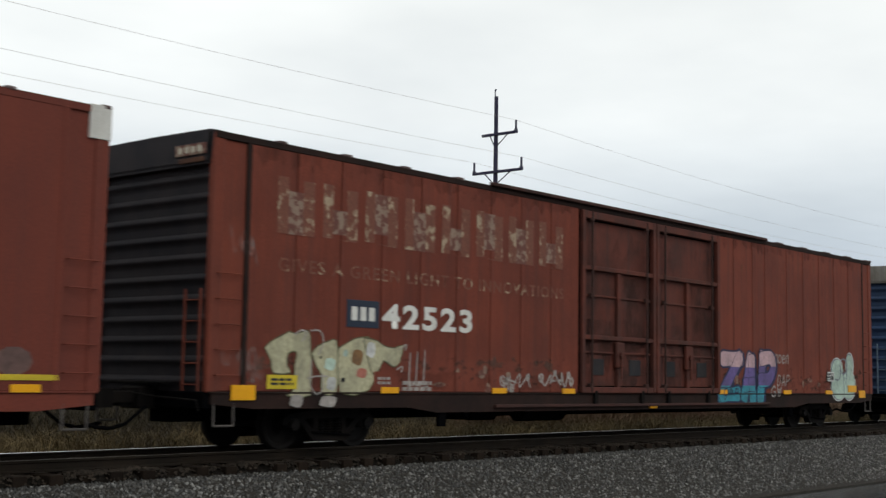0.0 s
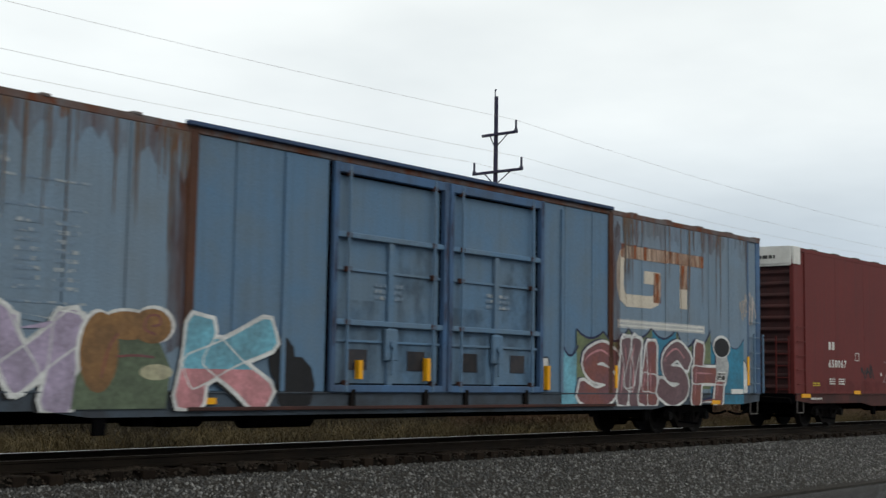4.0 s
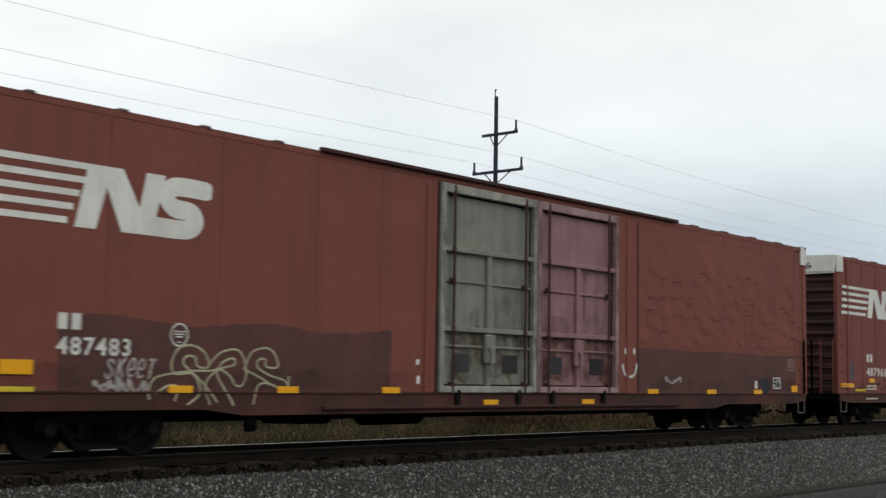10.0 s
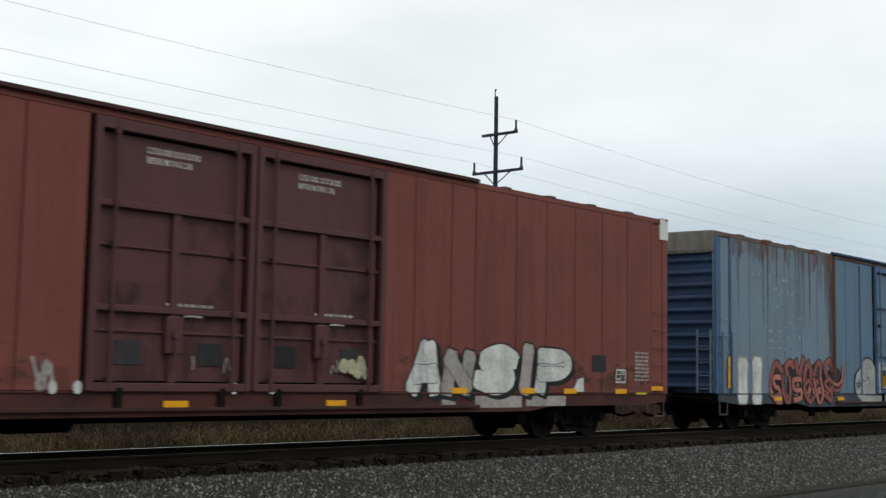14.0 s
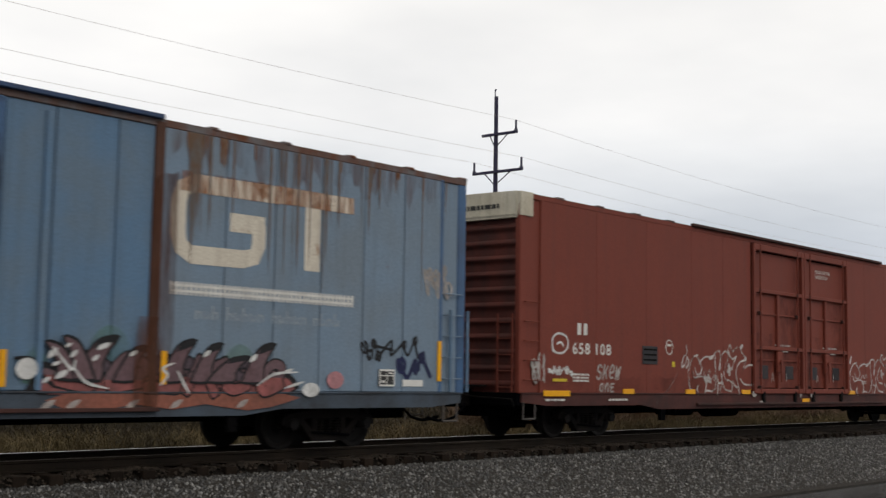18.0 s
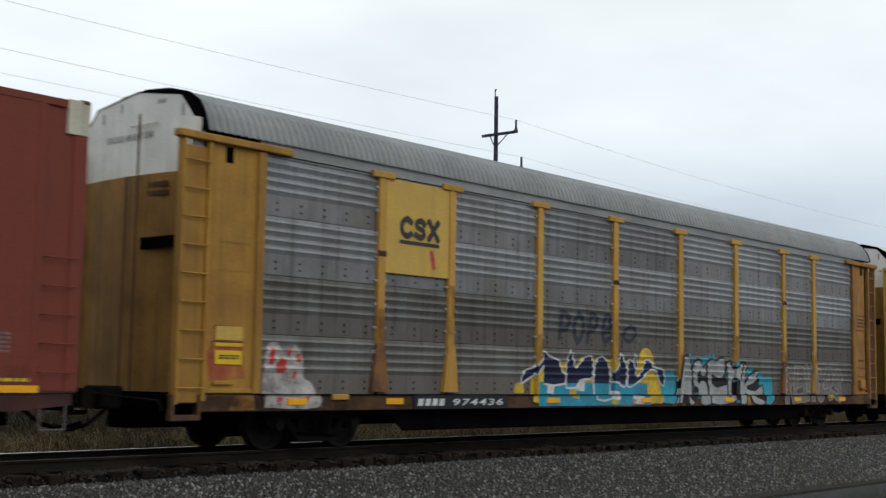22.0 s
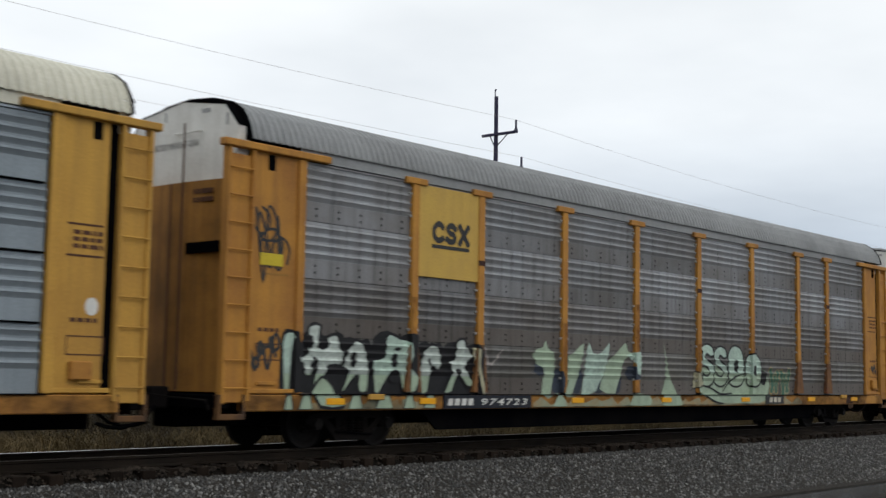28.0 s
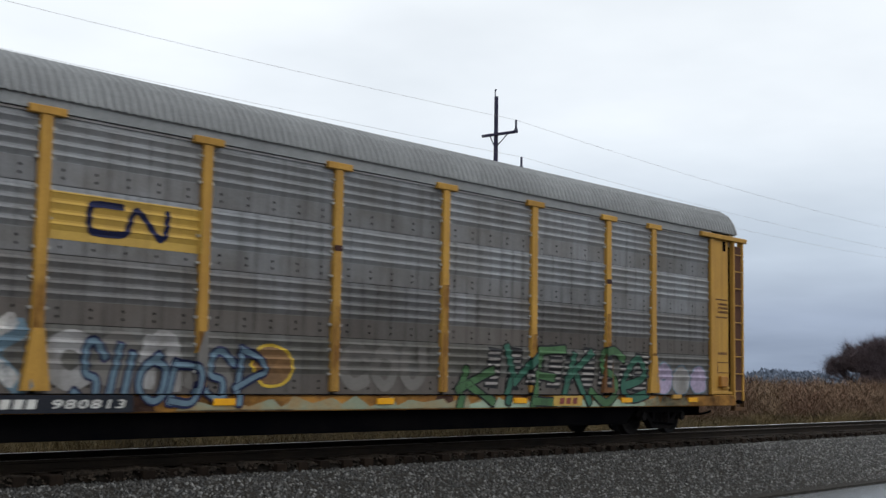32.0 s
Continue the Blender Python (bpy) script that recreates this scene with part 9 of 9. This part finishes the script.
def car_twelve(c):
    rack_notes(c, 12)
    dirt_runs(c, 12)
    sill_number(c, "980813", 6.82, 8.03)
    # a ribbed panel painted yellow with the dark rounded band of the emblem
    bk = RACK_BREAKS + [DECK + k * BAND + z for k in (2, 3) for _, z in RIBS]
    bk = [b for b in bk if 3.0 < b < 4.0]
    paint("sign_panel", [rect(6.67, 9.36, 3.12, 3.80)], "sign_yellow", c, .004, rack_surface, bk, "yellow painted sign on the ribbed wall")
    wave = curve([(7.92, 3.68), (7.47, 3.68), (7.37, 3.62), (7.36, 3.36), (7.45, 3.27), (7.90, 3.27), (8.02, 3.33)], 4)
    paint("emblem", [ribbon(wave, .10), ribbon(curve([(8.02, 3.33), (8.09, 3.56), (8.16, 3.65), (8.25, 3.62), (8.58, 3.29), (8.67, 3.29), (8.72, 3.38), (8.74, 3.68)], 4), .10)], "spray_navy", c, .010, rack_surface, bk, "dark rounded band shape")
    piece(c, "WW", [1.75, 4.35], .95, 1.80, .24, ("spray_pale", "spray_ash"), None, seed=1, shade="spray_steel", drop=(.13, -.12), wobble=.06, label="worn white spray paint with blue-grey shading", **RK)
    paint("graffiti_low", [block([(1.75, .72), (4.4, .72), (4.3, 1.15), (3.4, 1.3), (2.4, 1.2), (1.8, 1.3)])], "spray_ash", c, .0045, rack_surface, [b for b in RACK_BREAKS if b < 1.6])
    piece(c, "K", [5.15, 6.35], 1.05, 1.98, .20, "spray_pale", None, seed=2, shade="spray_steel", drop=(.14, -.10), wobble=.05, **RK)
    paint("graffiti_low", [disc(4.75, 1.16, .42, .13, 12)], "spray_white", c, .0065, rack_surface, [b for b in RACK_BREAKS if b < 1.6])
    piece(c, "CSnA", [6.75, 7.5, 8.3, 9.15, 10.1], 1.02, 1.88, .26, ("spray_ash", "spray_ghost_grey"), None, seed=3, wobble=.06, **RK)
    piece(c, "SIIODSP", [7.2, 7.75, 8.0, 8.25, 8.85, 9.5, 10.1, 10.85], .76, 1.56, .085, "spray_steel", "spray_navy", .03, lean=.18, seed=4, wobble=.10, taller=(.25, .1, .1, 0, -.05, .15, .1), lift=.014, label="grey-blue spray-painted letters", **RK)
    cutout(c, [(0, .5), (.15, .9), (.5, 1), (.9, .8), (1, .4), (.8, .05), (.3, 0)], (10.5, 11.4, 1.1, 1.75), "spray_brown", "spray_yellow", .05, bend=3, **RK)
    piece(c, "COU", [12.5, 14.8], 1.0, 1.82, .2, "spray_ghost_grey", None, seed=6, **RK)
    rng = random.Random(31)
    for i in range(9):
        x0 = 16.6 + .66 * i + rng.uniform(-.1, .1)
        x1, za, zb = x0 + rng.uniform(.45, .62), 1.02 + rng.uniform(0, .2), 1.62 + rng.uniform(0, .35)
        paint("graffiti_background", [block([(x0, za), (x1, za - .03), (x1 + .12, zb), (x0 + .16, zb + .04)])], "spray_black", c, .006 + .0006 * i, rack_surface, [b for b in RACK_BREAKS if b < 2.2])
        for k in range(int((zb - za) / .12)):
            z = za + .05 + .12 * k
            paint("graffiti_band", [rect(x0 + .04 + .16 * (z - za), x1 - .03 + .12 * (z - za), z, z + .052, .012)], "spray_dusty_white", c, .0125 + .0003 * k, rack_surface, [b for b in RACK_BREAKS if b < 2.2])
    piece(c, "KYEKSe", [15.6, 16.9, 18.05, 19.15, 20.3, 21.5, 22.6], .72, 1.84, .15, ("spray_green", "spray_deep_green"), "spray_black", .028, lean=.3, seed=7, taller=(-.3, .05, .15, .05, .2, -.05), wobble=.10, lift=.017, label="green spray-painted letters over black and white bands", **RK)
    paint("graffiti_low", shards(16.0, 22.4, .70, .95, 8, 9), "spray_pale_leaf", c, .006, label="pale green spray paint on the sill")
    rng = random.Random(31)
    piece(c, "OOe", [22.95, 25.4], .98, 1.62, .3, ("spray_lilac", "spray_ash"), "spray_steel", .025, seed=8, **RK)
    paint("graffiti_low", shards(9.0, 24.5, .70, .95, 22, 4), "spray_mint_dull", c, .004)
    sill_mark(c, "sign_yellow", "spray_red")
    tag(c, 5, .9, 1.35, 2.5, 3.6, "dark_stencil", .05, 9, surface=lambda x, z: -1.50)


for build, (car, u) in zip((None, car_two, car_three, car_four, car_five, car_six, car_seven, car_eight, car_nine, car_ten, car_eleven, car_twelve), CARS):
    if build:
        before = set(car.children)
        build(car)
        for o in sorted(set(car.children) - before, key=lambda q: q.name):      # lettering was set out from the old corner marks
            o.location.x += 0.0 if o.name.startswith("end_") else {12.75: .11, 40.85: .14, 69.2: .40, 97.65: .31, 126.1: .32, 154.8: .13, 182.85: .30}.get(u, 0.0)
    else:
        tag(car, 5, 23.0, 24.2, 1.9, 2.25, "spray_dusty_white", .05, 2)
        part("notice_plate", Shape().box(24.4, 25.6, -HALF - .012, -HALF - .001, 1.14, 1.22, .003), "yellow_stripe", car, "yellow notice plate")
        paint("paint_daub", [disc(24.9, 1.4, .3, .2, 10)], "spray_ghost", car, .005)

# ---------------------------------------------------------------- pole line
POLE = (46.2, 36.0)
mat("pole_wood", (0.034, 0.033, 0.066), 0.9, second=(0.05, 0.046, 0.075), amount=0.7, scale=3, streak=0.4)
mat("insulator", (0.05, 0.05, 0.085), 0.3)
mat("wire_metal", (0.52, 0.50, 0.48), 0.6, 0.2)


def power_pole(x, y):
    p = thing("utility_pole", "dark wooden utility pole with two crossarms", "utility pole", "pole line", at=(x, y, 0))
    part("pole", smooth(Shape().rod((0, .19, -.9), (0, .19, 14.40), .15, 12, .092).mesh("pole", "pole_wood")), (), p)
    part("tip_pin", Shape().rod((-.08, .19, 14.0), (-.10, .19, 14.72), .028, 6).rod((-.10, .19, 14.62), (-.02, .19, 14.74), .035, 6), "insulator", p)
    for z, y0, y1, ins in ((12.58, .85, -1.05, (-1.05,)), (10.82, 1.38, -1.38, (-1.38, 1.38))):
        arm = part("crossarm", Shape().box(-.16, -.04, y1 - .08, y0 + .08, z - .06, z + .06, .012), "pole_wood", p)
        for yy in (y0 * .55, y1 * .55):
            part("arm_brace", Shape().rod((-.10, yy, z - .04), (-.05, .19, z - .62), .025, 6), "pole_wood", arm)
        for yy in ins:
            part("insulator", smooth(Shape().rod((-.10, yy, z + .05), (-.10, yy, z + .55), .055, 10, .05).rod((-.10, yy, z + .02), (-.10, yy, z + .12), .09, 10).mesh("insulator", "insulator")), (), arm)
    return p


pole = power_pole(*POLE)
for dx in (-64, 64, 128, 192):
    copy_thing(pole, pose(POLE[0] + dx, POLE[1], 0))
for z, dy, sag in ((13.13, -1.05, .62), (11.37, -1.38, .45), (11.37, 1.38, .50)):
    for k in range(-1, 3):
        x0 = POLE[0] - .10 + 64 * k
        pts = [(x0 + 64 * i / 24, POLE[1] + dy, z - sag * 4 * (i / 24) * (1 - i / 24)) for i in range(25)]
        w = new("power_line", smooth(Shape().tube(pts, .0062, 5).mesh("power_line", "wire_metal")))
        tagged(w, "thin grey overhead wire strung between poles", "cable", "overhead wires")

# ---------------------------------------------------------------- growth behind the track


def scatter(name, label, n, place, blade, mats, seed, category="grass"):
    """Many thin leaning blades or twigs as one object."""
    rng = np.random.default_rng(seed)
    x, y, z = place(rng, n)
    h, w, lean = blade(rng, n, x, y)
    a = rng.random(n) * 6.283
    b = rng.random(n) * 6.283
    dx, dy = np.cos(a) * w, np.sin(a) * w
    lx, ly = np.cos(b) * lean * h, np.sin(b) * lean * h
    v = np.empty((n, 5, 3))
    v[:, 0] = np.stack([x - dx, y - dy, z - .03], -1)
    v[:, 1] = np.stack([x + dx, y + dy, z - .03], -1)
    v[:, 2] = np.stack([x + dx * .7 + lx * .4, y + dy * .7 + ly * .4, z + h * .6], -1)
    v[:, 3] = np.stack([x - dx * .7 + lx * .4, y - dy * .7 + ly * .4, z + h * .6], -1)
    v[:, 4] = np.stack([x + lx, y + ly, z + h * (1 - .25 * np.minimum(lean, 1))], -1)
    o = 5 * np.arange(n)[:, None]
    loops = np.concatenate([o + np.array([[0, 1, 2, 3]]), o + np.array([[3, 2, 4]])], 1).ravel()
    me = bpy.data.meshes.new(name)
    me.vertices.add(5 * n)
    me.vertices.foreach_set("co", v.ravel())
    me.loops.add(len(loops))
    me.loops.foreach_set("vertex_index", loops)
    me.polygons.add(2 * n)
    tot = np.tile([4, 3], n)
    me.polygons.foreach_set("loop_total", tot)
    me.polygons.foreach_set("loop_start", np.concatenate([[0], np.cumsum(tot)[:-1]]))
    me.update(calc_edges=True)
    me.materials.append(mats)
    return tagged(new(name, me), label, category, kind="stuff")


# near-black second tone puts shaded hollows between tussocks into the straw's colour
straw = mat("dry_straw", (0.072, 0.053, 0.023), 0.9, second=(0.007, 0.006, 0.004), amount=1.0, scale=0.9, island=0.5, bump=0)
weeds = mat("dead_weeds", (0.115, 0.064, 0.043), 0.9, second=(0.18, 0.128, 0.080), amount=0.9, scale=0.30, island=0.5, bump=0)
mat("bare_twigs", (0.066, 0.050, 0.056), 0.9, second=(0.088, 0.062, 0.062), amount=0.7, scale=0.2, island=0.4, bump=0)


def verge(rng, n):
    c = rng.integers(0, 620, n)                  # most blades stand in broad tussocks
    x = (5 + 150 * rng.random(620))[c] + rng.normal(0, .34, n)
    y = (20.7 + 4.6 * rng.random(620))[c] + rng.normal(0, .26, n)
    loose = rng.random(n) < .12
    x = np.where(loose, 5 + 150 * rng.random(n), x)
    y = np.maximum(np.where(loose, 20.4 + 5.5 * rng.random(n), y), 20.35)
    return x, y, np.interp(y, [18.9, 20.6, 24], [BED_Z, -0.85, -0.75])


def verge_blade(rng, n, x, y):
    tuft = 0.5 + 0.5 * np.sin(x * 1.7 + 2 * np.sin(y * 1.3)) * np.sin(x * .43 + 1)
    return (.14 + .52 * rng.random(n) ** 1.4) * (.25 + .95 * tuft ** 1.5), .003 + .006 * rng.random(n), .7 + 1.4 * rng.random(n)


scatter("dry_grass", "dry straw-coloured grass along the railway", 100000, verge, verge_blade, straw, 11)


def brush_height(x, y):
    bush = 0.5 + 0.5 * np.sin(x * .35 + np.sin(y * .5) * 2) * np.cos(y * .31 + x * .12)
    lump = np.sin(x * 1.1 + 3 * np.sin(y * .8)) * np.sin(x * .47 - y * .9)
    return 1.35 + .75 * bush + .35 * lump


def brush(rng, n):
    """Stems start anywhere within the bulk of each bush."""
    x = 8 + 230 * rng.random(n) ** 1.2
    y = 24 + 60 * rng.random(n) ** 1.6
    return x, y, -0.75 + brush_height(x, y) * rng.random(n) ** .8 * .85


def brush_blade(rng, n, x, y):
    return .14 + .28 * rng.random(n), .005 + .009 * rng.random(n), .6 + 2.4 * rng.random(n)


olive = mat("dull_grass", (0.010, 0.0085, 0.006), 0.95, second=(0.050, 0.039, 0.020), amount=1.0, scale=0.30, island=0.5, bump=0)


def grass_blade(rng, n, x, y):
    return .25 + .30 * rng.random(n), .004 + .007 * rng.random(n), .5 + 1.2 * rng.random(n)


def near_brush(rng, n):
    y = 24 + 24 * rng.random(n) ** 1.2
    x = y * np.tan(np.radians(5 + 48 * rng.random(n)))
    return x, y, -0.75 + .55 * brush_height(x, y) * rng.random(n)


def far_brush(rng, n):
    y = 23.5 + 40 * rng.random(n) ** 1.5
    x = y * np.tan(np.radians(50 + 26 * rng.random(n)))
    return x, y, -0.75 + (brush_height(x, y) + .45) * rng.random(n) ** .8 * .85


def pale_clumps(rng, n):
    """Tufts of straw in front of the brush."""
    c = rng.integers(0, 520, n)
    cy = 21.0 + 5 * rng.random(520)
    cx = cy * np.tan(np.radians(18 + 55 * rng.random(520) ** .5))
    return cx[c] + rng.normal(0, .5, n), cy[c] + rng.normal(0, .4, n), np.full(n, -0.78)


def clump_blade(rng, n, x, y):
    return .4 + .8 * rng.random(n), .005 + .008 * rng.random(n), .3 + 1.1 * rng.random(n)


# dark patches in the straw's colour stand in for shaded hollows among tufts
scatter("straw_tufts", "pale tufts of dry straw in front of the brush", 46000, pale_clumps, clump_blade, mat("pale_straw", (0.155, 0.115, 0.054), 0.9, second=(0.013, 0.010, 0.006), amount=1.0, scale=0.42, island=0.4, bump=0), 14)
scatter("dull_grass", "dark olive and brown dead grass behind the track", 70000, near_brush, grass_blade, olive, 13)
scatter("dead_brush", "reddish-brown dead brush and tall weeds", 260000, far_brush, brush_blade, weeds, 12, "brush")


def bare_tree(x, y, height, spread, seed, label):
    """Trunk, forking limbs, and a crown of many fine twigs with gaps."""
    t = thing("tree", label, "tree", "bare trees", at=(x, y, -.8))
    rng = random.Random(seed)
    wood, tips = Shape(), []

    def grow(p, d, length, r, level):
        q = p + d * length
        wood.rod(p, q, r, 6 if level < 2 else 4, r * .62)
        if level == 4:
            tips.append((q, d))
            return
        for k in range(3 if level else 4):
            side = Vector((rng.uniform(-1, 1) * spread, rng.uniform(-1, 1) * spread, rng.uniform(-.15, .8)))
            grow(p + d * length * rng.uniform(.55, 1), (d * .75 + side * .75).normalized(), length * rng.uniform(.72, .98), r * .58, level + 1)
    grow(Vector((0, 0, 0)), Vector((rng.uniform(-.1, .1), rng.uniform(-.1, .1), 1)).normalized(), height * .16, height * .02, 0)
    part("trunk", wood, "bare_twigs", t)
    s = Shape()
    for q, d in tips:
        for k in range(54):
            e = q + (d * .6 + Vector((rng.gauss(0, .7), rng.gauss(0, .7), rng.gauss(.15, .5)))) * height * .07
            o = q + Vector((rng.gauss(0, .2), rng.gauss(0, .2), rng.gauss(0, .2))) * height * .05
            w = Vector((rng.gauss(0, 1), rng.gauss(0, 1), rng.gauss(0, 1))).normalized() * height * .0017
            s.add([o - w, o + w, e], [(0, 1, 2)])
    me = bpy.data.meshes.new("crown")
    me.from_pydata(s.v, [], s.f)
    me.materials.append(MAT["bare_twigs"])
    tagged(part("crown", me, (), t), "", kind="stuff")
    return t


for x, y, h, sp, sd in ((142, 55, 11.6, 1.3, 1), (147, 54, 11.4, 1.3, 2), (153, 57, 12.2, 1.2, 3), (138, 55, 7.4, 1.4, 4), (161, 56, 13, 1.2, 5), (144.5, 58, 11.8, 1.3, 6), (150, 51, 11, 1.3, 7), (140, 57, 9.4, 1.4, 8), (157, 53, 11.5, 1.3, 9), (149, 59, 12.4, 1.2, 10)):
    bare_tree(x, y, h * 1.2, sp, sd, "leafless dark tree behind the brush")


def far_woods():
    """Hazy line of leafless woods on the horizon: fans of thin twigs on many stems."""
    rng = np.random.default_rng(9)
    n = 110000
    stem = rng.integers(0, 900, n)
    a = np.radians(5 + 85 * rng.random(900))
    d = 620 + 280 * rng.random(900)
    h = 7.0 + 2 * rng.random(900) ** 2 + 1.2 * np.sin(a * 40) + .8 * np.sin(a * 97)
    x, y = np.sin(a)[stem] * d[stem] + rng.normal(0, 4.5, n), np.cos(a)[stem] * d[stem] + rng.normal(0, 4.5, n)
    z = h[stem] * rng.random(n) - 1
    r = .6 + .9 * rng.random(n)
    v = np.empty((n, 3, 3))
    for k in range(3):
        t = rng.random(n) * 6.283
        v[:, k] = np.stack([x + np.cos(t) * r * .8, y + np.sin(t) * r * .8, z + (k - 1) * r * .8], -1)
    me = bpy.data.meshes.new("far_woods")
    me.from_pydata(v.reshape(-1, 3).tolist(), [], np.arange(3 * n).reshape(-1, 3).tolist())
    # distance haze is painted into this blue-grey colour
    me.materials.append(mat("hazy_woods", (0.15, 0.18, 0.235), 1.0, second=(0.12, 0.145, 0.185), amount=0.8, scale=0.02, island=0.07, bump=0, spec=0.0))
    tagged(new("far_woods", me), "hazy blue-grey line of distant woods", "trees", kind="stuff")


far_woods()


def motions():
    """The train rolls to the left; its wheelsets turn with the way gone."""
    marks = [2.0 * k for k in range(17)]
    for car, u in CARS:
        walk(car, [(t, pose(u - gone(t), YC, 0)) for t in marks])
    steps = [32.0 * k / 480 for k in range(481)]
    turns = [-math.degrees(gone(t) / R_WHEEL) for t in steps]
    for w, dx in WHEELS:
        walk(w, [(t, pose(dx, 0, R_WHEEL, 0, a, 0)) for t, a in zip(steps, turns)])


motions()
